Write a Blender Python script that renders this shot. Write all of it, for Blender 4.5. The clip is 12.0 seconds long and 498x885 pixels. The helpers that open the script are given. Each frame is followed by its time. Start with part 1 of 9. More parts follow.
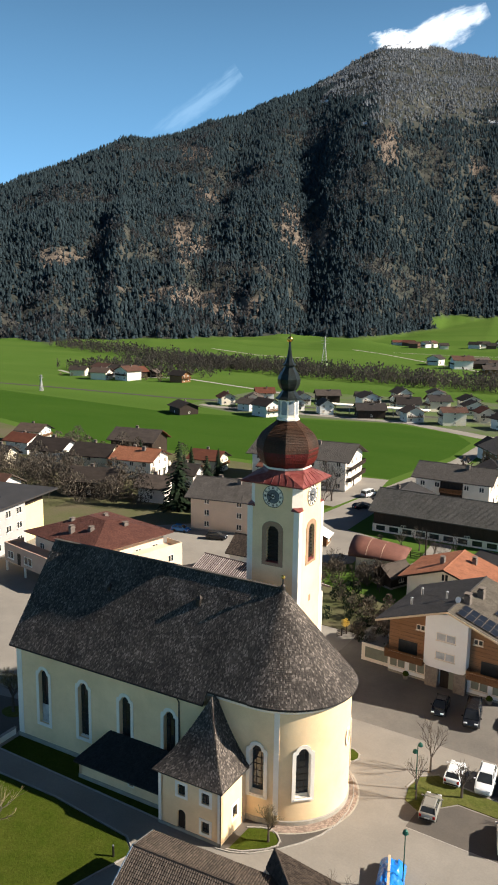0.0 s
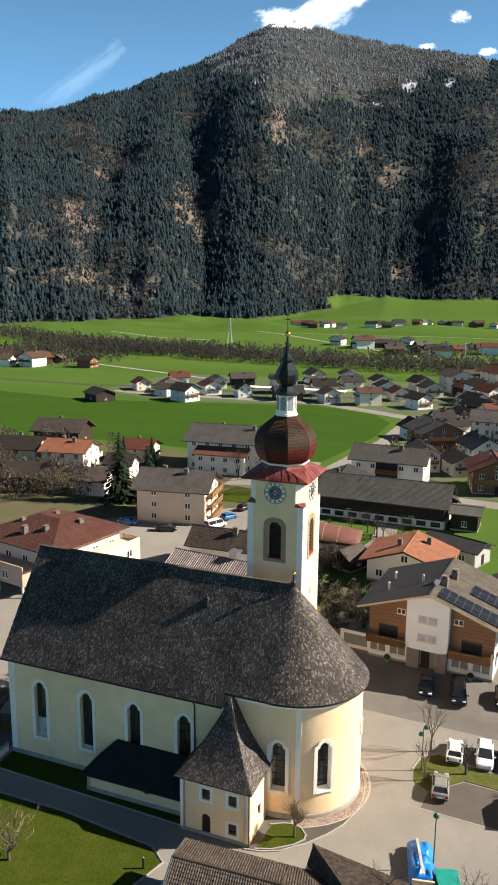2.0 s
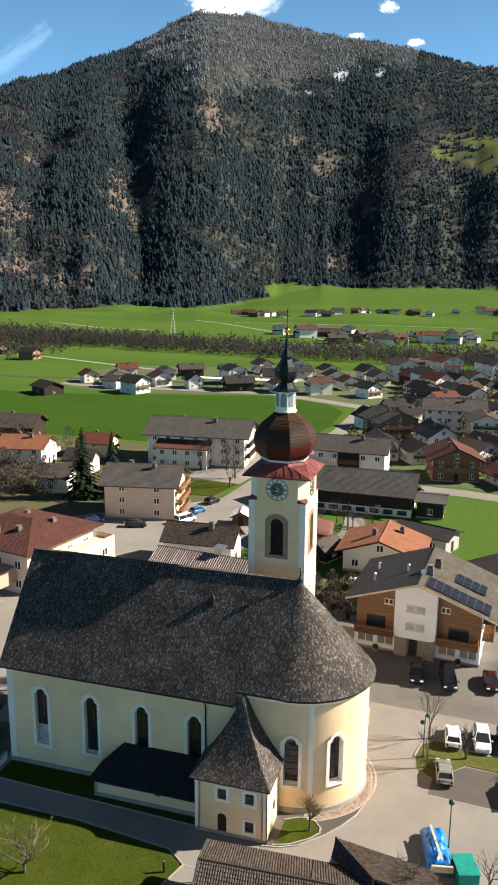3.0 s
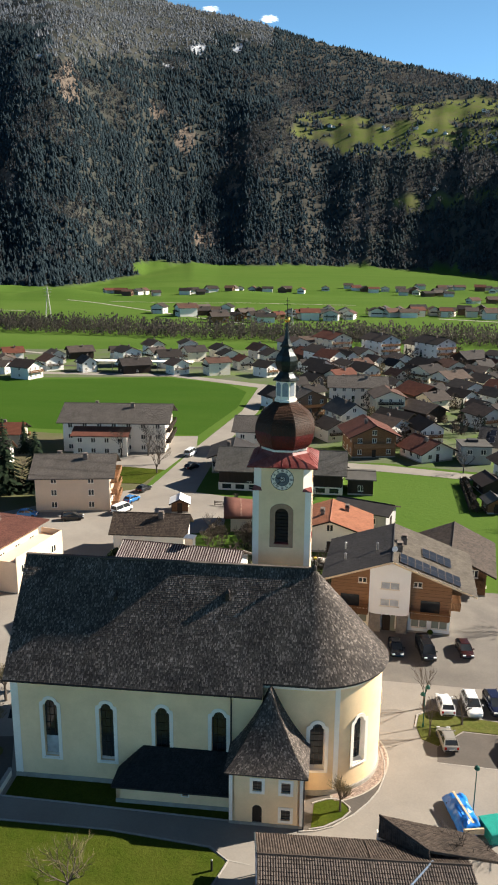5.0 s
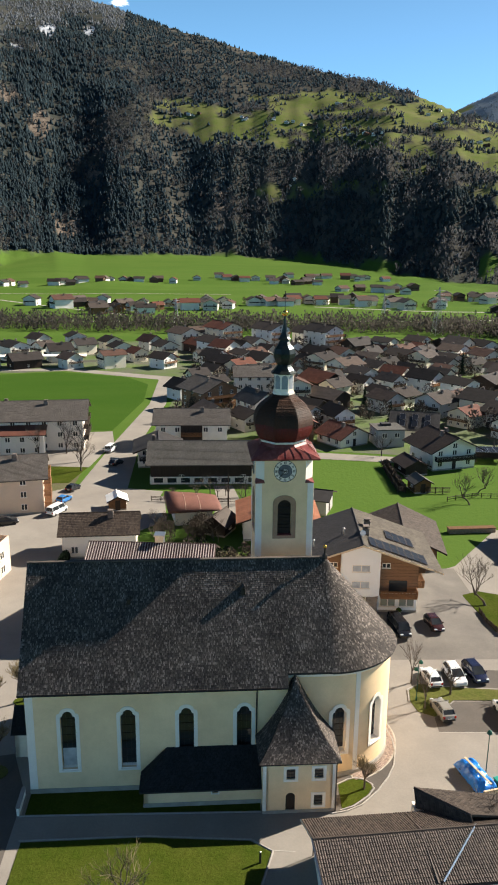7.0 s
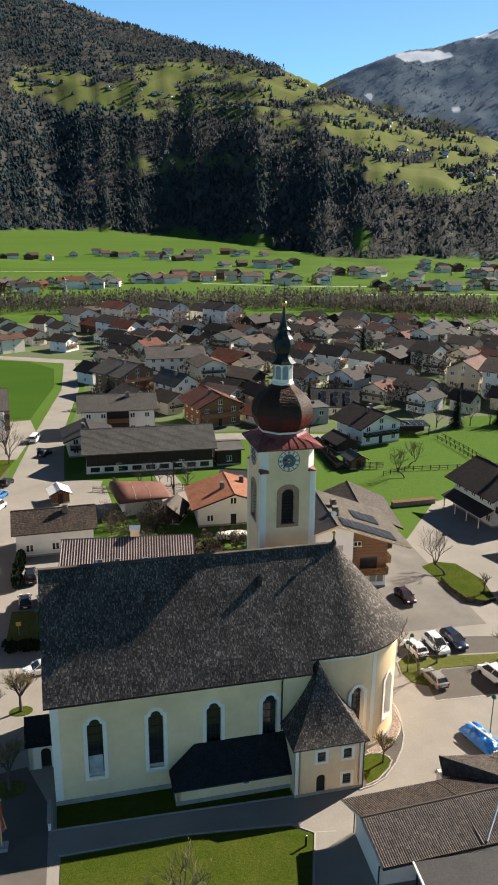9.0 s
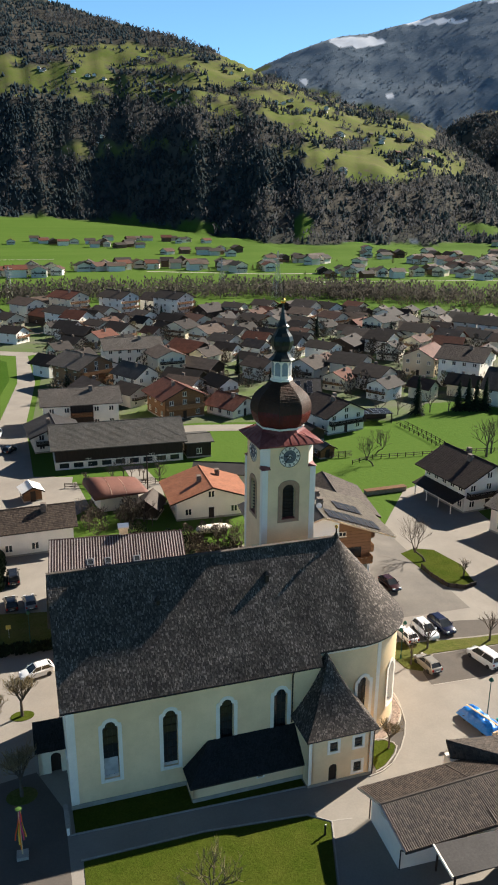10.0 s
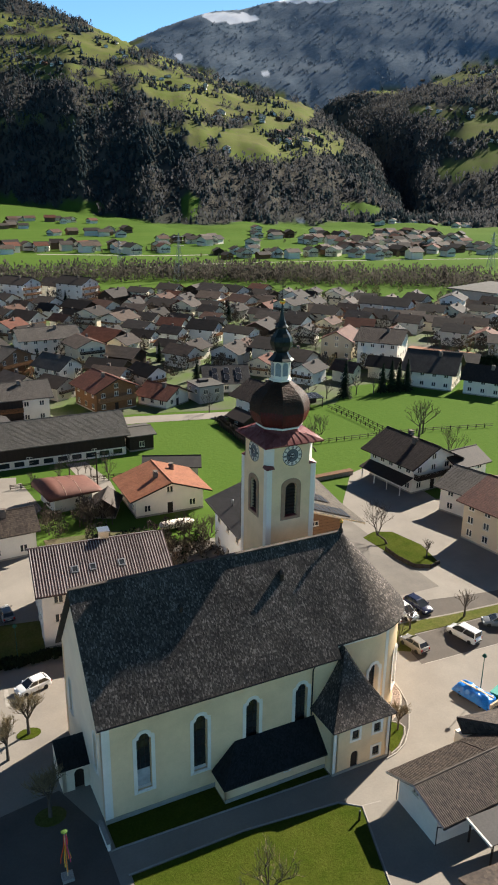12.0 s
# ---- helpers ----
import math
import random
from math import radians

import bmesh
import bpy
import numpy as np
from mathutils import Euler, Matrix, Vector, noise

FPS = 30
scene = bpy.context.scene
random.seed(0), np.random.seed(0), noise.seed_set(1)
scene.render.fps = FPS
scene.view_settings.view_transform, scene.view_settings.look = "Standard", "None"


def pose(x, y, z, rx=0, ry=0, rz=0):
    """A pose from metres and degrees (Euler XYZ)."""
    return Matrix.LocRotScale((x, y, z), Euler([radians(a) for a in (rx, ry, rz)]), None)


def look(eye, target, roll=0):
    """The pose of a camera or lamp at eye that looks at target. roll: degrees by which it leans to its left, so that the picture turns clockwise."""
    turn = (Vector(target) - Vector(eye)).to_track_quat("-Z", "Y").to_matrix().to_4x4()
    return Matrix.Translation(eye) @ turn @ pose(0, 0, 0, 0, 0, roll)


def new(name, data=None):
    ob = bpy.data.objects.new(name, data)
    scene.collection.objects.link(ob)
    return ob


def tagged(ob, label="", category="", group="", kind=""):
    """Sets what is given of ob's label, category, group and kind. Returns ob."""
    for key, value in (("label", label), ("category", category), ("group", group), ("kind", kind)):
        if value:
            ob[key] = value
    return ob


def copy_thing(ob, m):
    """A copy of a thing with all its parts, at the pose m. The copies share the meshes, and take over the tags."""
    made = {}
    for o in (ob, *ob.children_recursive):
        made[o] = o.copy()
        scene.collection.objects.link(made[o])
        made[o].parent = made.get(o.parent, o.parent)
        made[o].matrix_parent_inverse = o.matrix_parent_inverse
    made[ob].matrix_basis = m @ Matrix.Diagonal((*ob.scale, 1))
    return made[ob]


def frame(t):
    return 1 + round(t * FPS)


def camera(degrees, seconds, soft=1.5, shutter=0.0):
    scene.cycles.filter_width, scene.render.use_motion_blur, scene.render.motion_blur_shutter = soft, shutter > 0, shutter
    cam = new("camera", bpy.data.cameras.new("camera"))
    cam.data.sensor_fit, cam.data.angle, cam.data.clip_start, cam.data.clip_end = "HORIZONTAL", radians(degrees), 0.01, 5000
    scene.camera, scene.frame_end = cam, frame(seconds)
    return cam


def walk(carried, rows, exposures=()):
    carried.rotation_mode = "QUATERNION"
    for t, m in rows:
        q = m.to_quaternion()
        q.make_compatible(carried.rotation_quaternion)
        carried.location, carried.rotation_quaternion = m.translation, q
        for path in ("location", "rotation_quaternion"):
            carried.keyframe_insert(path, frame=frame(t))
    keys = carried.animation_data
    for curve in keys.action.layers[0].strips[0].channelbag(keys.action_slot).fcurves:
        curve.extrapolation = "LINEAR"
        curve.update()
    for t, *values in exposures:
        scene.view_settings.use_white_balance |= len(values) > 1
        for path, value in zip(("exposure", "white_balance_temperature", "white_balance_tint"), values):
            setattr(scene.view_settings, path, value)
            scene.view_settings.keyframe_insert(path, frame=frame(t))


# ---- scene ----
# ---- camera and walk ----
cam = camera(36.2, 12.0, soft=1.9)
METRES, EYE, TILT, LEAN, TURN = 78.1, 48.75, 0.0, 0.0, 31.5
ROWS = [
    (0.0, 0.0, 0.0, 0.0, 0.15, -10.26, -0.82),
    (0.5, -0.0293, 0.0042, 0.0036, -1.44, -10.55, -0.76),
    (1.0, -0.064, 0.0096, 0.0082, -3.53, -10.9, -0.66),
    (1.5, -0.1, 0.0157, 0.0135, -5.65, -11.28, -0.55),
    (2.0, -0.1383, 0.0241, 0.0177, -7.9, -11.63, -0.5),
    (2.5, -0.1775, 0.0335, 0.0227, -10.19, -12.03, -0.47),
    (3.0, -0.2208, 0.0454, 0.0272, -12.74, -12.43, -0.44),
    (5.0, -0.3885, 0.1109, 0.0412, -22.89, -14.02, -0.46),
    (5.5, -0.428, 0.1288, 0.0445, -25.41, -14.36, -0.45),
    (6.0, -0.4707, 0.1491, 0.0446, -28.09, -14.46, -0.48),
    (6.5, -0.5089, 0.1702, 0.0444, -30.57, -14.57, -0.46),
    (7.0, -0.5472, 0.1939, 0.0459, -33.12, -14.72, -0.47),
    (9.0, -0.6767, 0.3021, 0.0653, -42.61, -16.48, -0.45),
    (9.5, -0.7072, 0.3307, 0.0726, -44.98, -16.98, -0.45),
    (10.0, -0.7346, 0.3586, 0.0796, -47.18, -17.44, -0.5),
    (10.5, -0.7615, 0.3893, 0.0865, -49.41, -17.82, -0.53),
    (11.0, -0.785, 0.4194, 0.0931, -51.58, -18.16, -0.58),
    (11.5, -0.8084, 0.4513, 0.1006, -53.77, -18.54, -0.65),
    (12.0, -0.83, 0.4841, 0.1074, -55.91, -18.88, -0.74),
]
walk(cam, [(t, pose(0, 0, EYE, TILT, LEAN, TURN) @ pose(METRES * x, METRES * y, METRES * z, 90 + pitch, roll, yaw)) for t, x, y, z, yaw, pitch, roll in ROWS], [(0.0, 1.02), (1.5, 1.10), (3.0, 1.21), (5.0, 1.26), (12.0, 1.26)])

# ---- world and sun ----
SUN_AZ, SUN_EL = 24.8, 33.3      # degrees from +x towards +y, and above the horizon
world = bpy.data.worlds.new("sky")
scene.world = world
world.use_nodes = True
wn = world.node_tree.nodes
wl = world.node_tree.links
sky = wn.new("ShaderNodeTexSky")
sky.sky_type = 'NISHITA'
sky.sun_disc = False
sky.sun_elevation = radians(SUN_EL)
sky.sun_rotation = radians(90 - SUN_AZ)
sky.altitude = 600
sky.air_density = 0.5
sky.dust_density = 0.7
sky.ozone_density = 3.0
wn["Background"].inputs["Strength"].default_value = 0.075
tint = wn.new("ShaderNodeMix")
tint.data_type, tint.blend_type = 'RGBA', 'MULTIPLY'
tint.inputs["Factor"].default_value = 1.0
tint.inputs["B"].default_value = (0.37, 0.44, 0.48, 1)
wl.new(sky.outputs["Color"], tint.inputs["A"])
# scattered blue of the clear valley air, brighter all round towards the horizon
where = wn.new("ShaderNodeTexCoord")
split_xyz = wn.new("ShaderNodeSeparateXYZ")
wl.new(where.outputs["Generated"], split_xyz.inputs["Vector"])
low = wn.new("ShaderNodeMapRange")
low.inputs["From Min"].default_value, low.inputs["From Max"].default_value = 0.0, 0.5
low.inputs["To Min"].default_value, low.inputs["To Max"].default_value = 1.0, 0.0
wl.new(split_xyz.outputs["Z"], low.inputs["Value"])
airlight = wn.new("ShaderNodeMix")
airlight.data_type, airlight.blend_type = 'RGBA', 'ADD'
wl.new(low.outputs["Result"], airlight.inputs["Factor"])
airlight.inputs["B"].default_value = (1.5, 3.8, 6.1, 1)
wl.new(tint.outputs["Result"], airlight.inputs["A"])
wl.new(airlight.outputs["Result"], wn["Background"].inputs["Color"])
sun_data = bpy.data.lights.new("sun", 'SUN')
sun_data.energy = 5.0
sun_data.angle = radians(0.53)
sun_data.color = (1.0, 0.92, 0.80)
sun = new("sun", sun_data)
sun_dir = Vector((math.cos(radians(SUN_AZ)) * math.cos(radians(SUN_EL)), math.sin(radians(SUN_AZ)) * math.cos(radians(SUN_EL)), math.sin(radians(SUN_EL))))
sun.matrix_world = look(sun_dir * 300, (0, 0, 0))

# ---- helpers of this scene ----
RNG = random.Random(7)


def to_mesh(name, bm, material):
    me = bpy.data.meshes.new(name)
    bm.normal_update()
    bm.to_mesh(me)
    bm.free()
    for m in (material if isinstance(material, (list, tuple)) else [material]):
        me.materials.append(m)
    return me


def part(name, bm, material, parent=None, label="", smooth=False):
    me = to_mesh(name, bm, material) if isinstance(bm, bmesh.types.BMesh) else bm
    if smooth:
        me.polygons.foreach_set("use_smooth", [True] * len(me.polygons))
    ob = new(name, me)
    if parent is not None:
        ob.parent = parent
    if label:
        ob["label"] = label
    return ob


def place(ob, x=0, y=0, z=0, rz=0):
    ob.matrix_basis = pose(x, y, z, 0, 0, rz)
    return ob


def thing(name, label, category, x=0, y=0, z=0, rz=0, group="", kind=""):
    ob = new(name)
    ob.empty_display_size = 0.3
    tagged(ob, label, category, group, kind)
    return place(ob, x, y, z, rz)


def box(bm, x0, y0, z0, x1, y1, z1, mi=0, m=None):
    co = [(x0, y0, z0), (x1, y0, z0), (x1, y1, z0), (x0, y1, z0), (x0, y0, z1), (x1, y0, z1), (x1, y1, z1), (x0, y1, z1)]
    v = [bm.verts.new(m @ Vector(c) if m else c) for c in co]
    for f in ((3, 2, 1, 0), (4, 5, 6, 7), (0, 1, 5, 4), (1, 2, 6, 5), (2, 3, 7, 6), (3, 0, 4, 7)):
        bm.faces.new([v[i] for i in f]).material_index = mi
    return v


def boxes(*bs):
    bm = bmesh.new()
    for b in bs:
        box(bm, *b)
    return bm


def bevelled(bm, w=0.02, seg=1):
    bmesh.ops.bevel(bm, geom=bm.edges[:], offset=w, segments=seg, affect='EDGES', profile=0.6)
    return bm


def ring(bm, pts):
    return [bm.verts.new(p) for p in pts]


def loft(bm, rings, closed=True, cap0=False, cap1=False, mi=0):
    rs = [ring(bm, r) for r in rings]
    n = len(rs[0])
    for a, b in zip(rs, rs[1:]):
        for i in range(n if closed else n - 1):
            j = (i + 1) % n
            bm.faces.new((a[i], a[j], b[j], b[i])).material_index = mi
    if cap0:
        bm.faces.new(rs[0][::-1]).material_index = mi
    if cap1:
        bm.faces.new(rs[-1]).material_index = mi
    return rs


def lathe(bm, profile, n=16, x=0, y=0, phase=0.0, cap0=True, cap1=True, mi=0):
    loft(bm, [[(x + r * math.cos(phase + 2 * math.pi * i / n), y + r * math.sin(phase + 2 * math.pi * i / n), z) for i in range(n)] for r, z in profile], True, cap0, cap1, mi)
    return bm


def tube(bm, pts, radii, n=6, mi=0):
    """A tapered tube along points."""
    rings = []
    for i, p in enumerate(pts):
        a, b = Vector(pts[max(i - 1, 0)]), Vector(pts[min(i + 1, len(pts) - 1)])
        d = (b - a).normalized()
        s = d.cross(Vector((0.31, 0.17, 1) if abs(d.z) < 0.95 else (1, 0.2, 0))).normalized()
        w = d.cross(s)
        r = radii[i] if isinstance(radii, (list, tuple)) else radii
        rings.append([Vector(p) + (s * math.cos(2 * math.pi * k / n) + w * math.sin(2 * math.pi * k / n)) * r for k in range(n)])
    loft(bm, rings, True, True, True, mi)
    return bm


def plate(bm, outline, holes=(), thick=0.1, m=None, mi=0):
    """A flat plate in the x-z plane (front at y=0, back at y=thick) with holes through it. Outlines are lists of (x, z)."""
    edges = []
    loops = []
    for lp in [outline, *holes]:
        vs = [bm.verts.new((x, 0, z)) for x, z in lp]
        loops.append(vs)
        edges += [bm.edges.new((vs[i], vs[(i + 1) % len(vs)])) for i in range(len(vs))]
    res = bmesh.ops.triangle_fill(bm, use_beauty=True, edges=edges, normal=(0, -1, 0))
    front = [f for f in res["geom"] if isinstance(f, bmesh.types.BMFace)]
    back = {}
    for vs in loops:
        for v in vs:
            back[v] = bm.verts.new((v.co.x, thick, v.co.z))
    for f in front:
        f.normal_update()
        if f.normal.y > 0:
            f.normal_flip()
        f.material_index = mi
        bm.faces.new([back[v] for v in reversed(f.verts)]).material_index = mi
    for k, vs in enumerate(loops):
        area = sum(vs[i].co.x * vs[(i + 1) % len(vs)].co.z - vs[(i + 1) % len(vs)].co.x * vs[i].co.z for i in range(len(vs)))
        for i in range(len(vs)):
            a, b = vs[i], vs[(i + 1) % len(vs)]
            q = (a, back[a], back[b], b) if (area > 0) == (k == 0) else (b, back[b], back[a], a)
            bm.faces.new(q).material_index = mi
    if m:
        done = set()
        for v in [v for vs in loops for v in vs] + list(back.values()):
            if v not in done:
                v.co = m @ v.co
                done.add(v)
    return bm


def poly(bm, pts, z, thick=0.0, mi=0):
    """A flat sheet from a plan outline, with a skirt down by thick."""
    top = [bm.verts.new((x, y, z)) for x, y in pts]
    edges = [bm.edges.new((top[i], top[(i + 1) % len(top)])) for i in range(len(top))]
    res = bmesh.ops.triangle_fill(bm, use_beauty=True, edges=edges, normal=(0, 0, 1))
    for f in res["geom"]:
        if isinstance(f, bmesh.types.BMFace):
            f.normal_update()
            f.material_index = mi
            if f.normal.z < 0:
                f.normal_flip()
    if thick:
        low = [bm.verts.new((x, y, z - thick)) for x, y in pts]
        for i in range(len(top)):
            j = (i + 1) % len(top)
            bm.faces.new((top[i], low[i], low[j], top[j])).material_index = mi
    bmesh.ops.recalc_face_normals(bm, faces=bm.faces[:])
    return bm


def circle_pts(cx, cy, rx, ry, n=32, a0=0.0, a1=360.0):
    return [(cx + rx * math.cos(radians(a0 + (a1 - a0) * i / n)), cy + ry * math.sin(radians(a0 + (a1 - a0) * i / n))) for i in range(n if abs(a1 - a0) >= 360 else n + 1)]


# ---- materials ----
def mat(name, c1, c2, scale=0.6, fine=6.0, rough=0.85, metal=0.0, bump=0.3, depth=0.02, island=0.0, rand=0.0, fine_amount=0.25, detail=5.0, spec=0.18, stretch=(1, 1, 1), tints=None):
    """Two-tone procedural surface: large blotches between c1 and c2, fine grain on top, relief, and a tint by island or object."""
    m = bpy.data.materials.new(name)
    m.use_nodes = True
    nt = m.node_tree
    N, L = nt.nodes, nt.links
    p = N["Principled BSDF"]
    p.inputs["Roughness"].default_value = rough
    p.inputs["Metallic"].default_value = metal
    p.inputs["Specular IOR Level"].default_value = spec
    geo = N.new("ShaderNodeNewGeometry")
    mp = N.new("ShaderNodeMapping")
    mp.inputs["Scale"].default_value = stretch
    L.new(geo.outputs["Position"], mp.inputs["Vector"])
    n1 = N.new("ShaderNodeTexNoise")
    n1.inputs["Scale"].default_value = scale
    n1.inputs["Detail"].default_value = detail
    n1.inputs["Roughness"].default_value = 0.65
    L.new(mp.outputs["Vector"], n1.inputs["Vector"])
    n2 = N.new("ShaderNodeTexNoise")
    n2.inputs["Scale"].default_value = fine
    n2.inputs["Detail"].default_value = 4.0
    n2.inputs["Roughness"].default_value = 0.7
    L.new(mp.outputs["Vector"], n2.inputs["Vector"])
    mr = N.new("ShaderNodeMapRange")
    mr.inputs["From Min"].default_value = 0.32
    mr.inputs["From Max"].default_value = 0.68
    L.new(n1.outputs["Fac"], mr.inputs["Value"])
    mix = N.new("ShaderNodeMix")
    mix.data_type = 'RGBA'
    mix.inputs["A"].default_value = (*c1, 1)
    mix.inputs["B"].default_value = (*c2, 1)
    L.new(mr.outputs["Result"], mix.inputs["Factor"])
    col = mix.outputs["Result"]
    if tints:
        src = geo.outputs["Random Per Island"]
        if rand:
            src = N.new("ShaderNodeObjectInfo").outputs["Random"]
        ramp = N.new("ShaderNodeValToRGB")
        ramp.color_ramp.interpolation = 'CONSTANT'
        el = ramp.color_ramp.elements
        while len(el) < len(tints):
            el.new(0.5)
        for i, t in enumerate(tints):
            el[i].position = i / len(tints)
            el[i].color = (*t, 1)
        L.new(src, ramp.inputs["Fac"])
        mul = N.new("ShaderNodeMix")
        mul.data_type = 'RGBA'
        mul.blend_type = 'MULTIPLY'
        mul.inputs["Factor"].default_value = 1.0
        L.new(col, mul.inputs["A"])
        L.new(ramp.outputs["Color"], mul.inputs["B"])
        col = mul.outputs["Result"]
    hsv = N.new("ShaderNodeHueSaturation")
    L.new(col, hsv.inputs["Color"])
    val = N.new("ShaderNodeMapRange")
    val.inputs["From Min"].default_value = 0.25
    val.inputs["From Max"].default_value = 0.75
    val.inputs["To Min"].default_value = 1 - fine_amount
    val.inputs["To Max"].default_value = 1 + fine_amount
    L.new(n2.outputs["Fac"], val.inputs["Value"])
    v = val.outputs["Result"]
    if island or (rand and not tints):
        k = island or rand
        src = geo.outputs["Random Per Island"] if island else N.new("ShaderNodeObjectInfo").outputs["Random"]
        mr2 = N.new("ShaderNodeMapRange")
        mr2.inputs["To Min"].default_value = 1 - k
        mr2.inputs["To Max"].default_value = 1 + k
        L.new(src, mr2.inputs["Value"])
        mm = N.new("ShaderNodeMath")
        mm.operation = 'MULTIPLY'
        L.new(v, mm.inputs[0])
        L.new(mr2.outputs["Result"], mm.inputs[1])
        v = mm.outputs[0]
    L.new(v, hsv.inputs["Value"])
    L.new(hsv.outputs["Color"], p.inputs["Base Color"])
    if bump:
        b = N.new("ShaderNodeBump")
        b.inputs["Strength"].default_value = bump
        b.inputs["Distance"].default_value = depth
        L.new(n2.outputs["Fac"], b.inputs["Height"])
        L.new(b.outputs["Normal"], p.inputs["Normal"])
    return m


def thin_foliage(m, share=0.35):
    """Let part of the light pass through twigs and needles."""
    N, L = m.node_tree.nodes, m.node_tree.links
    p, out = N["Principled BSDF"], N["Material Output"]
    tr = N.new("ShaderNodeBsdfTranslucent")
    L.new(p.inputs["Base Color"].links[0].from_socket, tr.inputs["Color"])
    mx = N.new("ShaderNodeMixShader")
    mx.inputs["Fac"].default_value = share
    L.new(p.outputs["BSDF"], mx.inputs[1])
    L.new(tr.outputs["BSDF"], mx.inputs[2])
    L.new(mx.outputs["Shader"], out.inputs["Surface"])
    return m


def glass_mat(name, tint, rough=0.05):
    m = bpy.data.materials.new(name)
    m.use_nodes = True
    N, L = m.node_tree.nodes, m.node_tree.links
    p = N["Principled BSDF"]
    p.inputs["Roughness"].default_value = rough
    p.inputs["Specular IOR Level"].default_value = 0.6
    geo = N.new("ShaderNodeNewGeometry")
    n = N.new("ShaderNodeTexNoise")
    n.inputs["Scale"].default_value = 1.3
    L.new(geo.outputs["Position"], n.inputs["Vector"])
    mix = N.new("ShaderNodeMix")
    mix.data_type = 'RGBA'
    mix.inputs["A"].default_value = (*[c * 0.5 for c in tint], 1)
    mix.inputs["B"].default_value = (*[c * 1.6 for c in tint], 1)
    L.new(n.outputs["Fac"], mix.inputs["Factor"])
    L.new(mix.outputs["Result"], p.inputs["Base Color"])
    return m


M = {}
M["yellow"] = mat("cream_yellow_plaster", (0.93, 0.68, 0.40), (0.78, 0.555, 0.32), 0.28, 9, 0.9, bump=0.15, fine_amount=0.05)
M["cream_white"] = mat("creamy_lime_plaster", (0.90, 0.755, 0.56), (0.80, 0.665, 0.49), 0.3, 8, 0.9, bump=0.15, fine_amount=0.06)
M["white"] = mat("white_lime_plaster", (0.90, 0.81, 0.69), (0.80, 0.72, 0.61), 0.4, 8, 0.9, bump=0.15, fine_amount=0.06)
M["bright_white"] = mat("bright_white_paint", (0.92, 0.90, 0.86), (0.86, 0.84, 0.80), 0.4, 8, 0.9, bump=0.1, fine_amount=0.04)
M["plinth"] = mat("grey_plinth_plaster", (0.40, 0.36, 0.30), (0.30, 0.27, 0.22), 0.9, 8, 0.95, fine_amount=0.15)
M["shingle"] = mat("weathered_larch_shingle", (0.158, 0.134, 0.117), (0.072, 0.062, 0.056), 0.35, 9, 0.75, bump=1.0, depth=0.05, fine_amount=0.3, tints=[(0.40, 0.40, 0.40), (0.50, 0.49, 0.48), (0.62, 0.60, 0.59), (0.78, 0.76, 0.74), (0.55, 0.52, 0.50), (1.0, 0.97, 0.94), (0.70, 0.69, 0.68), (1.25, 1.22, 1.19), (0.60, 0.58, 0.56), (1.8, 1.77, 1.72)], spec=0.12)
M["roof_under"] = mat("dark_roof_boarding", (0.05, 0.045, 0.04), (0.03, 0.028, 0.025), 1, 8)
M["gutter"] = mat("dark_gutter_metal", (0.035, 0.03, 0.028), (0.055, 0.045, 0.04), 1, 9, 0.5, 0.6, 0.05)
M["dial_grey"] = mat("grey_dial_paint", (0.16, 0.165, 0.18), (0.12, 0.125, 0.135), 1.5, 9, 0.6, bump=0)
M["dull_pane"] = mat("pale_grey_blind_pane", (0.30, 0.32, 0.34), (0.22, 0.24, 0.26), 1.5, 9, 0.3, bump=0)
M["red_metal"] = mat("faded_red_sheet_metal", (0.125, 0.020, 0.018), (0.26, 0.085, 0.070), 1.1, 7, 0.42, 0.0, 0.1, fine_amount=0.15)
M["onion"] = mat("dark_red_mossy_shingle", (0.070, 0.030, 0.016), (0.030, 0.020, 0.013), 0.45, 7, 0.62, 0.0, 0.7, 0.05, fine_amount=0.4, island=0.05)
M["onion_red"] = mat("dark_red_painted_shingle", (0.13, 0.016, 0.013), (0.075, 0.014, 0.011), 0.7, 7, 0.4, 0.0, 0.6, 0.05, fine_amount=0.35, island=0.08)
M["annex_slate"] = mat("black_mossy_bitumen_shingle", (0.024, 0.025, 0.026), (0.014, 0.017, 0.018), 0.6, 8, 0.8, bump=0.4, island=0.3, fine_amount=0.3)
M["grey_glass"] = glass_mat("pale_grey_glass", (0.42, 0.44, 0.45), 0.3)
M["copper_dark"] = mat("blackened_green_copper", (0.035, 0.045, 0.042), (0.018, 0.02, 0.02), 2.0, 8, 0.35, 0.5, 0.25, fine_amount=0.3)
M["gold"] = mat("gilded_metal", (0.85, 0.52, 0.12), (0.75, 0.42, 0.09), 3, 9, 0.25, 1.0, 0.03, fine_amount=0.05)
M["stone_brown"] = mat("brown_sandstone", (0.40, 0.25, 0.155), (0.31, 0.19, 0.12), 1.5, 9, 0.9, fine_amount=0.15)
M["dark_wood"] = mat("dark_stained_wood", (0.045, 0.03, 0.022), (0.028, 0.02, 0.015), 2, 9, 0.7, stretch=(1, 1, 0.2))
M["wood"] = mat("brown_timber", (0.20, 0.10, 0.045), (0.13, 0.062, 0.028), 1.5, 10, 0.7, rand=0.35, stretch=(1, 1, 4))
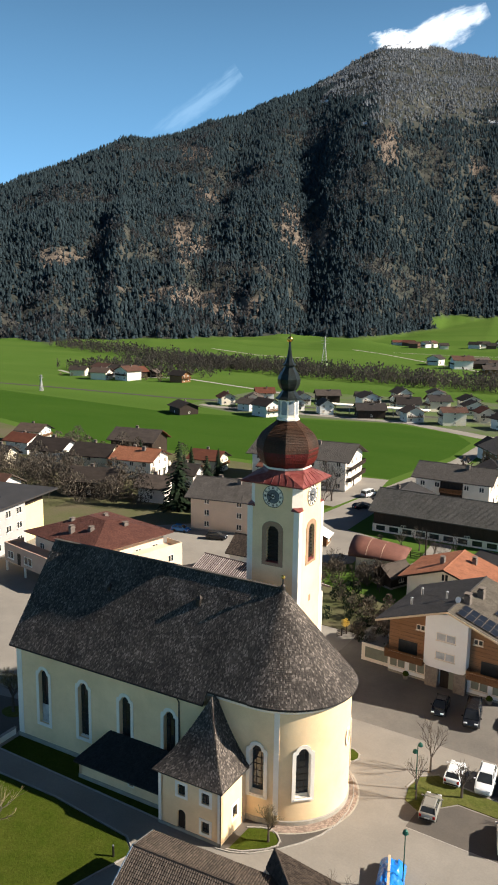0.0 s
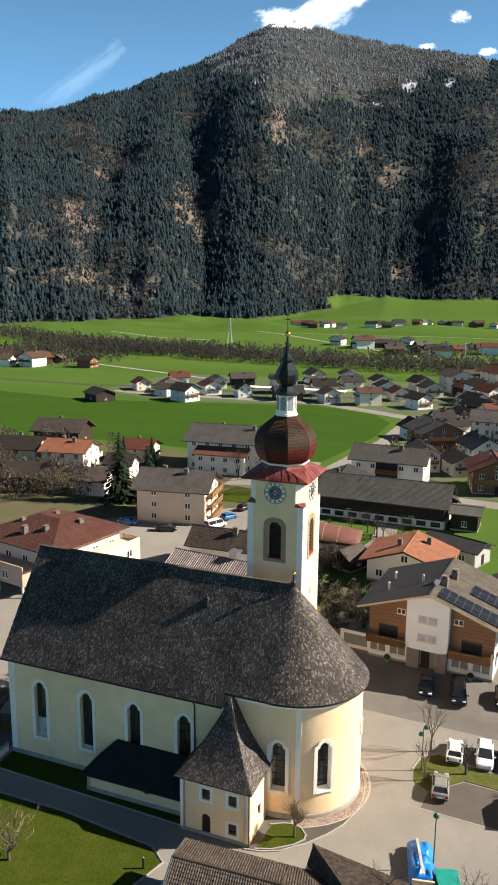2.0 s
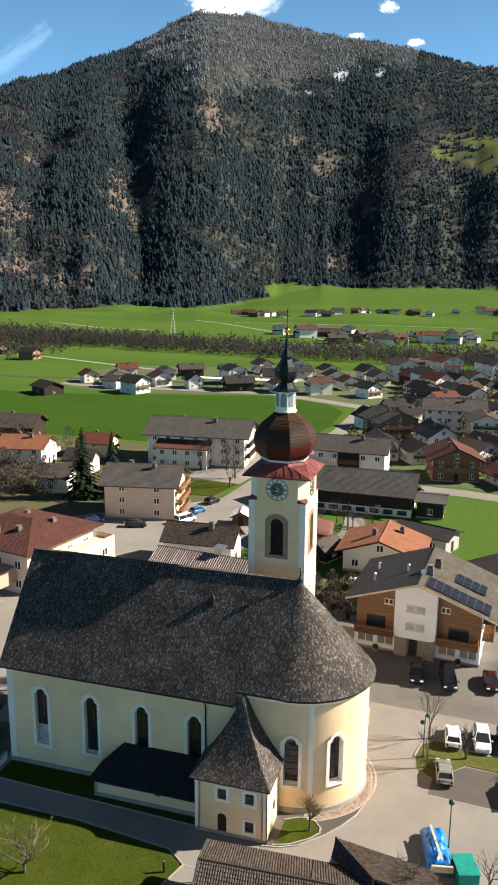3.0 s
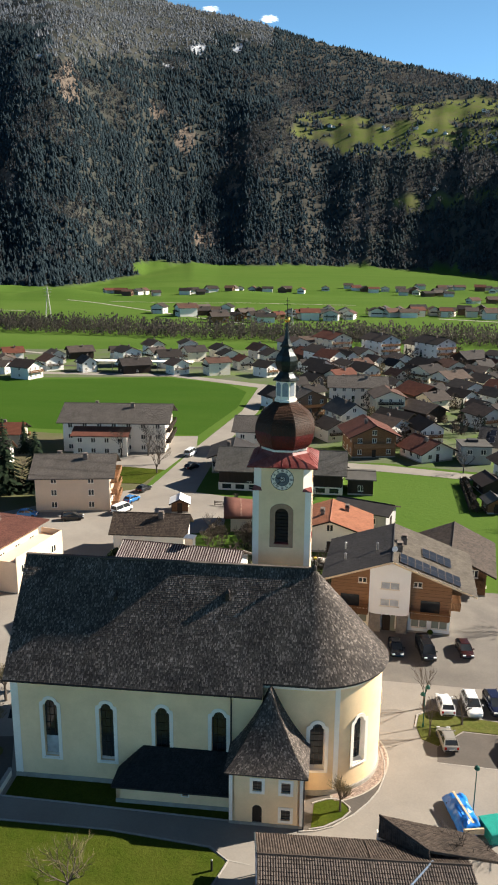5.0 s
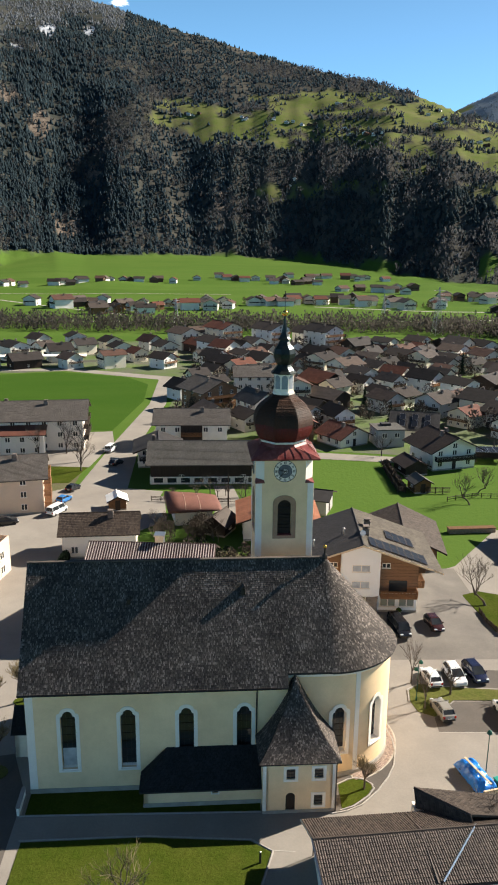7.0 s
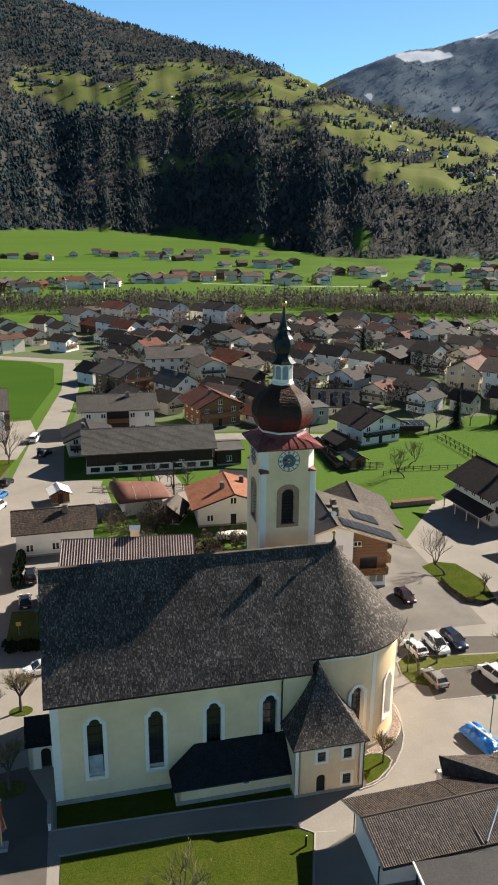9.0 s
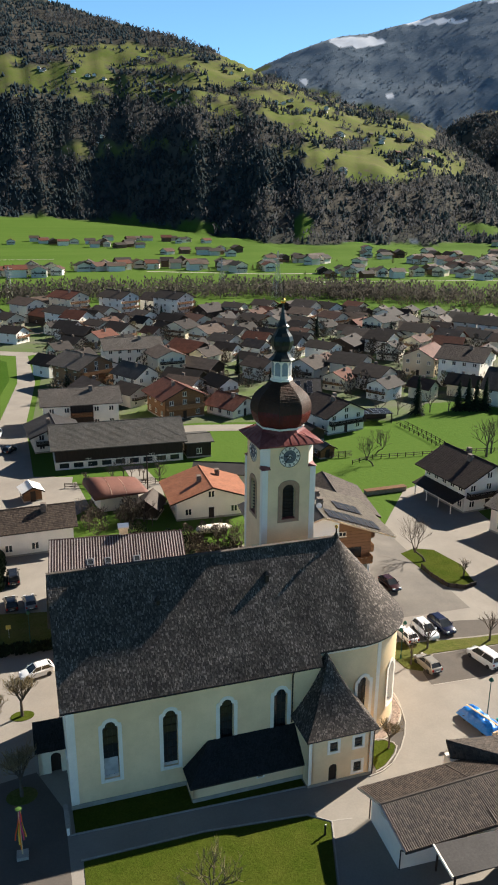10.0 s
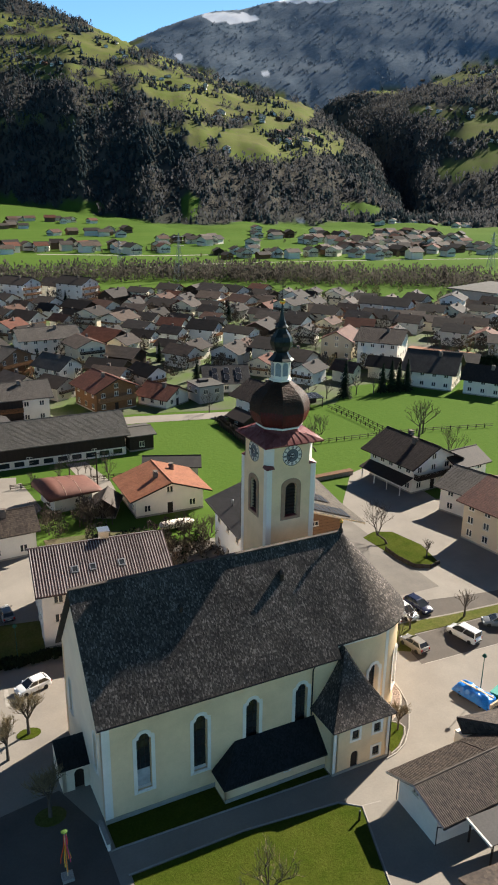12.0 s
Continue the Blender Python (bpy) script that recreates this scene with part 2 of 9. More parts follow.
M["wood_orange"] = mat("orange_larch_cladding", (0.31, 0.165, 0.085), (0.225, 0.117, 0.060), 1.2, 8, 0.6, stretch=(0.3, 0.3, 5), fine_amount=0.3)
M["glass"] = glass_mat("dark_window_glass", (0.025, 0.028, 0.03))
M["asphalt"] = mat("sunlit_grey_asphalt", (0.270, 0.243, 0.209), (0.205, 0.182, 0.157), 0.10, 5, 0.9, bump=0.15, fine_amount=0.08, detail=8)
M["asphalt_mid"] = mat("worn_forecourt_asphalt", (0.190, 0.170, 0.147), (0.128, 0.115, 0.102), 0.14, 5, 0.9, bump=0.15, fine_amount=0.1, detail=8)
M["asphalt_dark"] = mat("dark_asphalt", (0.122, 0.104, 0.088), (0.084, 0.074, 0.065), 0.15, 5, 0.9, bump=0.15, fine_amount=0.1, detail=8)
M["pavers"] = mat("reddish_paving", (0.33, 0.25, 0.20), (0.27, 0.20, 0.16), 0.8, 7, 0.9, rand=0.25)
M["kerb"] = mat("pale_granite_kerb", (0.36, 0.33, 0.29), (0.28, 0.255, 0.225), 1, 9, 0.85)
M["lawn"] = mat("spring_lawn", (0.037, 0.056, 0.006), (0.060, 0.070, 0.011), 0.35, 5, 0.95, bump=0.8, depth=0.08, fine_amount=0.3, spec=0.02)
M["lawn_dull"] = mat("worn_mossy_lawn", (0.075, 0.09, 0.02), (0.11, 0.105, 0.035), 0.4, 4, 0.95, bump=0.8, depth=0.06, fine_amount=0.3, spec=0.02)

# ---- ground, valley floor and mountains: one sheet ----
CX, CY = -40.0, 0.0


def table(az, pairs):
    return np.interp(az, [p[0] for p in pairs], [p[1] for p in pairs])


CREST = [(50, 0.0), (55.8, 0.0), (56.6, 0.3), (57.5, 1.6), (59.1, 3.2), (60.7, 4.2), (63, 5.5), (67, 6.3), (71, 7.6), (74, 8.6), (77.4, 9.9), (80, 10.6), (83, 11.2), (87, 12.1), (91.7, 13.3), (95, 14.1), (98, 15.0), (101, 15.5), (104, 16.0), (107, 16.6), (110, 17.4), (112, 17.2), (114, 16.3), (117, 14.7), (119.5, 14.0), (122, 12.9), (124, 12.6), (126, 11.7), (128, 11.3), (130, 11.3), (133.4, 9.8), (137, 8.3), (139.2, 7.2), (146, 5.5), (160, 4.0), (175, 0.0)]
CREST_R = [(55, 1900), (74, 2300), (85, 2900), (95, 3400), (110, 3900), (120, 3200), (130, 2700), (140, 2300), (160, 2000)]
FOOT_R = [(55, 1150), (70, 1010), (78, 1230), (84, 1480), (93, 1520), (103, 1530), (105.4, 1420), (108.4, 1290), (110.4, 1120), (114, 1120), (116, 1150), (120, 1080), (130, 1000), (140, 950), (160, 900)]
FAN_H = [(76, 0), (84, 18), (89, 23), (93, 26), (98, 26), (100.5, 25), (102.5, 30), (105.4, 14), (108.4, 2), (110.4, 0), (118, 0)]
FAR = [(30, 12.0), (40, 13.0), (48, 13.4), (55, 13.2), (60, 12.5), (63.4, 11.6), (66, 11.05), (69, 10.7), (72, 9.7), (74, 8.9), (76, 8.0), (80, 6.0), (90, 3.0), (100, 0)]
EAST = [(10, 6), (35, 8.6), (44, 8.0), (49, 7.6), (51.8, 7.4), (53.5, 6.7), (55.4, 6.1), (57.3, 6.1), (59.1, 6.0), (60.7, 5.4), (62.5, 4.0), (65, 0.1)]
EAST_FOOT = [(50, 1330), (54.6, 1380), (55.8, 1640), (57.5, 1900), (61, 2150), (65, 2300)]


def fractal(x, y, s, octaves=5):
    return np.array([noise.fractal(Vector((a / s, b / s, 3.7)), 1.0, 2.1, octaves) for a, b in zip(x.ravel(), y.ravel())]).reshape(x.shape)


def ridged(x, y, s):
    return np.array([noise.ridged_multi_fractal(Vector((a / s, b / s, 1.3)), 0.9, 2.1, 5, 1.0, 2.0) for a, b in zip(x.ravel(), y.ravel())]).reshape(x.shape)


def layer(az, r, crest, r0, r1, base, power):
    t = np.clip((r - r0) / (r1 - r0), 0, 1)
    top = np.tan(np.radians(crest)) * r1 + 52
    h = base + (top - base) * t ** power * (1 - np.exp(-t / 0.14))
    return np.where(r > r1, top - (r - r1) * 0.35, h) * (crest > 0.05), t


AZ = np.concatenate([40 + 0.28 * np.arange(380), np.arange(146.4, 400, 3.0)])
RR = np.concatenate([[6, 30, 70, 120, 200, 300, 420, 560, 720, 860], np.arange(940, 1500, 20), np.arange(1500, 3000, 30), np.arange(3000, 4860, 55)])
GA, GR = np.meshgrid(AZ, RR, indexing="ij")
GX, GY = CX + GR * np.cos(np.radians(GA)), CY + GR * np.sin(np.radians(GA))
a_fold = np.where(GA > 200, 0, GA)
fan = table(a_fold, FAN_H) * np.clip((GR - 900) / (table(a_fold, FOOT_R) - 900), 0, 1) ** 1.4
crest_az = table(a_fold, CREST) * ((GA > 50) & (GA < 175))
foot_wave = np.array([noise.fractal(Vector((a * 0.33, 2.2, 0)), 1.0, 2.0, 4) for a in AZ])[:, None] * 70
h1, t1 = layer(GA, GR, crest_az, table(a_fold, FOOT_R) + foot_wave, table(a_fold, CREST_R), fan, np.clip(0.85 + (a_fold - 92) * 0.006, 0.82, 0.94))
h3, t3 = layer(GA, GR, table(a_fold, FAR) * ((GA > 30) & (GA < 100)), 2500, 4450, 0, 0.95)
h4, t4 = layer(GA, GR, table(a_fold, EAST) * ((GA > 10) & (GA < 65)), table(a_fold, EAST_FOOT), 2620, 0, 0.75)
rough = 0.6 * ridged(GX, GY, 900.0) + 0.4 * ridged(GX, GY, 380.0)
small = fractal(GX, GY, 130.0, 4)
bulge = lambda t: np.clip(5.5 * t * (1 - t) ** 2, 0, 1)
arc = np.radians(a_fold) * 1900 + fractal(GX, GY, 420.0, 3) * 70
spurs = ridged(arc + 0.30 * GR, 0.34 * GR, 430.0) - 1.1


def ravine(az, lean, wide):
    """A gully running down the slope at a bearing, leaning with the distance."""
    return np.exp(-((GA - az - lean * (GR - 2000) / 1000) / wide) ** 2)


cut = 12 * ravine(100.3, -1.6, 1.8) + 26 * ravine(122.6, -2.5, 1.3) + 22 * ravine(116.4, 1.5, 1.4) + 24 * ravine(105.6, -1.2, 1.1) + 16 * ravine(93.6, 2.0, 1.2) + 20 * ravine(130.5, -2.0, 1.2)
h1 = h1 + ((rough - 1.1) * np.interp(GA, [60, 88, 100], [18, 24, 60]) + spurs * np.interp(GA, [60, 90, 104], [10, 14, 34]) - cut) * bulge(t1) * (crest_az > 3) + small * 9 * (t1 > 0.02) * (t1 < 1)
h3 = h3 + small * 8 + ((rough - 1.1) * 30 + spurs * 12) * bulge(t3)
h4 = h4 + ((rough - 1.1) * 34 + spurs * 14) * bulge(t4) + small * 9 * (t4 > 0.02)
GZ = np.maximum.reduce([h1, h3, h4, np.maximum(fan, 0)])
GZ = np.where(GR < 900, 0.0, np.maximum(GZ, 0.0))
which = np.argmax(np.stack([h1, h4, h3]), axis=0)
elev = np.degrees(np.arctan2(GZ - 52, GR))


def patches(rows, wob=0.5, size=1.0):
    """1 inside soft-edged patches given as (bearing, height angle, half width, half height)."""
    best = np.zeros_like(GA)
    for a, e, da, de in rows:
        da, de = da * size, de * size
        d = np.sqrt(((GA - a) / da) ** 2 + ((elev - e) / de) ** 2) + small * wob + (rough - 1.1) * 0.15
        best = np.maximum(best, np.clip((1.05 - d) / 0.1, 0, 1))
    return best


MEADOWS = [(93, 8.6, 1.9, 0.55), (90.8, 7.7, 1.2, 0.8), (87, 8.2, 1.8, 0.5), (84.3, 7.4, 2.6, 0.7), (82.5, 9.4, 3.0, 0.45), (79.8, 8.6, 2.2, 0.7), (79, 7.1, 1.8, 0.5), (76.6, 8.6, 2.0, 0.6), (75.5, 7.6, 1.6, 0.45), (73.3, 7.4, 1.6, 0.55), (71.5, 6.3, 1.8, 0.8), (76.9, 5.6, 0.9, 0.8)]
LOW_MEADOWS = [(85.4, 3.6, 2.4, 0.35), (81, 3.9, 2.0, 0.38), (69, 5.2, 2.6, 0.9), (66, 5.0, 2.0, 1.1), (63.2, 4.7, 1.1, 0.5), (69.3, 3.4, 2.8, 1.1), (66, 2.5, 2.8, 0.7), (61.6, 2.9, 1.6, 0.6), (104.6, -1.3, 1.8, 0.5), (102.6, -1.6, 2.2, 0.4), (95.6, -1.7, 1.0, 0.4), (90.2, -1.4, 1.2, 0.4), (84, -1.4, 0.9, 0.5), (71.4, -1.5, 0.6, 0.7), (79, -1.6, 1.3, 0.4), (59, -1.5, 1.3, 0.35), (47.6, -2.0, 1.0, 0.35)]
EAST_MEADOWS = [(57.1, 6.2, 1.0, 0.22), (52.6, 6.7, 1.1, 0.28), (50.0, 7.3, 1.6, 0.4), (54.4, 4.9, 0.9, 0.35), (51.6, 4.6, 1.6, 0.5), (49.6, 4.1, 1.4, 0.5), (52.0, 3.4, 0.9, 0.28), (49.2, 2.9, 1.0, 0.25), (49.6, 2.1, 1.0, 0.32), (51.2, 1.5, 1.3, 0.32), (52.4, 1.0, 0.8, 0.25), (48, 5.6, 1.6, 0.5)]
SCREE = [(126.5, -0.1, 2.4, 1.1), (120.7, -0.2, 2.2, 1.1), (124.9, 3.9, 1.6, 1.5), (116.0, 4.5, 1.3, 1.1), (117.6, 5.2, 0.7, 1.2), (110.9, 10.7, 0.8, 1.5), (124.9, 10.4, 1.2, 0.5), (123.7, 7.3, 1.0, 0.7), (104.9, 9.3, 0.6, 0.5), (103.0, 7.6, 0.6, 0.8), (90.3, 3.0, 0.7, 0.6), (131, 1.0, 1.4, 0.7), (134, 3, 2.0, 0.6), (99.5, 4.6, 0.5, 0.7), (101.6, 1.0, 0.8, 0.9)]
# strips of trees and field edges follow the contours of the sunny hillside
strips = np.array([noise.fractal(Vector((a / 125, b / 30, 6.2)), 1.0, 2.1, 4) for a, b in zip(arc.ravel(), GZ.ravel())]).reshape(GA.shape)
meadow = patches(MEADOWS, 0.4, 1.6) * np.clip((strips + 0.38) / 0.08, 0, 1)
meadow = np.maximum(meadow, patches(LOW_MEADOWS, 0.35, 1.3) * np.clip((strips + 0.42) / 0.08, 0, 1))
meadow = np.maximum(meadow, patches(EAST_MEADOWS, 0.35, 1.35) * np.clip((strips + 0.5) / 0.08, 0, 1))
meadow = np.maximum(meadow, np.clip((0.016 - np.maximum(t1, t4)) / 0.008, 0, 1) * (GR < 1900))
stone_tone = patches(SCREE, 0.9)
# mild stone tone puts brightness into the dark floor colour of the wooded hillside
stone_tone = np.maximum(stone_tone, 0.18 * np.clip((97 - GA) / 3, 0, 1) * (GZ > 20) * (which < 2))
frost = np.clip((elev - np.interp(GA, [98, 103, 109, 114, 117], [13.0, 11.9, 12.0, 13.6, 15.4]) + small * 1.2 + spurs * 1.6) / 1.6, 0, 1) * (which == 0) * (GA > 97) * (GA < 117.5)
snow = np.maximum(frost * 0.26, patches([(109.6, 17.15, 2.2, 0.2)], 0.5))
snow = np.maximum(snow, patches([(115.9, 13.9, 0.5, 0.1), (112.6, 12.5, 0.45, 0.08), (102.0, 13.3, 0.4, 0.3), (105.8, 12.35, 0.3, 0.08), (104.2, 12.2, 0.4, 0.08), (99.4, 13.5, 0.3, 0.3)], 0.9) * 0.6)
snow = np.maximum(snow, patches([(67.4, 10.35, 1.7, 0.28), (62.6, 11.4, 2.2, 0.16), (56.0, 12.4, 3.0, 0.2), (65.0, 7.0, 0.5, 0.2), (71.0, 8.0, 0.35, 0.2)], 0.6) * (which == 2))
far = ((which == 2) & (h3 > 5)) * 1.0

na, nr = GA.shape
verts = np.stack([GX, GY, GZ], -1).reshape(-1, 3).tolist() + [(CX, CY, 0.0)]
faces = []
for i in range(na):
    j = (i + 1) % na
    for k in range(nr - 1):
        faces.append((i * nr + k, i * nr + k + 1, j * nr + k + 1, j * nr + k))
    faces.append((na * nr, i * nr, j * nr))
me = bpy.data.meshes.new("ground")
me.from_pydata(verts, [], faces)
col = me.color_attributes.new("cover", 'FLOAT_COLOR', 'POINT')
cover = np.ones((na * nr + 1, 4), dtype=np.float32)
cover[:-1, 0], cover[:-1, 1], cover[:-1, 2] = meadow.ravel(), stone_tone.ravel(), snow.ravel()
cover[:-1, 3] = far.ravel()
cover[-1] = (1, 0, 0, 0)
col.data.foreach_set("color", cover.ravel())
me.polygons.foreach_set("use_smooth", [True] * len(me.polygons))


def ground_material():
    m = bpy.data.materials.new("valley_ground")
    m.use_nodes = True
    N, L = m.node_tree.nodes, m.node_tree.links
    p = N["Principled BSDF"]
    p.inputs["Roughness"].default_value = 0.95
    p.inputs["Specular IOR Level"].default_value = 0.02
    geo = N.new("ShaderNodeNewGeometry")
    att = N.new("ShaderNodeAttribute")
    att.attribute_name = "cover"
    sep = N.new("ShaderNodeSeparateColor")
    L.new(att.outputs["Color"], sep.inputs["Color"])

    def nz(scale, detail=6.0, stretch=None):
        n = N.new("ShaderNodeTexNoise")
        n.inputs["Scale"].default_value = scale
        n.inputs["Detail"].default_value = detail
        n.inputs["Roughness"].default_value = 0.65
        src = geo.outputs["Position"]
        if stretch:
            mp = N.new("ShaderNodeMapping")
            mp.inputs["Scale"].default_value = stretch
            mp.inputs["Rotation"].default_value = (0, 0, radians(8))
            L.new(src, mp.inputs["Vector"])
            src = mp.outputs["Vector"]
        L.new(src, n.inputs["Vector"])
        return n.outputs["Fac"]

    def mixc(fac, a, b):
        x = N.new("ShaderNodeMix")
        x.data_type = 'RGBA'
        for key, v in (("A", a), ("B", b)):
            if isinstance(v, tuple):
                x.inputs[key].default_value = (*v, 1)
            else:
                L.new(v, x.inputs[key])
        if isinstance(fac, float):
            x.inputs["Factor"].default_value = fac
        else:
            L.new(fac, x.inputs["Factor"])
        return x.outputs["Result"]

    def ramp(v, lo, hi):
        x = N.new("ShaderNodeMapRange")
        x.inputs["From Min"].default_value = lo
        x.inputs["From Max"].default_value = hi
        L.new(v, x.inputs["Value"])
        return x.outputs["Result"]

    grass = mixc(ramp(nz(0.012, 4), 0.38, 0.62), (0.060, 0.116, 0.020), (0.080, 0.131, 0.027))
    grass = mixc(ramp(nz(0.004, 3, (0.3, 2.5, 1)), 0.45, 0.6), grass, (0.048, 0.098, 0.016))
    grass = mixc(ramp(nz(0.9, 5), 0.3, 0.75), grass, (0.076, 0.126, 0.022))
    # slope pasture is dulled: haze put into its colour above the valley grass
    pasture = mixc(ramp(nz(0.014, 6), 0.35, 0.65), (0.098, 0.128, 0.030), (0.135, 0.138, 0.052))
    pasture = mixc(ramp(nz(0.06, 8), 0.52, 0.70), pasture, (0.120, 0.108, 0.062))
    height = N.new("ShaderNodeSeparateXYZ")
    L.new(geo.outputs["Position"], height.inputs["Vector"])
    grass = mixc(ramp(height.outputs["Z"], 45.0, 110.0), grass, pasture)
    wood = mixc(ramp(nz(0.02, 6), 0.35, 0.65), (0.034, 0.040, 0.035), (0.070, 0.066, 0.056))
    # pale blue distance haze is put into the far mountain's ground colour
    hazed_far_wood = mixc(ramp(nz(0.05, 10), 0.40, 0.60), (0.125, 0.165, 0.205), (0.160, 0.200, 0.240))
    hazed_far_wood = mixc(ramp(nz(0.004, 5), 0.52, 0.66), hazed_far_wood, (0.148, 0.182, 0.218))
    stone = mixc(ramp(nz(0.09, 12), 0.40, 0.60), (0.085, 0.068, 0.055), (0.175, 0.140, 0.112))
    wood = mixc(att.outputs["Alpha"], wood, hazed_far_wood)
    c = mixc(sep.outputs["Green"], wood, stone)
    c = mixc(sep.outputs["Red"], c, grass)
    sn = N.new("ShaderNodeMath")
    sn.operation = 'MULTIPLY_ADD'
    L.new(nz(0.03, 8), sn.inputs[0])
    sn.inputs[1].default_value = 0.7
    L.new(sep.outputs["Blue"], sn.inputs[2])
    c = mixc(ramp(sn.outputs[0], 0.66, 1.12), c, (0.72, 0.74, 0.78))
    L.new(c, p.inputs["Base Color"])
    b = N.new("ShaderNodeBump")
    b.inputs["Strength"].default_value = 0.5
    b.inputs["Distance"].default_value = 0.25
    L.new(nz(0.8, 6), b.inputs["Height"])
    L.new(b.outputs["Normal"], p.inputs["Normal"])
    return m


me.materials.append(ground_material())
ground = tagged(new("ground", me), "green valley meadows rising into wooded mountain slopes", "ground", kind="structure")


def ground_at(az, r, grid=None):
    """Value of a polar grid (height by default) at bearings and distances, arrays."""
    g = GZ if grid is None else grid
    i = np.clip((az - 40) / 0.28, 0, 378.99)
    k = np.clip(np.searchsorted(RR, r) - 1, 0, nr - 2)
    f = (r - RR[k]) / (RR[k + 1] - RR[k])
    i0 = i.astype(int)
    w = i - i0
    return (g[i0, k] * (1 - f) + g[i0, k + 1] * f) * (1 - w) + (g[i0 + 1, k] * (1 - f) + g[i0 + 1, k + 1] * f) * w


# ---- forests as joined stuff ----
# blue of the distance haze is put into the spruce and twig colours
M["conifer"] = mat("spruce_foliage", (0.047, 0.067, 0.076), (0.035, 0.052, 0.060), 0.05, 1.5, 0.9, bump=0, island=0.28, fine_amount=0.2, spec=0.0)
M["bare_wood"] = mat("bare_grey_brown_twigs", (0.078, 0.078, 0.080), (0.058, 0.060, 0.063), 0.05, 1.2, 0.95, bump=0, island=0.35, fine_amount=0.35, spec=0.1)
# paler than the spruce: haze over the backlit hillside put into its colour
M["hazed_mixed_wood"] = mat("hazed_spruce_and_larch", (0.068, 0.088, 0.090), (0.052, 0.069, 0.072), 0.05, 1.5, 0.9, bump=0, island=0.28, fine_amount=0.2, spec=0.0)
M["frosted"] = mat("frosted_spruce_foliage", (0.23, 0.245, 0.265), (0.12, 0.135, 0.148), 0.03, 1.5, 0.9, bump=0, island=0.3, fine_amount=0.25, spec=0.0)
# haze blue is put into the needle colour of the far mountain
M["hazed_spruce"] = mat("hazed_spruce_foliage", (0.150, 0.190, 0.230), (0.120, 0.160, 0.200), 0.02, 1.5, 0.9, bump=0, island=0.3, fine_amount=0.2, spec=0.0)
M["river_wood"] = mat("grey_brown_riverside_twigs", (0.090, 0.080, 0.068), (0.062, 0.056, 0.048), 0.03, 1.2, 0.95, bump=0, island=0.18, fine_amount=0.3, spec=0.0)
for key_ in ("conifer", "bare_wood", "hazed_mixed_wood", "river_wood", "frosted", "hazed_spruce"):
    thin_foliage(M[key_], 0.5 if key_ != "conifer" else 0.4)
NRG = np.random.RandomState(5)


def cones(name, xyz, height, width, tiers, sides, material, label, category):
    """Many spruces in one mesh: stacked cones with ragged skirts."""
    n = len(xyz)
    per = tiers * (sides + 1)
    v = np.zeros((n, per, 3), dtype=np.float32)
    turn = NRG.rand(n) * 6.28
    lean = NRG.randn(n, 2) * 0.02
    tri = []
    for k in range(tiers):
        z0, z1 = 0.06 + 0.72 * k / tiers, (1.0 if k == tiers - 1 else 0.62 + 0.38 * k / tiers)
        rad = width * (1 - 0.62 * k / tiers)
        for s in range(sides):
            a = turn + 6.2832 * s / sides + k
            rr = rad * (0.72 + 0.56 * NRG.rand(n))
            zz = height * (z0 + 0.06 * NRG.randn(n))
            v[:, k * (sides + 1) + s] = np.stack([xyz[:, 0] + rr * np.cos(a), xyz[:, 1] + rr * np.sin(a), xyz[:, 2] + zz], -1)
            o = k * (sides + 1)
            tri.append((o + s, o + (s + 1) % sides, o + sides))
        v[:, k * (sides + 1) + sides] = np.stack([xyz[:, 0] + lean[:, 0] * height, xyz[:, 1] + lean[:, 1] * height, xyz[:, 2] + height * z1], -1)
    tri = np.array(tri)
    idx = (np.arange(n)[:, None, None] * per + tri[None]).reshape(-1, 3)
    return stuff(name, v.reshape(-1, 3), idx, material, label, category)


def stuff(name, v, idx, material, label, category):
    mesh = bpy.data.meshes.new(name)
    mesh.vertices.add(len(v))
    mesh.vertices.foreach_set("co", np.asarray(v, dtype=np.float32).ravel())
    mesh.loops.add(idx.size)
    mesh.loops.foreach_set("vertex_index", idx.ravel().astype(np.int32))
    mesh.polygons.add(len(idx))
    mesh.polygons.foreach_set("loop_start", np.arange(0, idx.size, idx.shape[1], dtype=np.int32))
    mesh.update(calc_edges=True)
    mesh.materials.append(material)
    return tagged(new(name, mesh), label, category, kind="stuff")


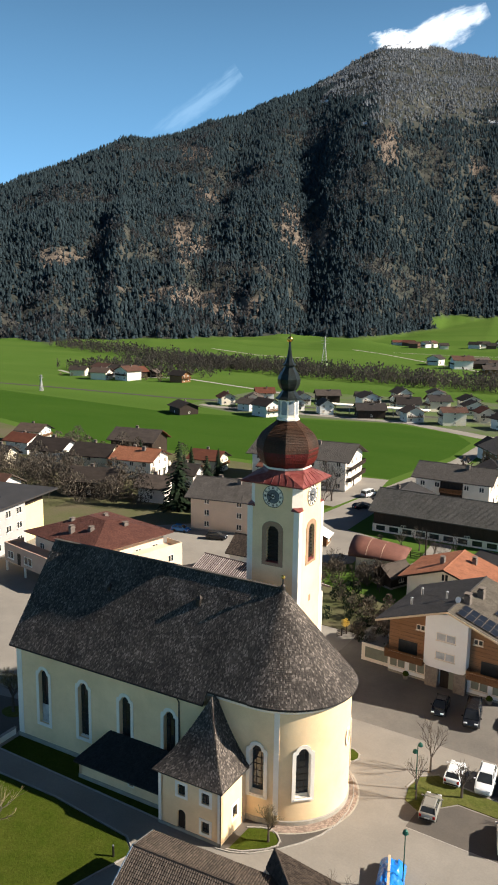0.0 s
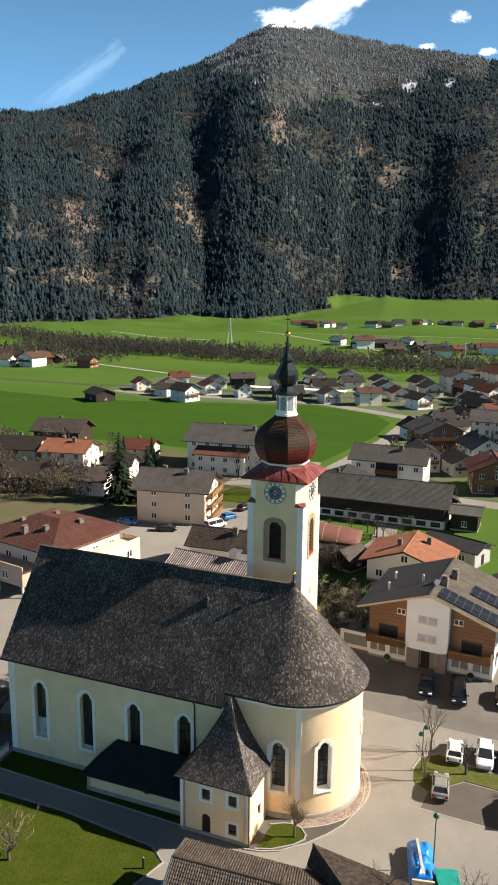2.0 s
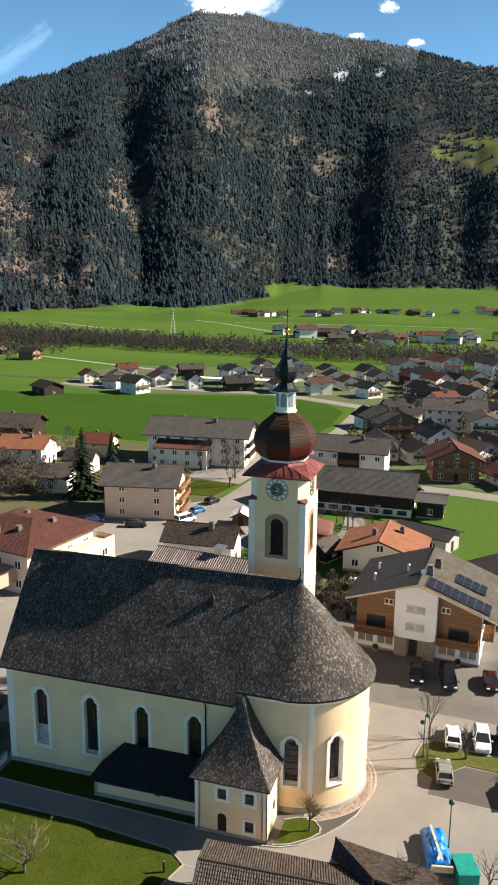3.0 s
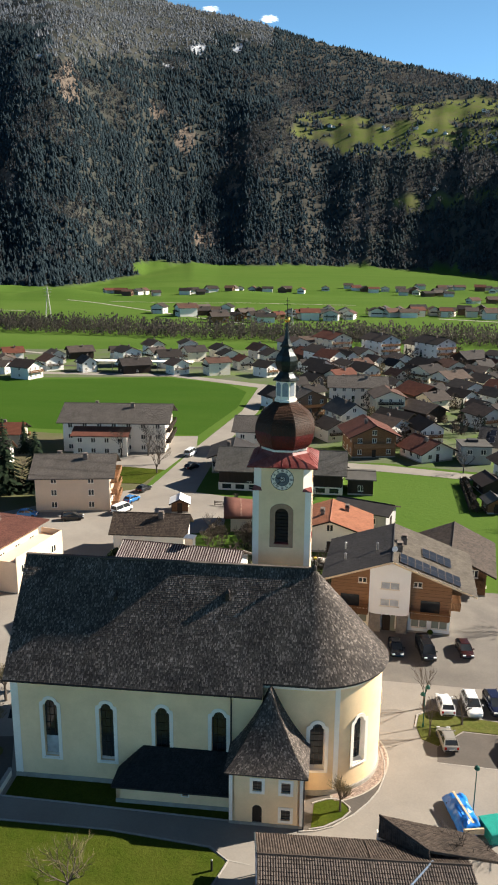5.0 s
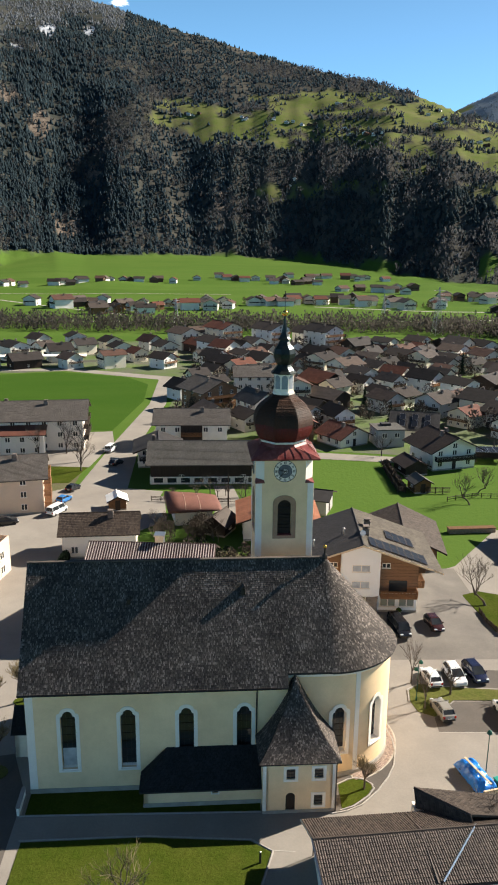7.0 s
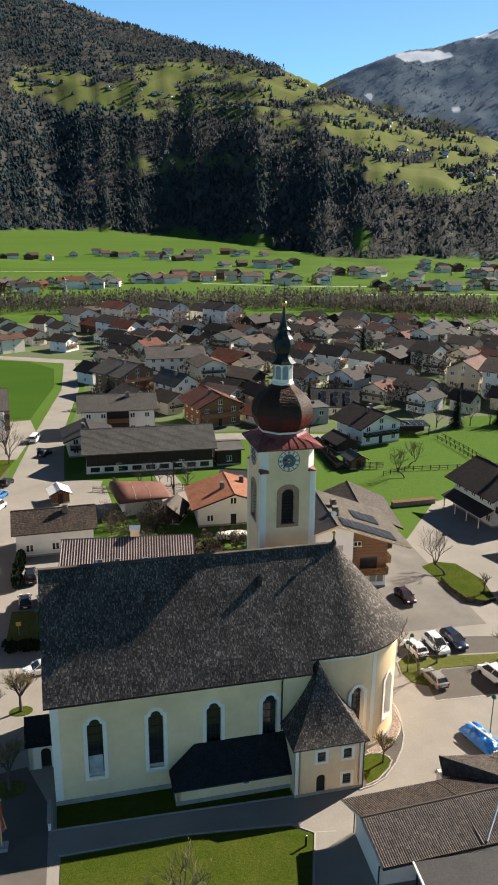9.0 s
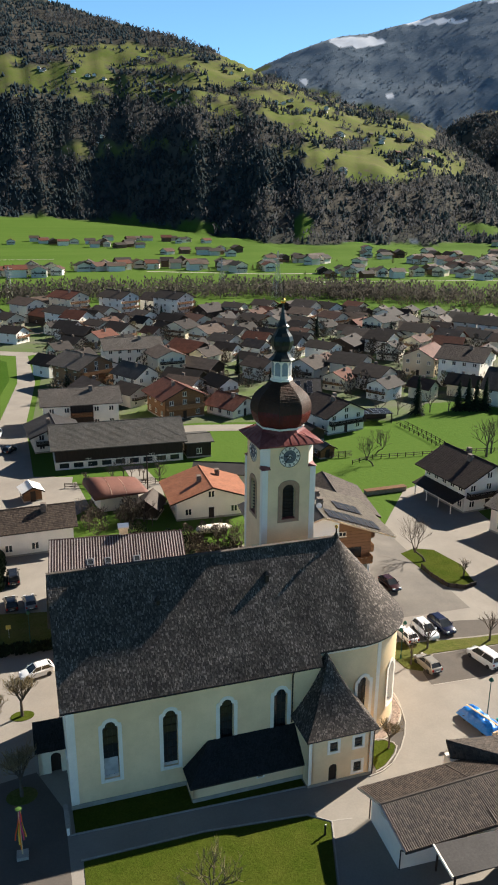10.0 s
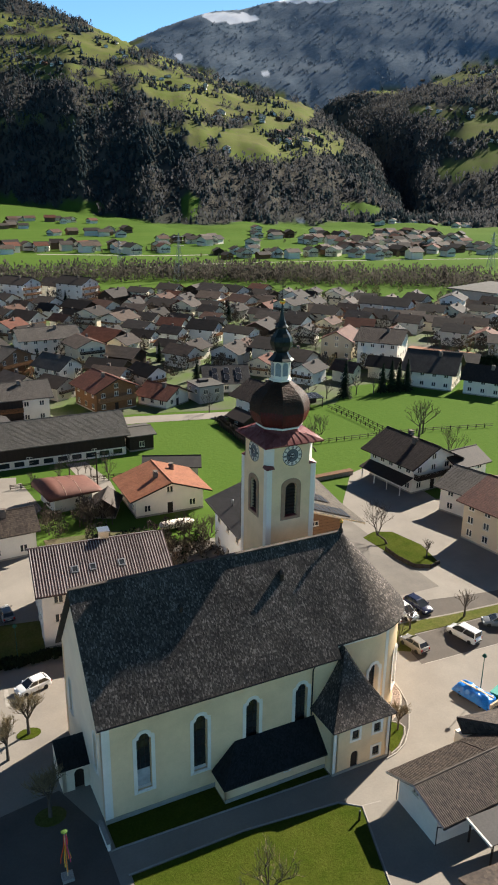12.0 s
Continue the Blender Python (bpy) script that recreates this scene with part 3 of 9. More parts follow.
def clumps(name, xyz, size, material, label, category, blades=9, fine=1.0):
    """Bare broadleaf crowns: a cloud of small tilted twig tufts round an upright stem."""
    n = len(xyz)
    v = np.zeros((n, blades * 4, 3), dtype=np.float32)
    quad = []
    for b in range(blades):
        a, tilt = NRG.rand(n) * 6.283, NRG.rand(n) * 6.283
        up = (b + NRG.rand(n)) / blades
        out = size * 0.36 * np.sqrt(NRG.rand(n)) * np.sin(np.pi * (0.12 + 0.8 * up))
        c = np.stack([xyz[:, 0] + out * np.cos(a), xyz[:, 1] + out * np.sin(a), xyz[:, 2] + size * (0.10 + 0.85 * up)], -1)
        long = size * fine * (0.12 + 0.09 * NRG.rand(n))
        wide = long * (0.35 + 0.4 * NRG.rand(n))
        e = np.stack([0.35 * np.cos(a), 0.35 * np.sin(a), np.full(n, 0.93)], -1) * long[:, None]
        s = np.stack([np.cos(tilt), np.sin(tilt), 0.3 * np.sin(3 * tilt)], -1) * wide[:, None]
        for q, k in enumerate((-e, s, e, -s)):
            v[:, b * 4 + q] = c + k
        quad.append([b * 4 + q for q in range(4)])
    idx = (np.arange(n)[:, None, None] * blades * 4 + np.array(quad)[None]).reshape(-1, 4)
    return stuff(name, v.reshape(-1, 3), idx, material, label, category)


def scatter(n, az0, az1, r0, r1):
    az = az0 + (az1 - az0) * NRG.rand(n)
    r = np.sqrt(r0 ** 2 + (r1 ** 2 - r0 ** 2) * NRG.rand(n))
    x, y = CX + r * np.cos(np.radians(az)), CY + r * np.sin(np.radians(az))
    return az, r, np.stack([x, y, ground_at(az, r) - 0.5], -1)


def wooded(n, az0, az1, r0, r1, bare, grove=0.0, distant=False):
    az, r, p = scatter(n, az0, az1, r0, r1)
    open_land = np.maximum(ground_at(az, r, meadow), 0)
    rocky = ground_at(az, r, stone_tone)
    kind = np.array([noise.fractal(Vector((x / 210, y / 210, 9.1)), 1.0, 2.0, 4) for x, y, _ in p])
    gaps = np.array([noise.fractal(Vector((x / 90, y / 90, 4.4)), 1.0, 2.0, 3) for x, y, _ in p])
    high = (ground_at(az, r, np.maximum(t1, t4)) > 0.012) & (ground_at(az, r, far) < 0.5)
    if distant:
        high = (ground_at(az, r, far) > 0.5) & (p[:, 2] > 40)
    limit = np.interp(az, [50, 75, 92, 105], [-0.15, -0.05, 0.2, 0.28]) + np.interp(r, [1000, 1300, 2600], [-0.15, 0.0, 0.12])
    keep = (open_land < 0.5) & high & ((rocky * 0.75 < NRG.rand(n)) | (bare & (NRG.rand(n) < 0.8))) & (gaps > -1.1)
    if bare:
        keep &= (kind > limit - 0.12) | (NRG.rand(n) < 0.08) | (rocky > 0.5)
    else:
        keep &= ((kind < limit) | (NRG.rand(n) < 0.3)) & (ground_at(az, r, snow) * 1.15 < NRG.rand(n)) & (NRG.rand(n) < np.interp(az, [90, 100], [0.62, 1.0]))
    lone = (open_land >= 0.5) & (p[:, 2] > 60) & (NRG.rand(n) < grove * 4) & (gaps > 0.2)
    return p[keep | lone]


polar = lambda p: (np.degrees(np.arctan2(p[:, 1] - CY, p[:, 0] - CX)), np.hypot(p[:, 0] - CX, p[:, 1] - CY))
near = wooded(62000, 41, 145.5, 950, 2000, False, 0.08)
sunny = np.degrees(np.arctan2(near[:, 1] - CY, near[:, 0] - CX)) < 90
for sel, m_, lab in ((near[~sunny], "conifer", "dark spruce forest covering the lower mountain slopes"), (near[sunny], "hazed_mixed_wood", "mixed spruce and larch wood, colour paled for haze, between hillside meadows")):
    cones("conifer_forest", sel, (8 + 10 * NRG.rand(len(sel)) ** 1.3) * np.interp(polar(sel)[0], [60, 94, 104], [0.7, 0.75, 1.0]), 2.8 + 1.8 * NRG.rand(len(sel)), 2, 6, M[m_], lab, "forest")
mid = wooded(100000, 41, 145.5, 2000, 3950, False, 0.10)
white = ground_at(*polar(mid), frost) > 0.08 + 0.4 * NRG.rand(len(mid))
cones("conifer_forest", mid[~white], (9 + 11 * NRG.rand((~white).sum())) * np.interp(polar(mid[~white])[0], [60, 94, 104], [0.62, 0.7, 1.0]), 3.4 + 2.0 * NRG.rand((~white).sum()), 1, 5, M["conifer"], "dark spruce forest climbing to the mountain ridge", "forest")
cones("frosted_forest", mid[white], 7 + 8 * NRG.rand(white.sum()), 2.4 + 1.5 * NRG.rand(white.sum()), 1, 5, M["frosted"], "frosted grey spruce forest below the snowy summit", "forest")
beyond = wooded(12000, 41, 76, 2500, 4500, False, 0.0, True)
cones("conifer_forest", beyond, 4 + 5 * NRG.rand(len(beyond)), 3.0 + 2.0 * NRG.rand(len(beyond)), 1, 4, M["hazed_spruce"], "far mountain spruce forest with haze blue in its colour", "forest")
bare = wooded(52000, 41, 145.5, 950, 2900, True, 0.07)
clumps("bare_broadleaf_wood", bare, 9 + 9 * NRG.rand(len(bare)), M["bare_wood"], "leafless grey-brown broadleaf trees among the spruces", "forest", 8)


def belt(n, pts, width):
    """Trees scattered along a line."""
    out = []
    seg = list(zip(pts, pts[1:]))
    for i in range(n):
        (x0, y0), (x1, y1) = seg[NRG.randint(len(seg))]
        t = NRG.rand()
        out.append((x0 + (x1 - x0) * t + NRG.uniform(-12, 12), y0 + (y1 - y0) * t + NRG.uniform(-width, width), 0.0))
    return np.array(out)


river = belt(4300, [(-640, 640), (-365, 515), (-230, 485), (-80, 468), (70, 470), (160, 420), (260, 350), (420, 260)], 26)
clumps("riverside_trees", river, 4.5 + 7 * NRG.rand(len(river)) ** 1.6, M["river_wood"], "belt of leafless riverside trees crossing the valley", "tree belt", 22, 0.5)
thicket = belt(420, [(-420, 470), (-300, 455)], 60)
clumps("riverside_thicket", thicket, 4 + 5 * NRG.rand(len(thicket)), M["river_wood"], "leafless brown thicket on the valley floor", "thicket", 26, 0.6)

# ---- church ----
CH_X, CH_Y, CH_TURN = -63.4, 54.45, 2.2
church = thing("church", "cream-yellow parish church with dark shingle roof and onion-domed tower", "church", CH_X, CH_Y, 0, CH_TURN)
NAVE_L, NAVE_W, EAVE_Z, RIDGE_Z, AX = 25.0, 14.4, 11.35, 21.25, 7.2
CHOIR_C, CHOIR_A, CHOIR_B = 29.4, 7.25, 6.5
SLOPE = (RIDGE_Z - EAVE_Z) / (AX + 0.45)


def lancet(cx, z0, z1, w):
    """Window outline: straight sides, a small step in, and a round head."""
    r = w * 0.68
    zs = z1 - r
    pts = [(cx - w, z0), (cx + w, z0), (cx + w, zs - 0.35), (cx + w * 0.96, zs - 0.12), (cx + r, zs)]
    pts += [(cx + r * math.cos(a), zs + r * math.sin(a)) for a in [math.pi * k / 10 for k in range(1, 10)]]
    return pts + [(cx - r, zs), (cx - w * 0.96, zs - 0.12), (cx - w, zs - 0.35)]


def arch(cx, z0, z1, w, n=12):
    zs = z1 - w
    return [(cx - w, z0), (cx + w, z0)] + [(cx + w * math.cos(math.pi * k / n), zs + w * math.sin(math.pi * k / n)) for k in range(0, n + 1)]


def rect(cx, z0, z1, w):
    return [(cx - w, z0), (cx + w, z0), (cx + w, z1), (cx - w, z1)]


def grow(pts, d, dz=None):
    cx = sum(p[0] for p in pts) / len(pts)
    z0, z1 = min(p[1] for p in pts), max(p[1] for p in pts)
    hw = max(abs(p[0] - cx) for p in pts)
    dz = d if dz is None else dz
    return [(cx + (x - cx) * (hw + d) / hw, z0 - dz + (z - z0) * (z1 - z0 + dz + d) / (z1 - z0)) for x, z in pts]


def church_window(parent, shape, m, surround=0.36, recess=0.5, stone="white", bars=True):
    """A window: raised surround, recessed leaded glass with bars, sloping sill."""
    w = part("window", plate(bmesh.new(), grow(shape, surround), [shape], 0.06, m @ pose(0, -0.05, 0)), M[stone], parent)
    cx = sum(p[0] for p in shape) / len(shape)
    z0, z1 = min(p[1] for p in shape), max(p[1] for p in shape)
    hw = max(abs(p[0] - cx) for p in shape)
    part("pane", plate(bmesh.new(), grow(shape, -0.01), [], 0.03, m @ pose(0, recess, 0)), M["glass"], w, "dark leaded glass")
    if bars:
        bm = bmesh.new()
        for k in range(1, 7):
            z = z0 + (z1 - z0) * k / 7.3
            box(bm, cx - hw, recess - 0.05, z - 0.02, cx + hw, recess - 0.01, z + 0.02, 0, m)
        for dx in (-hw * 0.33, hw * 0.33):
            box(bm, cx + dx - 0.02, recess - 0.06, z0, cx + dx + 0.02, recess - 0.012, z1 - hw * 0.3, 0, m)
        part("glazing_bar", bm, M["gutter"], w)
    bm = bmesh.new()
    v = [bm.verts.new(m @ Vector(c)) for c in ((cx - hw - 0.1, -0.14, z0 - 0.12), (cx + hw + 0.1, -0.14, z0 - 0.12), (cx + hw + 0.1, recess, z0 + 0.10), (cx - hw - 0.1, recess, z0 + 0.10), (cx - hw - 0.1, -0.14, z0 - 0.2), (cx + hw + 0.1, -0.14, z0 - 0.2), (cx + hw + 0.1, recess, z0 - 0.2), (cx - hw - 0.1, recess, z0 - 0.2))]
    for f in ((0, 1, 2, 3), (4, 5, 1, 0), (5, 6, 2, 1), (7, 4, 0, 3), (7, 6, 5, 4)):
        bm.faces.new([v[i] for i in f])
    part("sill", bm, M[stone], w)
    return w


# nave walls, with real openings
NAVE_WIN = [lancet(u, 2.7, 9.05, 0.72) for u in (3.9, 9.6, 15.2, 20.8)]
part("south_wall", plate(bmesh.new(), [(0, 0), (NAVE_L, 0), (NAVE_L, EAVE_Z), (0, EAVE_Z)], NAVE_WIN, 0.8), M["yellow"], church)
part("north_wall", plate(bmesh.new(), [(0, 0), (NAVE_L, 0), (NAVE_L, EAVE_Z), (0, EAVE_Z)], [], 0.8, pose(NAVE_L, NAVE_W, 0, 0, 0, 180)), M["yellow"], church)
gable = [(0.01, 0), (NAVE_W - 0.01, 0), (NAVE_W - 0.01, EAVE_Z + 0.3), (AX, RIDGE_Z - 0.35), (0.01, EAVE_Z + 0.3)]
WEST = pose(0.0, NAVE_W, 0, 0, 0, -90)
part("west_wall", plate(bmesh.new(), gable, [lancet(2.6, 4.5, 8.5, 0.5), lancet(11.8, 4.5, 8.5, 0.5), arch(7.2, 0, 3.4, 1.0)], 0.8, WEST), M["cream_white"], church, "creamy west gable wall")
for c in (2.6, 11.8):
    church_window(church, lancet(c, 4.5, 8.5, 0.5), WEST, 0.25)
portal = part("portal_door", plate(bmesh.new(), arch(7.2, 0.05, 3.35, 0.98), [], 0.08, WEST @ pose(0, 0.4, 0)), M["dark_wood"], church, "dark wooden portal door")
part("pane", plate(bmesh.new(), rect(3.9, 2.85, 4.75, 0.66), [], 0.03, pose(0, 0.40, 0)), M["grey_glass"], church, "pale grey lower pane")
for s in NAVE_WIN:
    church_window(church, s, Matrix())
# choir with rounded end
choir_ring = lambda a, b: [(NAVE_L - 0.8, AX - b)] + [(CHOIR_C + a * math.cos(radians(t)), AX + b * math.sin(radians(t))) for t in range(-90, 91, 6)] + [(NAVE_L - 0.8, AX + b)]
bm = bmesh.new()
CH_TOP = 12.3
CHOIR_WIN = (-83, -47, 34)


def on_apse(t, out=0.0):
    """Place on the rounded wall at the angle t, facing out."""
    nx, ny = math.cos(radians(t)) / CHOIR_A, math.sin(radians(t)) / CHOIR_B
    return pose(CHOIR_C + CHOIR_A * math.cos(radians(t)), AX + CHOIR_B * math.sin(radians(t)), 0, 0, 0, math.degrees(math.atan2(ny, nx)) + 90) @ pose(0, -out, 0)


CHOIR_SHAPE = lancet(0, 3.0, 8.05, 0.72)
gaps = [(on_apse(t).inverted(), grow(CHOIR_SHAPE, 0.12)) for t in CHOIR_WIN]
ring_pts = [(NAVE_L - 0.8, AX - CHOIR_B)] + [(CHOIR_C + CHOIR_A * math.cos(radians(t)), AX + CHOIR_B * math.sin(radians(t))) for t in np.arange(-90, 90.1, 1.0)] + [(NAVE_L - 0.8, AX + CHOIR_B)]
zs = [0, 1.5, 2.6] + list(np.arange(2.7, 8.4, 0.12)) + [9.5, CH_TOP]


def in_shape(x, z, pts):
    c = False
    for (x0, z0), (x1, z1) in zip(pts, pts[1:] + pts[:1]):
        if (z0 > z) != (z1 > z) and x < (x1 - x0) * (z - z0) / (z1 - z0) + x0:
            c = not c
    return c


rows_v = [[bm.verts.new((x, y, z)) for x, y in ring_pts] for z in zs]
for a in range(len(zs) - 1):
    for b in range(len(ring_pts) - 1):
        c = Vector(((ring_pts[b][0] + ring_pts[b + 1][0]) / 2, (ring_pts[b][1] + ring_pts[b + 1][1]) / 2, (zs[a] + zs[a + 1]) / 2))
        hole = False
        for inv, shp in gaps:
            q = inv @ c
            if abs(q.y) < 1.0 and in_shape(q.x, q.z, shp):
                hole = True
        if not hole:
            bm.faces.new((rows_v[a][b], rows_v[a][b + 1], rows_v[a + 1][b + 1], rows_v[a + 1][b]))
part("choir_wall", bm, M["yellow"], church, smooth=True)
bm = bmesh.new()
loft(bm, [[(x, y, z) for x, y in choir_ring(CHOIR_A + d, CHOIR_B + d)] for d, z in ((0.10, 0), (0.10, 0.5), (0.02, 0.6))], False)
part("plinth", bm, M["plinth"], church)
bm = bmesh.new()
loft(bm, [[(x, y, z) for x, y in choir_ring(CHOIR_A + d, CHOIR_B + d)] for d, z in ((0.02, 11.55), (0.08, 11.6), (0.12, 11.9), (0.25, 12.05), (0.3, 12.25))], False)
part("cornice", bm, M["white"], church, smooth=True)
for t in CHOIR_WIN:
    m = on_apse(t, 0.03)
    w = church_window(church, CHOIR_SHAPE, m, 0.36, 0.62)
    bm = bmesh.new()
    loft(bm, [[m @ Vector((x * k, y, 3.0 + (z - 3.0) * (1 if k == 1 else 0.985))) for x, z in grow(CHOIR_SHAPE, 0.0)] for y, k in ((-0.04, 1), (0.66, 0.9))], True)
    part("reveal", bm, M["white"], w)
# round painted niche on the choir's end
bm = bmesh.new()
m = pose(CHOIR_C + CHOIR_A * math.cos(radians(3)), AX + CHOIR_B * math.sin(radians(3)), 7.4, 0, 0, 94) @ pose(0, -0.10, 0)
plate(bm, [(0.62 * math.cos(a * 0.3142), 0.95 * math.sin(a * 0.3142)) for a in range(20)], [[(0.45 * math.cos(a * 0.3142), 0.75 * math.sin(a * 0.3142)) for a in range(20)]], 0.08, m)
part("niche_frame", bm, M["white"], church)
# white corner bands
for u, w in ((-0.03, 0.75),):
    part("corner_band", boxes((u, -0.035, 0, u + w, 0.1, EAVE_Z)), M["white"], church)
for t in (-68, 68):
    bm = bmesh.new()
    box(bm, -0.25, -0.05, 0.5, 0.25, 0.2, 11.8, 0, on_apse(t))
    part("corner_band", bm, M["white"], church)
part("cornice", boxes((-0.1, -0.22, EAVE_Z - 0.35, NAVE_L, 0.2, EAVE_Z - 0.05)), M["yellow"], church)
part("plinth", boxes((-0.06, -0.08, 0, NAVE_L, 0.02, 0.55)), M["plinth"], church)

# main roof: boarding below, shingle courses above
GAB = -0.55


def roof_height(v):
    return RIDGE_Z - SLOPE * abs(v - AX)


bm = bmesh.new()
for side in (1, -1):
    pts = [(GAB, AX), (CHOIR_C, AX), (CHOIR_C, AX - side * 6.9), (NAVE_L, AX - side * 6.9), (NAVE_L, AX - side * 7.7), (GAB, AX - side * 7.7)]
    top = [bm.verts.new((u, v, roof_height(v))) for u, v in pts]
    low = [bm.verts.new((u, v, roof_height(v) - 0.3)) for u, v in pts]
    bm.faces.new(top if side < 0 else top[::-1])
    bm.faces.new(low[::-1] if side < 0 else low)
    for i in range(6):
        j = (i + 1) % 6
        bm.faces.new((top[i], top[j], low[j], low[i]))
apex = bm.verts.new((CHOIR_C, AX, RIDGE_Z))
CONE = [(CHOIR_C + (CHOIR_A + 0.5) * math.cos(radians(t)), AX + 6.95 * math.sin(radians(t)), CH_TOP - 0.05) for t in range(-90, 91, 6)]
edge = [bm.verts.new(p) for p in CONE]
low = [bm.verts.new((p[0], p[1], p[2] - 0.25)) for p in CONE]
wallr = [bm.verts.new((CHOIR_C + (CHOIR_A - 0.1) * math.cos(radians(t)), AX + 6.4 * math.sin(radians(t)), CH_TOP - 0.2)) for t in range(-90, 91, 6)]
for i in range(len(edge) - 1):
    bm.faces.new((apex, edge[i], edge[i + 1]))
    bm.faces.new((edge[i], low[i], low[i + 1], edge[i + 1]))
    bm.faces.new((low[i], wallr[i], wallr[i + 1], low[i + 1]))
bmesh.ops.recalc_face_normals(bm, faces=bm.faces[:])
roof = part("roof", bm, M["roof_under"], church, "dark weathered wooden shingle roof")


def shingles(name, rows, parent, material, rng):
    """Courses of shingles. rows: list of (lower line points, upper line points, normal) with equal counts; each cell becomes one tilted shingle."""
    V, F = [], []
    for low, up in rows:
        for i in range(len(low) - 1):
            a, b, c, d = Vector(low[i]), Vector(low[i + 1]), Vector(up[i + 1]), Vector(up[i])
            nrm = (b - a).cross(d - a)
            if nrm.length < 1e-6:
                continue
            nrm.normalize()
            lift, lift_b = 0.040 + rng.random() * 0.03, 0.040 + rng.random() * 0.03
            gap = (b - a) * (0.02 + 0.05 * rng.random())
            down = (a - d) * (0.06 + rng.random() * 0.10)
            k = len(V)
            V += [a + gap + down + nrm * lift, b - gap + down + nrm * lift_b, c - gap + nrm * 0.012, d + gap + nrm * 0.012, a + gap + down, b - gap + down]
            F += [(k, k + 1, k + 2, k + 3), (k + 4, k + 5, k + 1, k)]
    me = bpy.data.meshes.new(name)
    me.from_pydata(V, [], F)
    me.materials.append(material)
    ob = new(name, me)
    ob.parent = parent
    ob["kind"] = "stuff"
    return ob


def slope_rows(p_low0, p_low1, p_up0, p_up1, course, width, rng):
    """Rows of cells on a flat four-sided slope."""
    a, b, c, d = Vector(p_low0), Vector(p_low1), Vector(p_up1), Vector(p_up0)
    n = max(2, int(((d - a).length) / course))
    rows = []
    for k in range(n):
        l0, l1 = a.lerp(d, k / n), b.lerp(c, k / n)
        u0, u1 = a.lerp(d, (k + 1) / n), b.lerp(c, (k + 1) / n)
        m = max(1, int((l1 - l0).length / width))
        ts = [0.0] + [(i + 0.5 * (k % 2) + rng.uniform(-0.18, 0.18)) / m for i in range(1, m)] + [1.0]
        ts = [min(max(t, 0), 1) for t in ts]
        rows.append(([l0.lerp(l1, t) for t in ts], [u0.lerp(u1, t) for t in ts]))
    return rows


rng = random.Random(3)
rows = []
ve = AX - 7.72
rows += slope_rows((GAB, ve, roof_height(ve)), (NAVE_L, ve, roof_height(ve)), (GAB, AX - 6.92, roof_height(AX - 6.92)), (NAVE_L, AX - 6.92, roof_height(AX - 6.92)), 0.20, 0.115, rng)
rows += slope_rows((GAB, AX - 6.92, roof_height(AX - 6.92)), (CHOIR_C, AX - 6.92, roof_height(AX - 6.92)), (GAB, AX, RIDGE_Z), (CHOIR_C, AX, RIDGE_Z), 0.20, 0.115, rng)
shingles("shingle_field", rows, roof, M["shingle"], rng)
rows = slope_rows((CHOIR_C, AX + 6.92, roof_height(AX + 6.92)), (GAB, AX + 6.92, roof_height(AX + 6.92)), (CHOIR_C, AX, RIDGE_Z), (GAB, AX, RIDGE_Z), 0.45, 0.45, rng)
shingles("shingle_field", rows, roof, M["shingle"], rng)
rows = []
for k in range(58):
    f0, f1 = 1 - k / 58, 1 - (k + 1) / 58
    m = max(6, int(22.5 * f0 / 0.125))
    ts = [-90] + [-90 + 180 * (i + 0.5 * (k % 2) + rng.uniform(-0.15, 0.15)) / m for i in range(1, m)] + [90]
    pt = lambda t, f: (CHOIR_C + (CHOIR_A + 0.53) * f * math.cos(radians(t)), AX + 6.97 * f * math.sin(radians(t)), RIDGE_Z - (RIDGE_Z - CH_TOP + 0.05) * f)
    rows.append(([pt(t, f0) for t in ts], [pt(t, f1) for t in ts]))
shingles("shingle_field", rows, roof, M["shingle"], rng)
bm = bmesh.new()
box(bm, GAB, AX - 0.2, RIDGE_Z - 0.02, CHOIR_C, AX + 0.2, RIDGE_Z + 0.1)
part("ridge_cap", bm, M["shingle"], roof)
part("gutter", tube(bmesh.new(), [(GAB, ve - 0.02, roof_height(ve) - 0.12), (NAVE_L, ve - 0.02, roof_height(ve) - 0.12)], 0.09, 8), M["gutter"], church)
part("downpipe", tube(bmesh.new(), [(22.0, ve + 0.1, EAVE_Z - 0.4), (22.0, -0.12, EAVE_Z - 0.9), (22.0, -0.12, 5.0)], 0.07, 8), M["gutter"], church)
# finials and snow hooks on the roof
fin = bmesh.new()
lathe(fin, [(0.3, RIDGE_Z - 0.1), (0.24, RIDGE_Z + 0.25), (0.1, RIDGE_Z + 0.45), (0.07, RIDGE_Z + 1.0)], 8, CHOIR_C, AX)
part("finial_rod", fin, M["gutter"], church)
part("finial_ball", lathe(bmesh.new(), [(0.02, RIDGE_Z + 0.95)] + [(0.2 * math.sin(a * 0.393), RIDGE_Z + 1.15 - 0.2 * math.cos(a * 0.393)) for a in range(1, 8)] + [(0.02, RIDGE_Z + 1.36)], 12, CHOIR_C, AX), M["gold"], church, "small gilded ball", smooth=True)
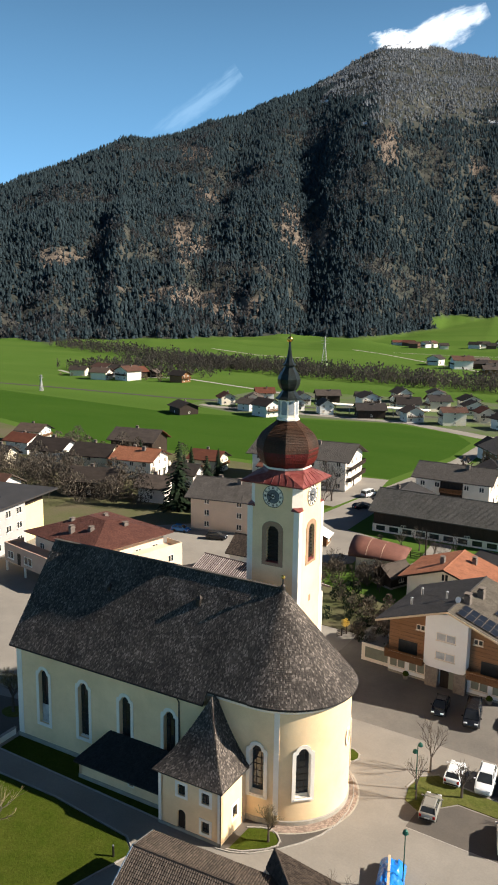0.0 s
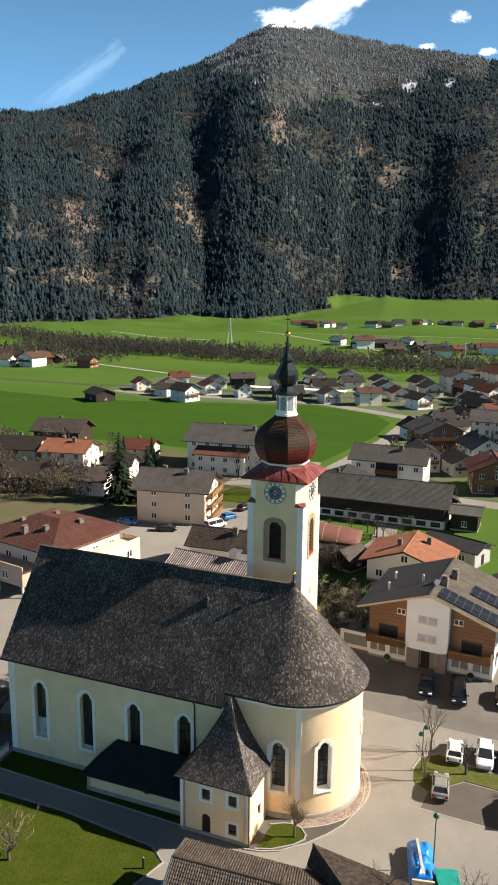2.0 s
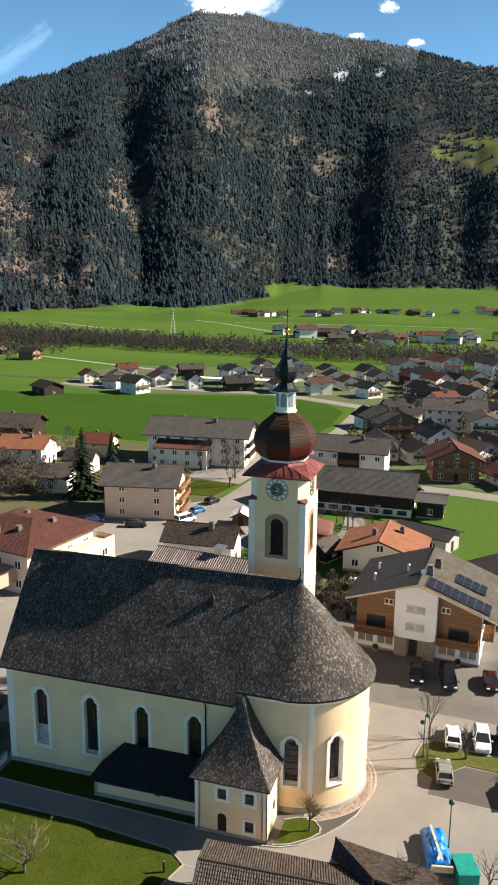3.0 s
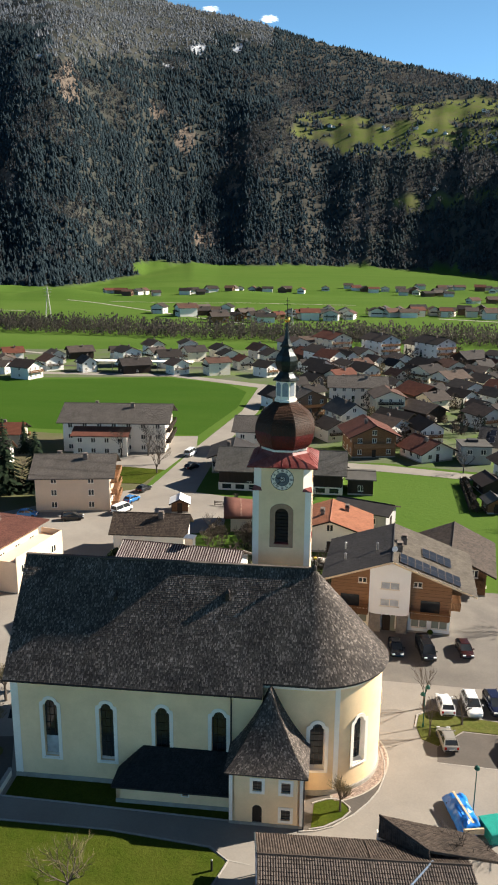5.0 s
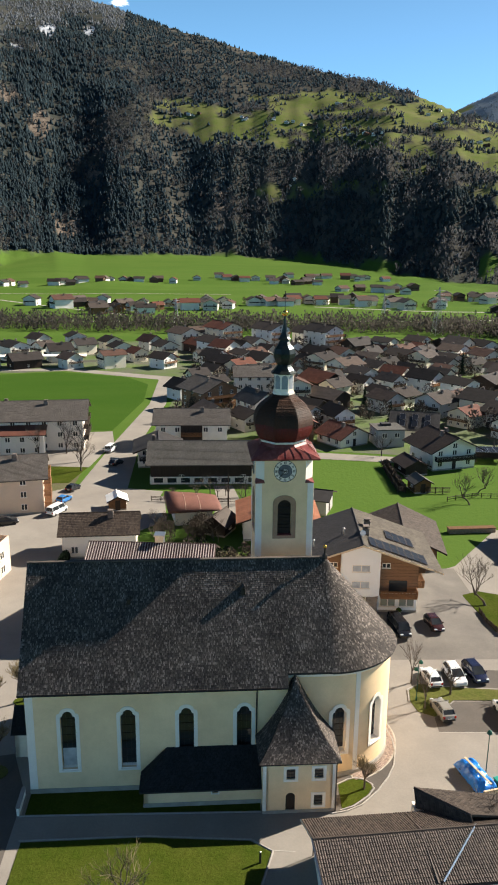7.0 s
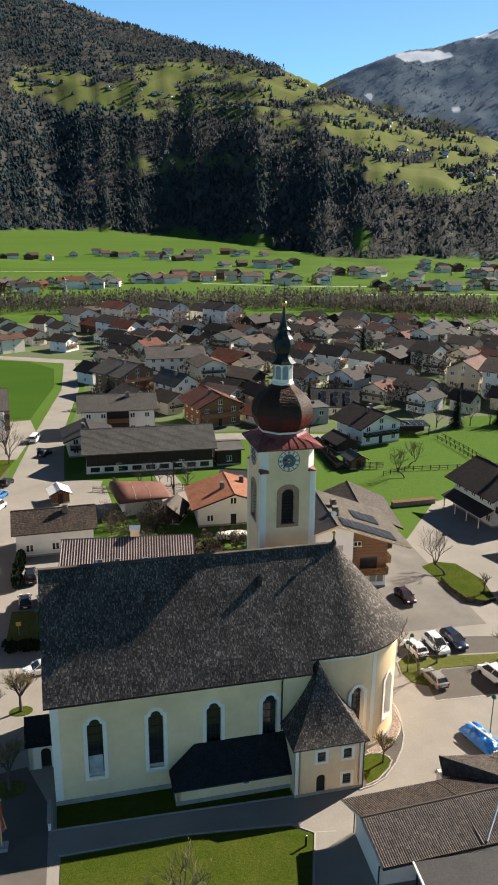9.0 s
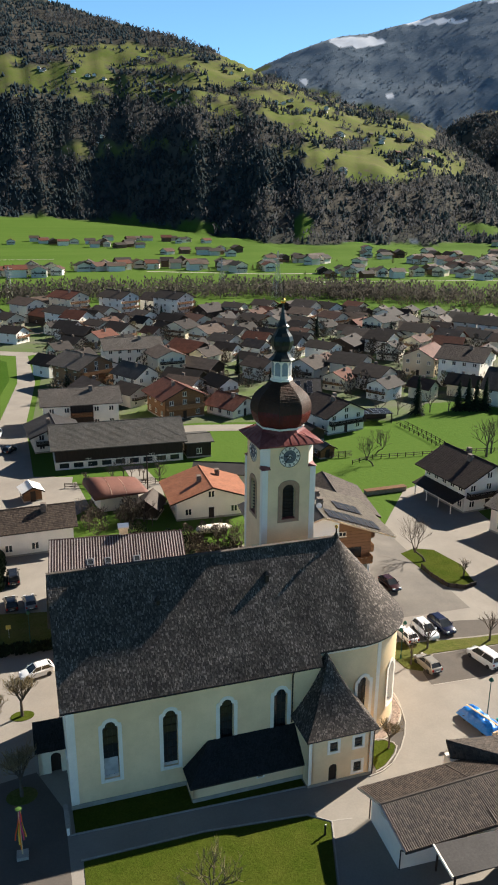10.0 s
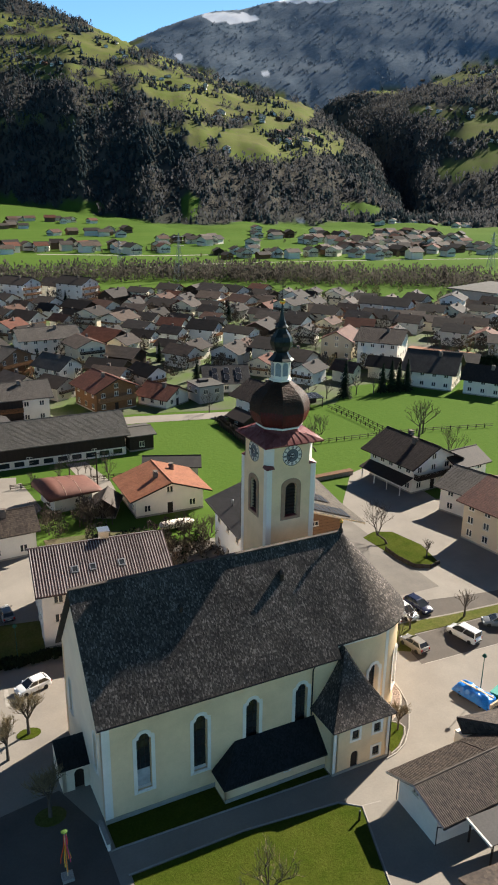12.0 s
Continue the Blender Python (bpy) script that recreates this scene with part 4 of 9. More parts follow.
for u, v, s in ((20.9, 5.2, 1.0), (9.6, 4.7, 0.8)):
    z = roof_height(v)
    bm = bmesh.new()
    box(bm, u - 0.2 * s, v - 0.3 * s, z - 0.5, u + 0.2 * s, v + 0.3 * s, z + 0.4 * s)
    lathe(bm, [(0.36 * s, z + 0.38 * s), (0.34 * s, z + 0.45 * s), (0.03, z + 0.85 * s)], 4, u, v, 0.785)
    part("roof_vent", bm, M["gutter"], church)

# sacristy
SU0, SU1, SV, SE = 22.35, 29.2, -4.0, 5.75
sac_win = [rect(24.95, 3.75, 4.85, 0.42), rect(27.6, 3.75, 4.85, 0.42), rect(27.6, 0.8, 1.95, 0.42)]
sac_door = arch(24.95, 0.1, 2.25, 0.45)
sm = pose(0, SV, 0)
part("sacristy_wall", plate(bmesh.new(), [(SU0, 0), (SU1, 0), (SU1, SE), (SU0, SE)], sac_win + [sac_door], 0.5, sm), M["yellow"], church)
east = pose(SU1, SV, 0, 0, 0, 90)
ew = [rect(2.6, 1.5, 2.7, 0.4)]
part("sacristy_wall", plate(bmesh.new(), [(0.0, 0), (5.0, 0), (5.0, SE), (0.0, SE)], ew, 0.5, east), M["yellow"], church)
part("sacristy_wall", plate(bmesh.new(), [(0, 0), (4.0, 0), (4.0, SE), (0, SE)], [], 0.5, pose(SU0, 0, 0, 0, 0, -90)), M["yellow"], church)
for s, m in [(s, sm) for s in sac_win] + [(ew[0], east)]:
    w = part("window", plate(bmesh.new(), grow(s, 0.27), [s], 0.05, m @ pose(0, -0.04, 0)), M["white"], church)
    part("pane", plate(bmesh.new(), s, [], 0.03, m @ pose(0, 0.16, 0)), M["glass"], w)
    cx = (s[0][0] + s[1][0]) / 2
    bm = bmesh.new()
    for z in (s[0][1] + 0.35, s[0][1] + 0.72):
        box(bm, s[0][0], 0.09, z - 0.015, s[1][0], 0.14, z + 0.015, 0, m)
    box(bm, cx - 0.02, 0.08, s[0][1], cx + 0.02, 0.15, s[2][1], 0, m)
    part("glazing_bar", bm, M["gutter"], w)
part("sacristy_door", plate(bmesh.new(), sac_door, [], 0.08, sm @ pose(0, 0.2, 0)), M["dark_wood"], church, "dark wooden arched door")
for bu in (SU0 - 0.03, SU1 - 0.3):
    part("corner_band", boxes((bu, SV - 0.03, 0, bu + 0.33, SV + 0.05, SE)), M["white"], church)
part("plinth", boxes((SU0 - 0.05, SV - 0.05, 0, SU1 + 0.05, SV + 0.1, 0.35)), M["plinth"], church)
# sacristy roof: flared hips rising to the nave eave
SX0, SX1, SY = SU0 - 0.4, SU1 + 0.4, SV - 0.45
PEAK = Vector((25.75, -0.1, 12.0))
BACK = Vector((25.75, 2.2, 12.0))


def flare(corner, top, n=10):
    a, b = Vector(corner), Vector(top)
    out = []
    for i in range(n + 1):
        t = i / n
        p = a.lerp(b, t)
        p.z = a.z + (b.z - a.z) * (0.62 * t + 0.38 * t * t)
        out.append(p)
    return out


fl, fr = flare((SX0, SY, SE), PEAK), flare((SX1, SY, SE), PEAK)
bl, br = flare((SX0, 1.4, SE), BACK), flare((SX1, 1.4, SE), BACK)
bm = bmesh.new()
for A, B in ((fl, fr), (fr, br), (bl, fl)):
    vs = [(bm.verts.new(a), bm.verts.new(b)) for a, b in zip(A, B)]
    for p, q in zip(vs, vs[1:]):
        bm.faces.new((p[0], p[1], q[1], q[0]))
vs = [bm.verts.new(p) for p in (fl[0], fr[0], br[0], bl[0])]
bm.faces.new(vs[::-1])
bmesh.ops.remove_doubles(bm, verts=bm.verts[:], dist=0.002)
sac_roof = part("sacristy_roof", bm, M["roof_under"], church, "small flared shingle roof")
rows = []
for A, B in ((fl, fr), (fr, br), (bl, fl)):
    for k in range(10):
        rows += slope_rows(A[k], B[k], A[k + 1], B[k + 1], 0.17, 0.12, rng)
shingles("shingle_field", rows, sac_roof, M["shingle"], rng)
part("gutter", tube(bmesh.new(), [(SX0, 0.2, SE - 0.08), (SX0, SY, SE - 0.08), (SX1, SY, SE - 0.08), (SX1, 0.5, SE - 0.08)], 0.07, 6), M["gutter"], church)
part("downpipe", tube(bmesh.new(), [(SX1 - 0.2, SY + 0.2, SE - 0.1), (SU1 + 0.06, SV - 0.08, SE - 0.6), (SU1 + 0.06, SV - 0.08, 0.1)], 0.06, 6), M["gutter"], church)
# low annex with lean-to roof
AU0, AU1, AV, AE = 11.1, SU0, -2.55, 2.1
part("annex_wall", plate(bmesh.new(), [(AU0, 0), (AU1, 0), (AU1, AE), (AU0, AE)], [rect(17.9, 1.35, 1.8, 0.28)], 0.4, pose(0, AV, 0)), M["yellow"], church)
part("annex_wall", boxes((AU0, AV, 0, AU0 + 0.4, 0, AE)), M["yellow"], church)
w = part("window", plate(bmesh.new(), rect(17.9, 1.25, 1.9, 0.4), [rect(17.9, 1.35, 1.8, 0.28)], 0.05, pose(0, AV - 0.03, 0)), M["white"], church)
part("pane", plate(bmesh.new(), rect(17.9, 1.35, 1.8, 0.28), [], 0.03, pose(0, AV + 0.12, 0)), M["glass"], w)
part("plinth", boxes((AU0 - 0.04, AV - 0.06, 0, AU1, AV + 0.1, 0.5)), M["plinth"], church)
a0, a1, b1, b0 = (AU0 - 0.35, AV - 0.45, AE), (AU1, AV - 0.45, AE), (AU1, -0.02, 4.75), (AU0 + 2.2, -0.02, 4.75)
h0 = (AU0 - 0.35, -0.02, AE)
bm = bmesh.new()
vs = [bm.verts.new(p) for p in (a0, a1, b1, b0, h0)]
bm.faces.new((vs[0], vs[1], vs[2], vs[3]))
bm.faces.new((vs[4], vs[0], vs[3]))
lo = [bm.verts.new((p[0], p[1], p[2] - 0.18)) for p in (a0, a1, h0)]
bm.faces.new((vs[0], lo[0], lo[1], vs[1]))
bm.faces.new((vs[4], lo[2], lo[0], vs[0]))
bm.faces.new((lo[0], lo[2], lo[1]))
annex_roof = part("annex_roof", bm, M["roof_under"], church)
rows = slope_rows(a0, a1, b0, b1, 0.21, 0.165, rng) + slope_rows(h0, a0, Vector(b0) + Vector((0, 0.01, 0)), b0, 0.21, 0.165, rng)
shingles("shingle_field", rows, annex_roof, M["annex_slate"], rng)
# small west porch with arched door
porch_m = pose(-2.7, 5.6, 0)
part("porch_wall", plate(bmesh.new(), [(0, 0), (2.7, 0), (2.7, 3.0), (0, 3.0)], [arch(1.7, 0, 2.4, 0.5)], 0.4, porch_m), M["cream_white"], church)
part("porch_wall", boxes((-2.7, 5.6, 0, -2.3, 9.4, 3.0)), M["cream_white"], church)
part("porch_door", plate(bmesh.new(), arch(1.7, 0, 2.4, 0.5), [], 0.06, porch_m @ pose(0, 0.3, 0)), M["dark_wood"], church)
bm = bmesh.new()
loft(bm, [[(-3.0, 5.2, 2.95), (-3.0, 7.5, 5.0), (-3.0, 9.8, 2.95), (-3.0, 7.5, 4.75)], [(0, 5.2, 2.95), (0, 7.5, 5.0), (0, 9.8, 2.95), (0, 7.5, 4.75)]], True, True, True)
pr = part("porch_roof", bm, M["roof_under"], church)
rows = slope_rows((-3.0, 5.15, 2.97), (0, 5.15, 2.97), (-3.0, 7.5, 5.02), (0, 7.5, 5.02), 0.21, 0.165, rng)
shingles("shingle_field", rows, pr, M["annex_slate"], rng)

# tower
TU, TV, TH = 25.7, 14.95, 3.05
tp = pose(CH_X, CH_Y, 0, 0, 0, CH_TURN) @ Vector((TU, TV, 0))
tower = thing("bell_tower", "cream-yellow church bell tower with clock dials and onion dome", "tower", tp.x, tp.y, 0, CH_TURN)
CAPZ, TOPZ, CHAM = 27.75, 30.55, 0.85
for k in range(4):
    m = pose(0, 0, 0, 0, 0, 90 * k) @ pose(0, -TH, 0)
    win = arch(0, 21.9, 25.85, 0.72)
    o = [(-TH, 0), (TH, 0), (TH, CAPZ), (TH - CHAM, CAPZ + 0.001), (TH - CHAM, TOPZ), (-TH + CHAM, TOPZ), (-TH + CHAM, CAPZ + 0.001), (-TH, CAPZ)]
    part("tower_wall", plate(bmesh.new(), o, [win], 0.5, m), M["yellow"], tower)
    part("corner_band", plate(bmesh.new(), [(TH - 0.62, 0), (TH, 0), (TH, CAPZ), (TH - 0.62, CAPZ)], [], 0.1, m @ pose(0, -0.04, 0)), M["white"], tower)
    part("corner_band", plate(bmesh.new(), [(-TH, 0), (-TH + 0.62, 0), (-TH + 0.62, CAPZ), (-TH, CAPZ)], [], 0.1, m @ pose(0, -0.041, 0)), M["white"], tower)
    ww = part("belfry_window", plate(bmesh.new(), grow(win, 0.52, 0.42), [win], 0.08, m @ pose(0, -0.06, 0)), M["stone_brown"], tower, "arched belfry window with brown stone surround")
    part("louvre", plate(bmesh.new(), grow(win, -0.01), [], 0.04, m @ pose(0, 0.38, 0)), M["dark_wood"], ww)
    bm = bmesh.new()
    for q in range(9):
        box(bm, -0.7, 0.18, 22.15 + q * 0.38, 0.7, 0.40, 22.2 + q * 0.38, 0, m)
    part("louvre", bm, M["dark_wood"], ww)
    part("sill", boxes((-0.8, -0.02, 0, 0.8, 0.4, 0.08)), M["red_metal"], ww).matrix_basis = m @ pose(0, -0.1, 21.85, 8, 0, 0)
    # chamfered upper corner and its little cap
    d = TH - CHAM / 2
    cm = pose(0, 0, 0, 0, 0, 90 * k) @ pose(d, -d, 0, 0, 0, 45)
    part("corner_band", plate(bmesh.new(), [(-CHAM * 0.7072, CAPZ - 0.1), (CHAM * 0.7072, CAPZ - 0.1), (CHAM * 0.7072, TOPZ), (-CHAM * 0.7072, TOPZ)], [], 0.3, cm), M["white"], tower)
    bm = bmesh.new()
    h = CHAM * 0.7072
    vs = [bm.verts.new(cm @ Vector(c)) for c in ((-h - 0.12, -0.0, CAPZ), (h + 0.12, -0.0, CAPZ), (0, -h - 0.16, CAPZ - 0.02), (-h * 0.9, -0.01, CAPZ + 0.35), (h * 0.9, -0.01, CAPZ + 0.35))]
    bm.faces.new((vs[0], vs[2], vs[3]))
    bm.faces.new((vs[3], vs[2], vs[4]))
    bm.faces.new((vs[2], vs[1], vs[4]))
    bm.faces.new((vs[0], vs[1], vs[2]))
    part("corner_cap", bm, M["red_metal"], tower)
    # clock dial
    cz = 29.05
    dial = part("clock_dial", plate(bmesh.new(), [(1.2 * math.cos(a * 0.1963), cz + 1.2 * math.sin(a * 0.1963)) for a in range(32)], [], 0.06, m @ pose(0, -0.07, 0)), M["white"], tower, "white clock dial with black bars for numerals")
    bm = bmesh.new()
    for r0, r1 in ((1.14, 1.2), (0.70, 0.74), (0.34, 0.38)):
        plate(bm, [(r1 * math.cos(a * 0.1963), cz + r1 * math.sin(a * 0.1963)) for a in range(32)], [[(r0 * math.cos(a * 0.1963), cz + r0 * math.sin(a * 0.1963)) for a in range(32)]], 0.02, m @ pose(0, -0.09, 0))
    part("dial_ring", bm, M["gutter"], dial)
    part("dial_centre", plate(bmesh.new(), [(0.7 * math.cos(a * 0.1963), cz + 0.7 * math.sin(a * 0.1963)) for a in range(32)], [], 0.012, m @ pose(0, -0.08, 0)), M["dial_grey"], dial, "grey painted centre of the dial")
    part("dial_emblem", plate(bmesh.new(), [((0.3 if a % 2 else 0.14) * math.cos(a * 0.3927), cz + (0.3 if a % 2 else 0.14) * math.sin(a * 0.3927)) for a in range(16)], [], 0.012, m @ pose(0, -0.092, 0)), M["white"], dial, "white star emblem")
    for q in range(12):
        bm = bmesh.new()
        for off in ((-0.05, 0.05) if q % 3 else (-0.09, 0, 0.09)):
            box(bm, off - 0.024, -0.1, 0.80, off + 0.024, -0.075, 1.08, 0, m @ pose(0, 0, cz) @ pose(0, 0, 0, 0, 30 * q, 0))
        part("numeral_bar", bm, M["gutter"], dial)
    bm = bmesh.new()
    for ang, ln, wd in ((-75, 0.66, 0.06), (-138, 0.98, 0.045)):
        box(bm, -wd, -0.13, -0.2, wd, -0.105, ln, 0, m @ pose(0, 0, cz) @ pose(0, 0, 0, 0, ang, 0))
    part("clock_pointer", bm, M["gutter"], dial)
for z in (17.2, 13.2):
    bm = bmesh.new()
    plate(bm, rect(0, z, z + 0.7, 0.24), [], 0.06, pose(0, 0, 0, 0, 0, 90) @ pose(0, -TH - 0.02, 0))
    part("slit_window", bm, M["stone_brown"], tower)
# red skirt roof, onion, lantern, small onion, spire
OCT = radians(22.5)


def square_ring(h, z, c=0.0):
    pts = []
    for sx, sy in ((1, 1), (-1, 1), (-1, -1), (1, -1)):
        a = [(h, h - c), (h - c, h)]
        a = [(x * sx, y * sy, z) for x, y in a]
        pts += a if sx * sy > 0 else a[::-1]
    return pts


bm = bmesh.new()
octo = lambda r, z: [(r * math.cos(OCT + k * math.pi / 4), r * math.sin(OCT + k * math.pi / 4), z) for k in range(8)]
loft(bm, [square_ring(3.62, 30.35, 0.01), square_ring(3.66, 30.5, 0.01), square_ring(3.2, 30.92, 0.5), octo(2.75, 31.45), octo(2.42, 31.85)], True, True, True)
skirt = part("skirt_roof", bm, M["red_metal"], tower, "weathered red sheet-metal skirt roof")
bm = bmesh.new()
for k in range(4):
    for x in (-2.7, -1.8, -0.9, 0, 0.9, 1.8, 2.7):
        tube(bm, [pose(0, 0, 0, 0, 0, 90 * k) @ Vector(p) for p in ((x, -3.66, 30.52), (x * 0.92, -3.22, 30.93), (x * 0.6, -2.58, 31.45))], 0.03, 4)
part("standing_seam", bm, M["red_metal"], skirt)
part("neck_ring", lathe(bmesh.new(), [(2.5, 31.72), (2.62, 31.8), (2.62, 31.95), (2.45, 32.0)], 8, 0, 0, OCT), M["white"], tower)
def rounded(pts, times=1):
    """Cut the corners of a profile."""
    for _ in range(times):
        cut = [pts[0]]
        for (r0, z0), (r1, z1) in zip(pts, pts[1:]):
            cut += [(r0 * 0.75 + r1 * 0.25, z0 * 0.75 + z1 * 0.25), (r0 * 0.25 + r1 * 0.75, z0 * 0.25 + z1 * 0.75)]
        pts = cut + [pts[-1]]
    return pts


ONION = rounded([(2.35, 31.9), (2.8, 32.2), (3.12, 32.75), (3.3, 33.5), (3.3, 34.2), (3.12, 34.85), (2.72, 35.45), (2.15, 35.95), (1.62, 36.35), (1.3, 36.6), (1.2, 36.8)])
onion = part("onion_dome", lathe(bmesh.new(), ONION, 8, 0, 0, OCT), M["roof_under"], tower, "dark red mossy onion dome")
rows = []
for (r0, z0), (r1, z1) in zip(ONION, ONION[1:]):
    sub = max(1, round(math.hypot(r1 - r0, z1 - z0) / 0.2))
    for s in range(sub):
        ra, rb, za, zb = r0 + (r1 - r0) * s / sub, r0 + (r1 - r0) * (s + 1) / sub, z0 + (z1 - z0) * s / sub, z0 + (z1 - z0) * (s + 1) / sub
        for k in range(8):
            a0, a1 = OCT + k * math.pi / 4, OCT + (k + 1) * math.pi / 4
            m = max(2, int(ra * 0.765 / 0.16))
            low = [Vector((ra * math.cos(a0), ra * math.sin(a0), za)).lerp(Vector((ra * math.cos(a1), ra * math.sin(a1), za)), i / m) for i in range(m + 1)]
            up = [Vector((rb * math.cos(a0), rb * math.sin(a0), zb)).lerp(Vector((rb * math.cos(a1), rb * math.sin(a1), zb)), i / m) for i in range(m + 1)]
            rows.append((low, up))
worn = [rw for rw in rows if rw[0][0].z + rng.uniform(-0.45, 0.45) > 33.5]
kept = [rw for rw in rows if rw not in worn]
shingles("shingle_field", worn, onion, M["onion"], rng)
shingles("shingle_field", kept, onion, M["onion_red"], rng)
lantern = part("lantern", lathe(bmesh.new(), [(1.22, 36.75), (1.22, 37.0), (1.08, 37.05), (1.08, 38.95), (1.2, 39.0), (1.2, 39.1)], 8, 0, 0, OCT), M["white"], tower, "white octagonal lantern with arched openings")
for k in range(8):
    m = pose(0, 0, 0, 0, 0, 45 * k) @ pose(0, -1.08 * math.cos(OCT) - 0.02, 0)
    part("lantern_opening", plate(bmesh.new(), arch(0, 37.4, 38.85, 0.31, 8), [], 0.05, m), M["dull_pane"], lantern)
cap = part("cap_roof", lathe(bmesh.new(), [(1.42, 39.0), (1.45, 39.08), (1.15, 39.3), (0.85, 39.7), (0.72, 39.95)], 8, 0, 0, OCT), M["copper_dark"], tower)
part("small_onion", lathe(bmesh.new(), [(0.72, 39.9), (0.98, 40.2), (1.18, 40.65), (1.22, 41.1), (1.05, 41.6), (0.75, 42.0), (0.55, 42.35), (0.5, 42.55)], 8, 0, 0, OCT), M["copper_dark"], tower, "small dark copper onion")
part("spire", lathe(bmesh.new(), [(0.72, 42.5), (0.74, 42.6), (0.5, 42.85), (0.32, 43.3), (0.2, 43.9), (0.13, 44.5), (0.1, 45.0)], 8, 0, 0, OCT), M["copper_dark"], tower)
part("finial_ball", lathe(bmesh.new(), [(0.03, 44.95)] + [(0.31 * math.sin(a * 0.314), 45.26 - 0.31 * math.cos(a * 0.314)) for a in range(1, 10)] + [(0.03, 45.57)], 14), M["gold"], tower, "gilded ball", smooth=True)
part("cross", boxes((-0.03, -0.03, 45.5, 0.03, 0.03, 47.5), (-0.34, -0.025, 46.75, 0.34, 0.025, 46.81), (-0.2, -0.025, 47.15, 0.2, 0.025, 47.2)), M["gutter"], tower)

# ---- paved and planted surfaces of the village ----
M["garden"] = mat("mixed_garden_ground", (0.08, 0.09, 0.03), (0.115, 0.092, 0.058), 0.09, 3, 0.95, bump=0.6, depth=0.08, fine_amount=0.3, detail=8)
M["town"] = mat("yards_gardens_and_lanes", (0.105, 0.098, 0.082), (0.072, 0.118, 0.018), 0.05, 2, 0.95, bump=0.3, fine_amount=0.2, detail=3)


def sheet(name, pts, z, material, label, category, thick=0.0):
    bm = bmesh.new()
    poly(bm, pts, z, thick)
    return tagged(part(name, bm, material), label, category, kind="structure")


sheet("garden", [(-300, 60), (-125, 60), (-125, 100), (-104, 128), (-92, 140), (-78, 150), (-79, 196), (-132, 199), (-196, 195), (-251, 210), (-340, 225)], 0.02, M["garden"], "brown and green winter gardens between the houses", "garden")
sheet("town_yard", [(-60, 290), (-66, 190), (-62, 178), (-24, 182), (30, 171), (44, 186), (80, 186), (150, 175), (240, 200), (200, 290), (100, 385), (-30, 412), (-130, 400), (-225, 380), (-222, 300), (-180, 290), (-110, 306)], 0.02, M["town"], "grey yards and small gardens of the town", "yard")
sheet("plaza", [(-125, 20), (45, 20), (45, 103), (14, 106), (16, 128), (6, 124), (-6, 108), (-15, 103), (-58, 104), (-62, 118), (-58, 148), (-66, 150), (-67.5, 190), (-64.5, 240), (-67, 292), (-71, 292), (-70, 240), (-74.5, 190), (-77, 152), (-92, 140), (-104, 128), (-125, 104)], 0.04, M["asphalt"], "pale sunlit asphalt square and village street", "road")
sheet("lane", [(-66, 176), (-24, 174), (0, 169.5), (5, 171), (4, 174), (-24, 180), (-66, 182)], 0.045, M["asphalt"], "pale asphalt lane along the meadow", "road")
sheet("road", [(-216, 304), (-205, 300), (-112, 307), (-68, 285), (-60, 290), (-110, 313), (-206, 306), (-216, 308)], 0.045, M["asphalt"], "pale road passing behind the big meadow", "road")
sheet("big_meadow", [(-345, 289), (-219, 275), (-186, 281), (-113, 304), (-84, 292), (-74, 276), (-72.5, 245), (-77, 203), (-132, 203), (-196, 199), (-251, 216), (-400, 240)], 0.03, mat("lush_dark_meadow", (0.033, 0.076, 0.009), (0.043, 0.087, 0.012), 0.02, 1.2, 0.95, bump=0.5, depth=0.15, fine_amount=0.15, stretch=(1, 3, 1), spec=0.02), "lush dark green meadow", "meadow")
TRACKS = [([(-302, 408), (-242, 386), (-190, 366)], 3.0), ([(-408, 400), (-364, 377), (-339, 387), (-302, 408)], 3.0), ([(-229, 520), (-158, 512), (-32, 507), (42, 517), (159, 528)], 2.6), ([(-484, 707), (-388, 646), (-330, 640)], 3.0), ([(-411, 849), (-305, 759), (-195, 636), (-120, 560)], 3.0), ([(-420, 514), (-332, 529), (-262, 520)], 4.0), ([(126, 532), (250, 520), (380, 500)], 2.6), ([(-300, 784), (-222, 782), (-150, 800), (-40, 790)], 3.0), ([(30, 640), (120, 600), (260, 590), (420, 640)], 4.5)]
for pts, w in TRACKS:
    bm = bmesh.new()
    for (x0, y0), (x1, y1) in zip(pts, pts[1:]):
        d = Vector((x1 - x0, y1 - y0)).normalized()
        n = Vector((-d.y, d.x)) * w / 2
        bm.faces.new([bm.verts.new((x0 + n.x * s, y0 + n.y * s, 0.06)) for s in (1, -1)] + [bm.verts.new((x1 + n.x * s, y1 + n.y * s, 0.06)) for s in (-1, 1)])
    bmesh.ops.recalc_face_normals(bm, faces=bm.faces[:])
    tagged(part("farm_track", bm, M["kerb"]), "pale gravel farm track across the fields", "track", kind="structure")
bm = bmesh.new()
LINE = [(-520, 300), (-334, 316), (-240, 318), (-218, 323), (-60, 338), (60, 352)]
for (x0, y0), (x1, y1) in zip(LINE, LINE[1:]):
    n = Vector((-(y1 - y0), x1 - x0)).normalized() * 1.9
    bm.faces.new([bm.verts.new(p) for p in ((x0 + n.x, y0 + n.y, 0.065), (x0 - n.x, y0 - n.y, 0.065), (x1 - n.x, y1 - n.y, 0.065), (x1 + n.x, y1 + n.y, 0.065))])
bmesh.ops.recalc_face_normals(bm, faces=bm.faces[:])
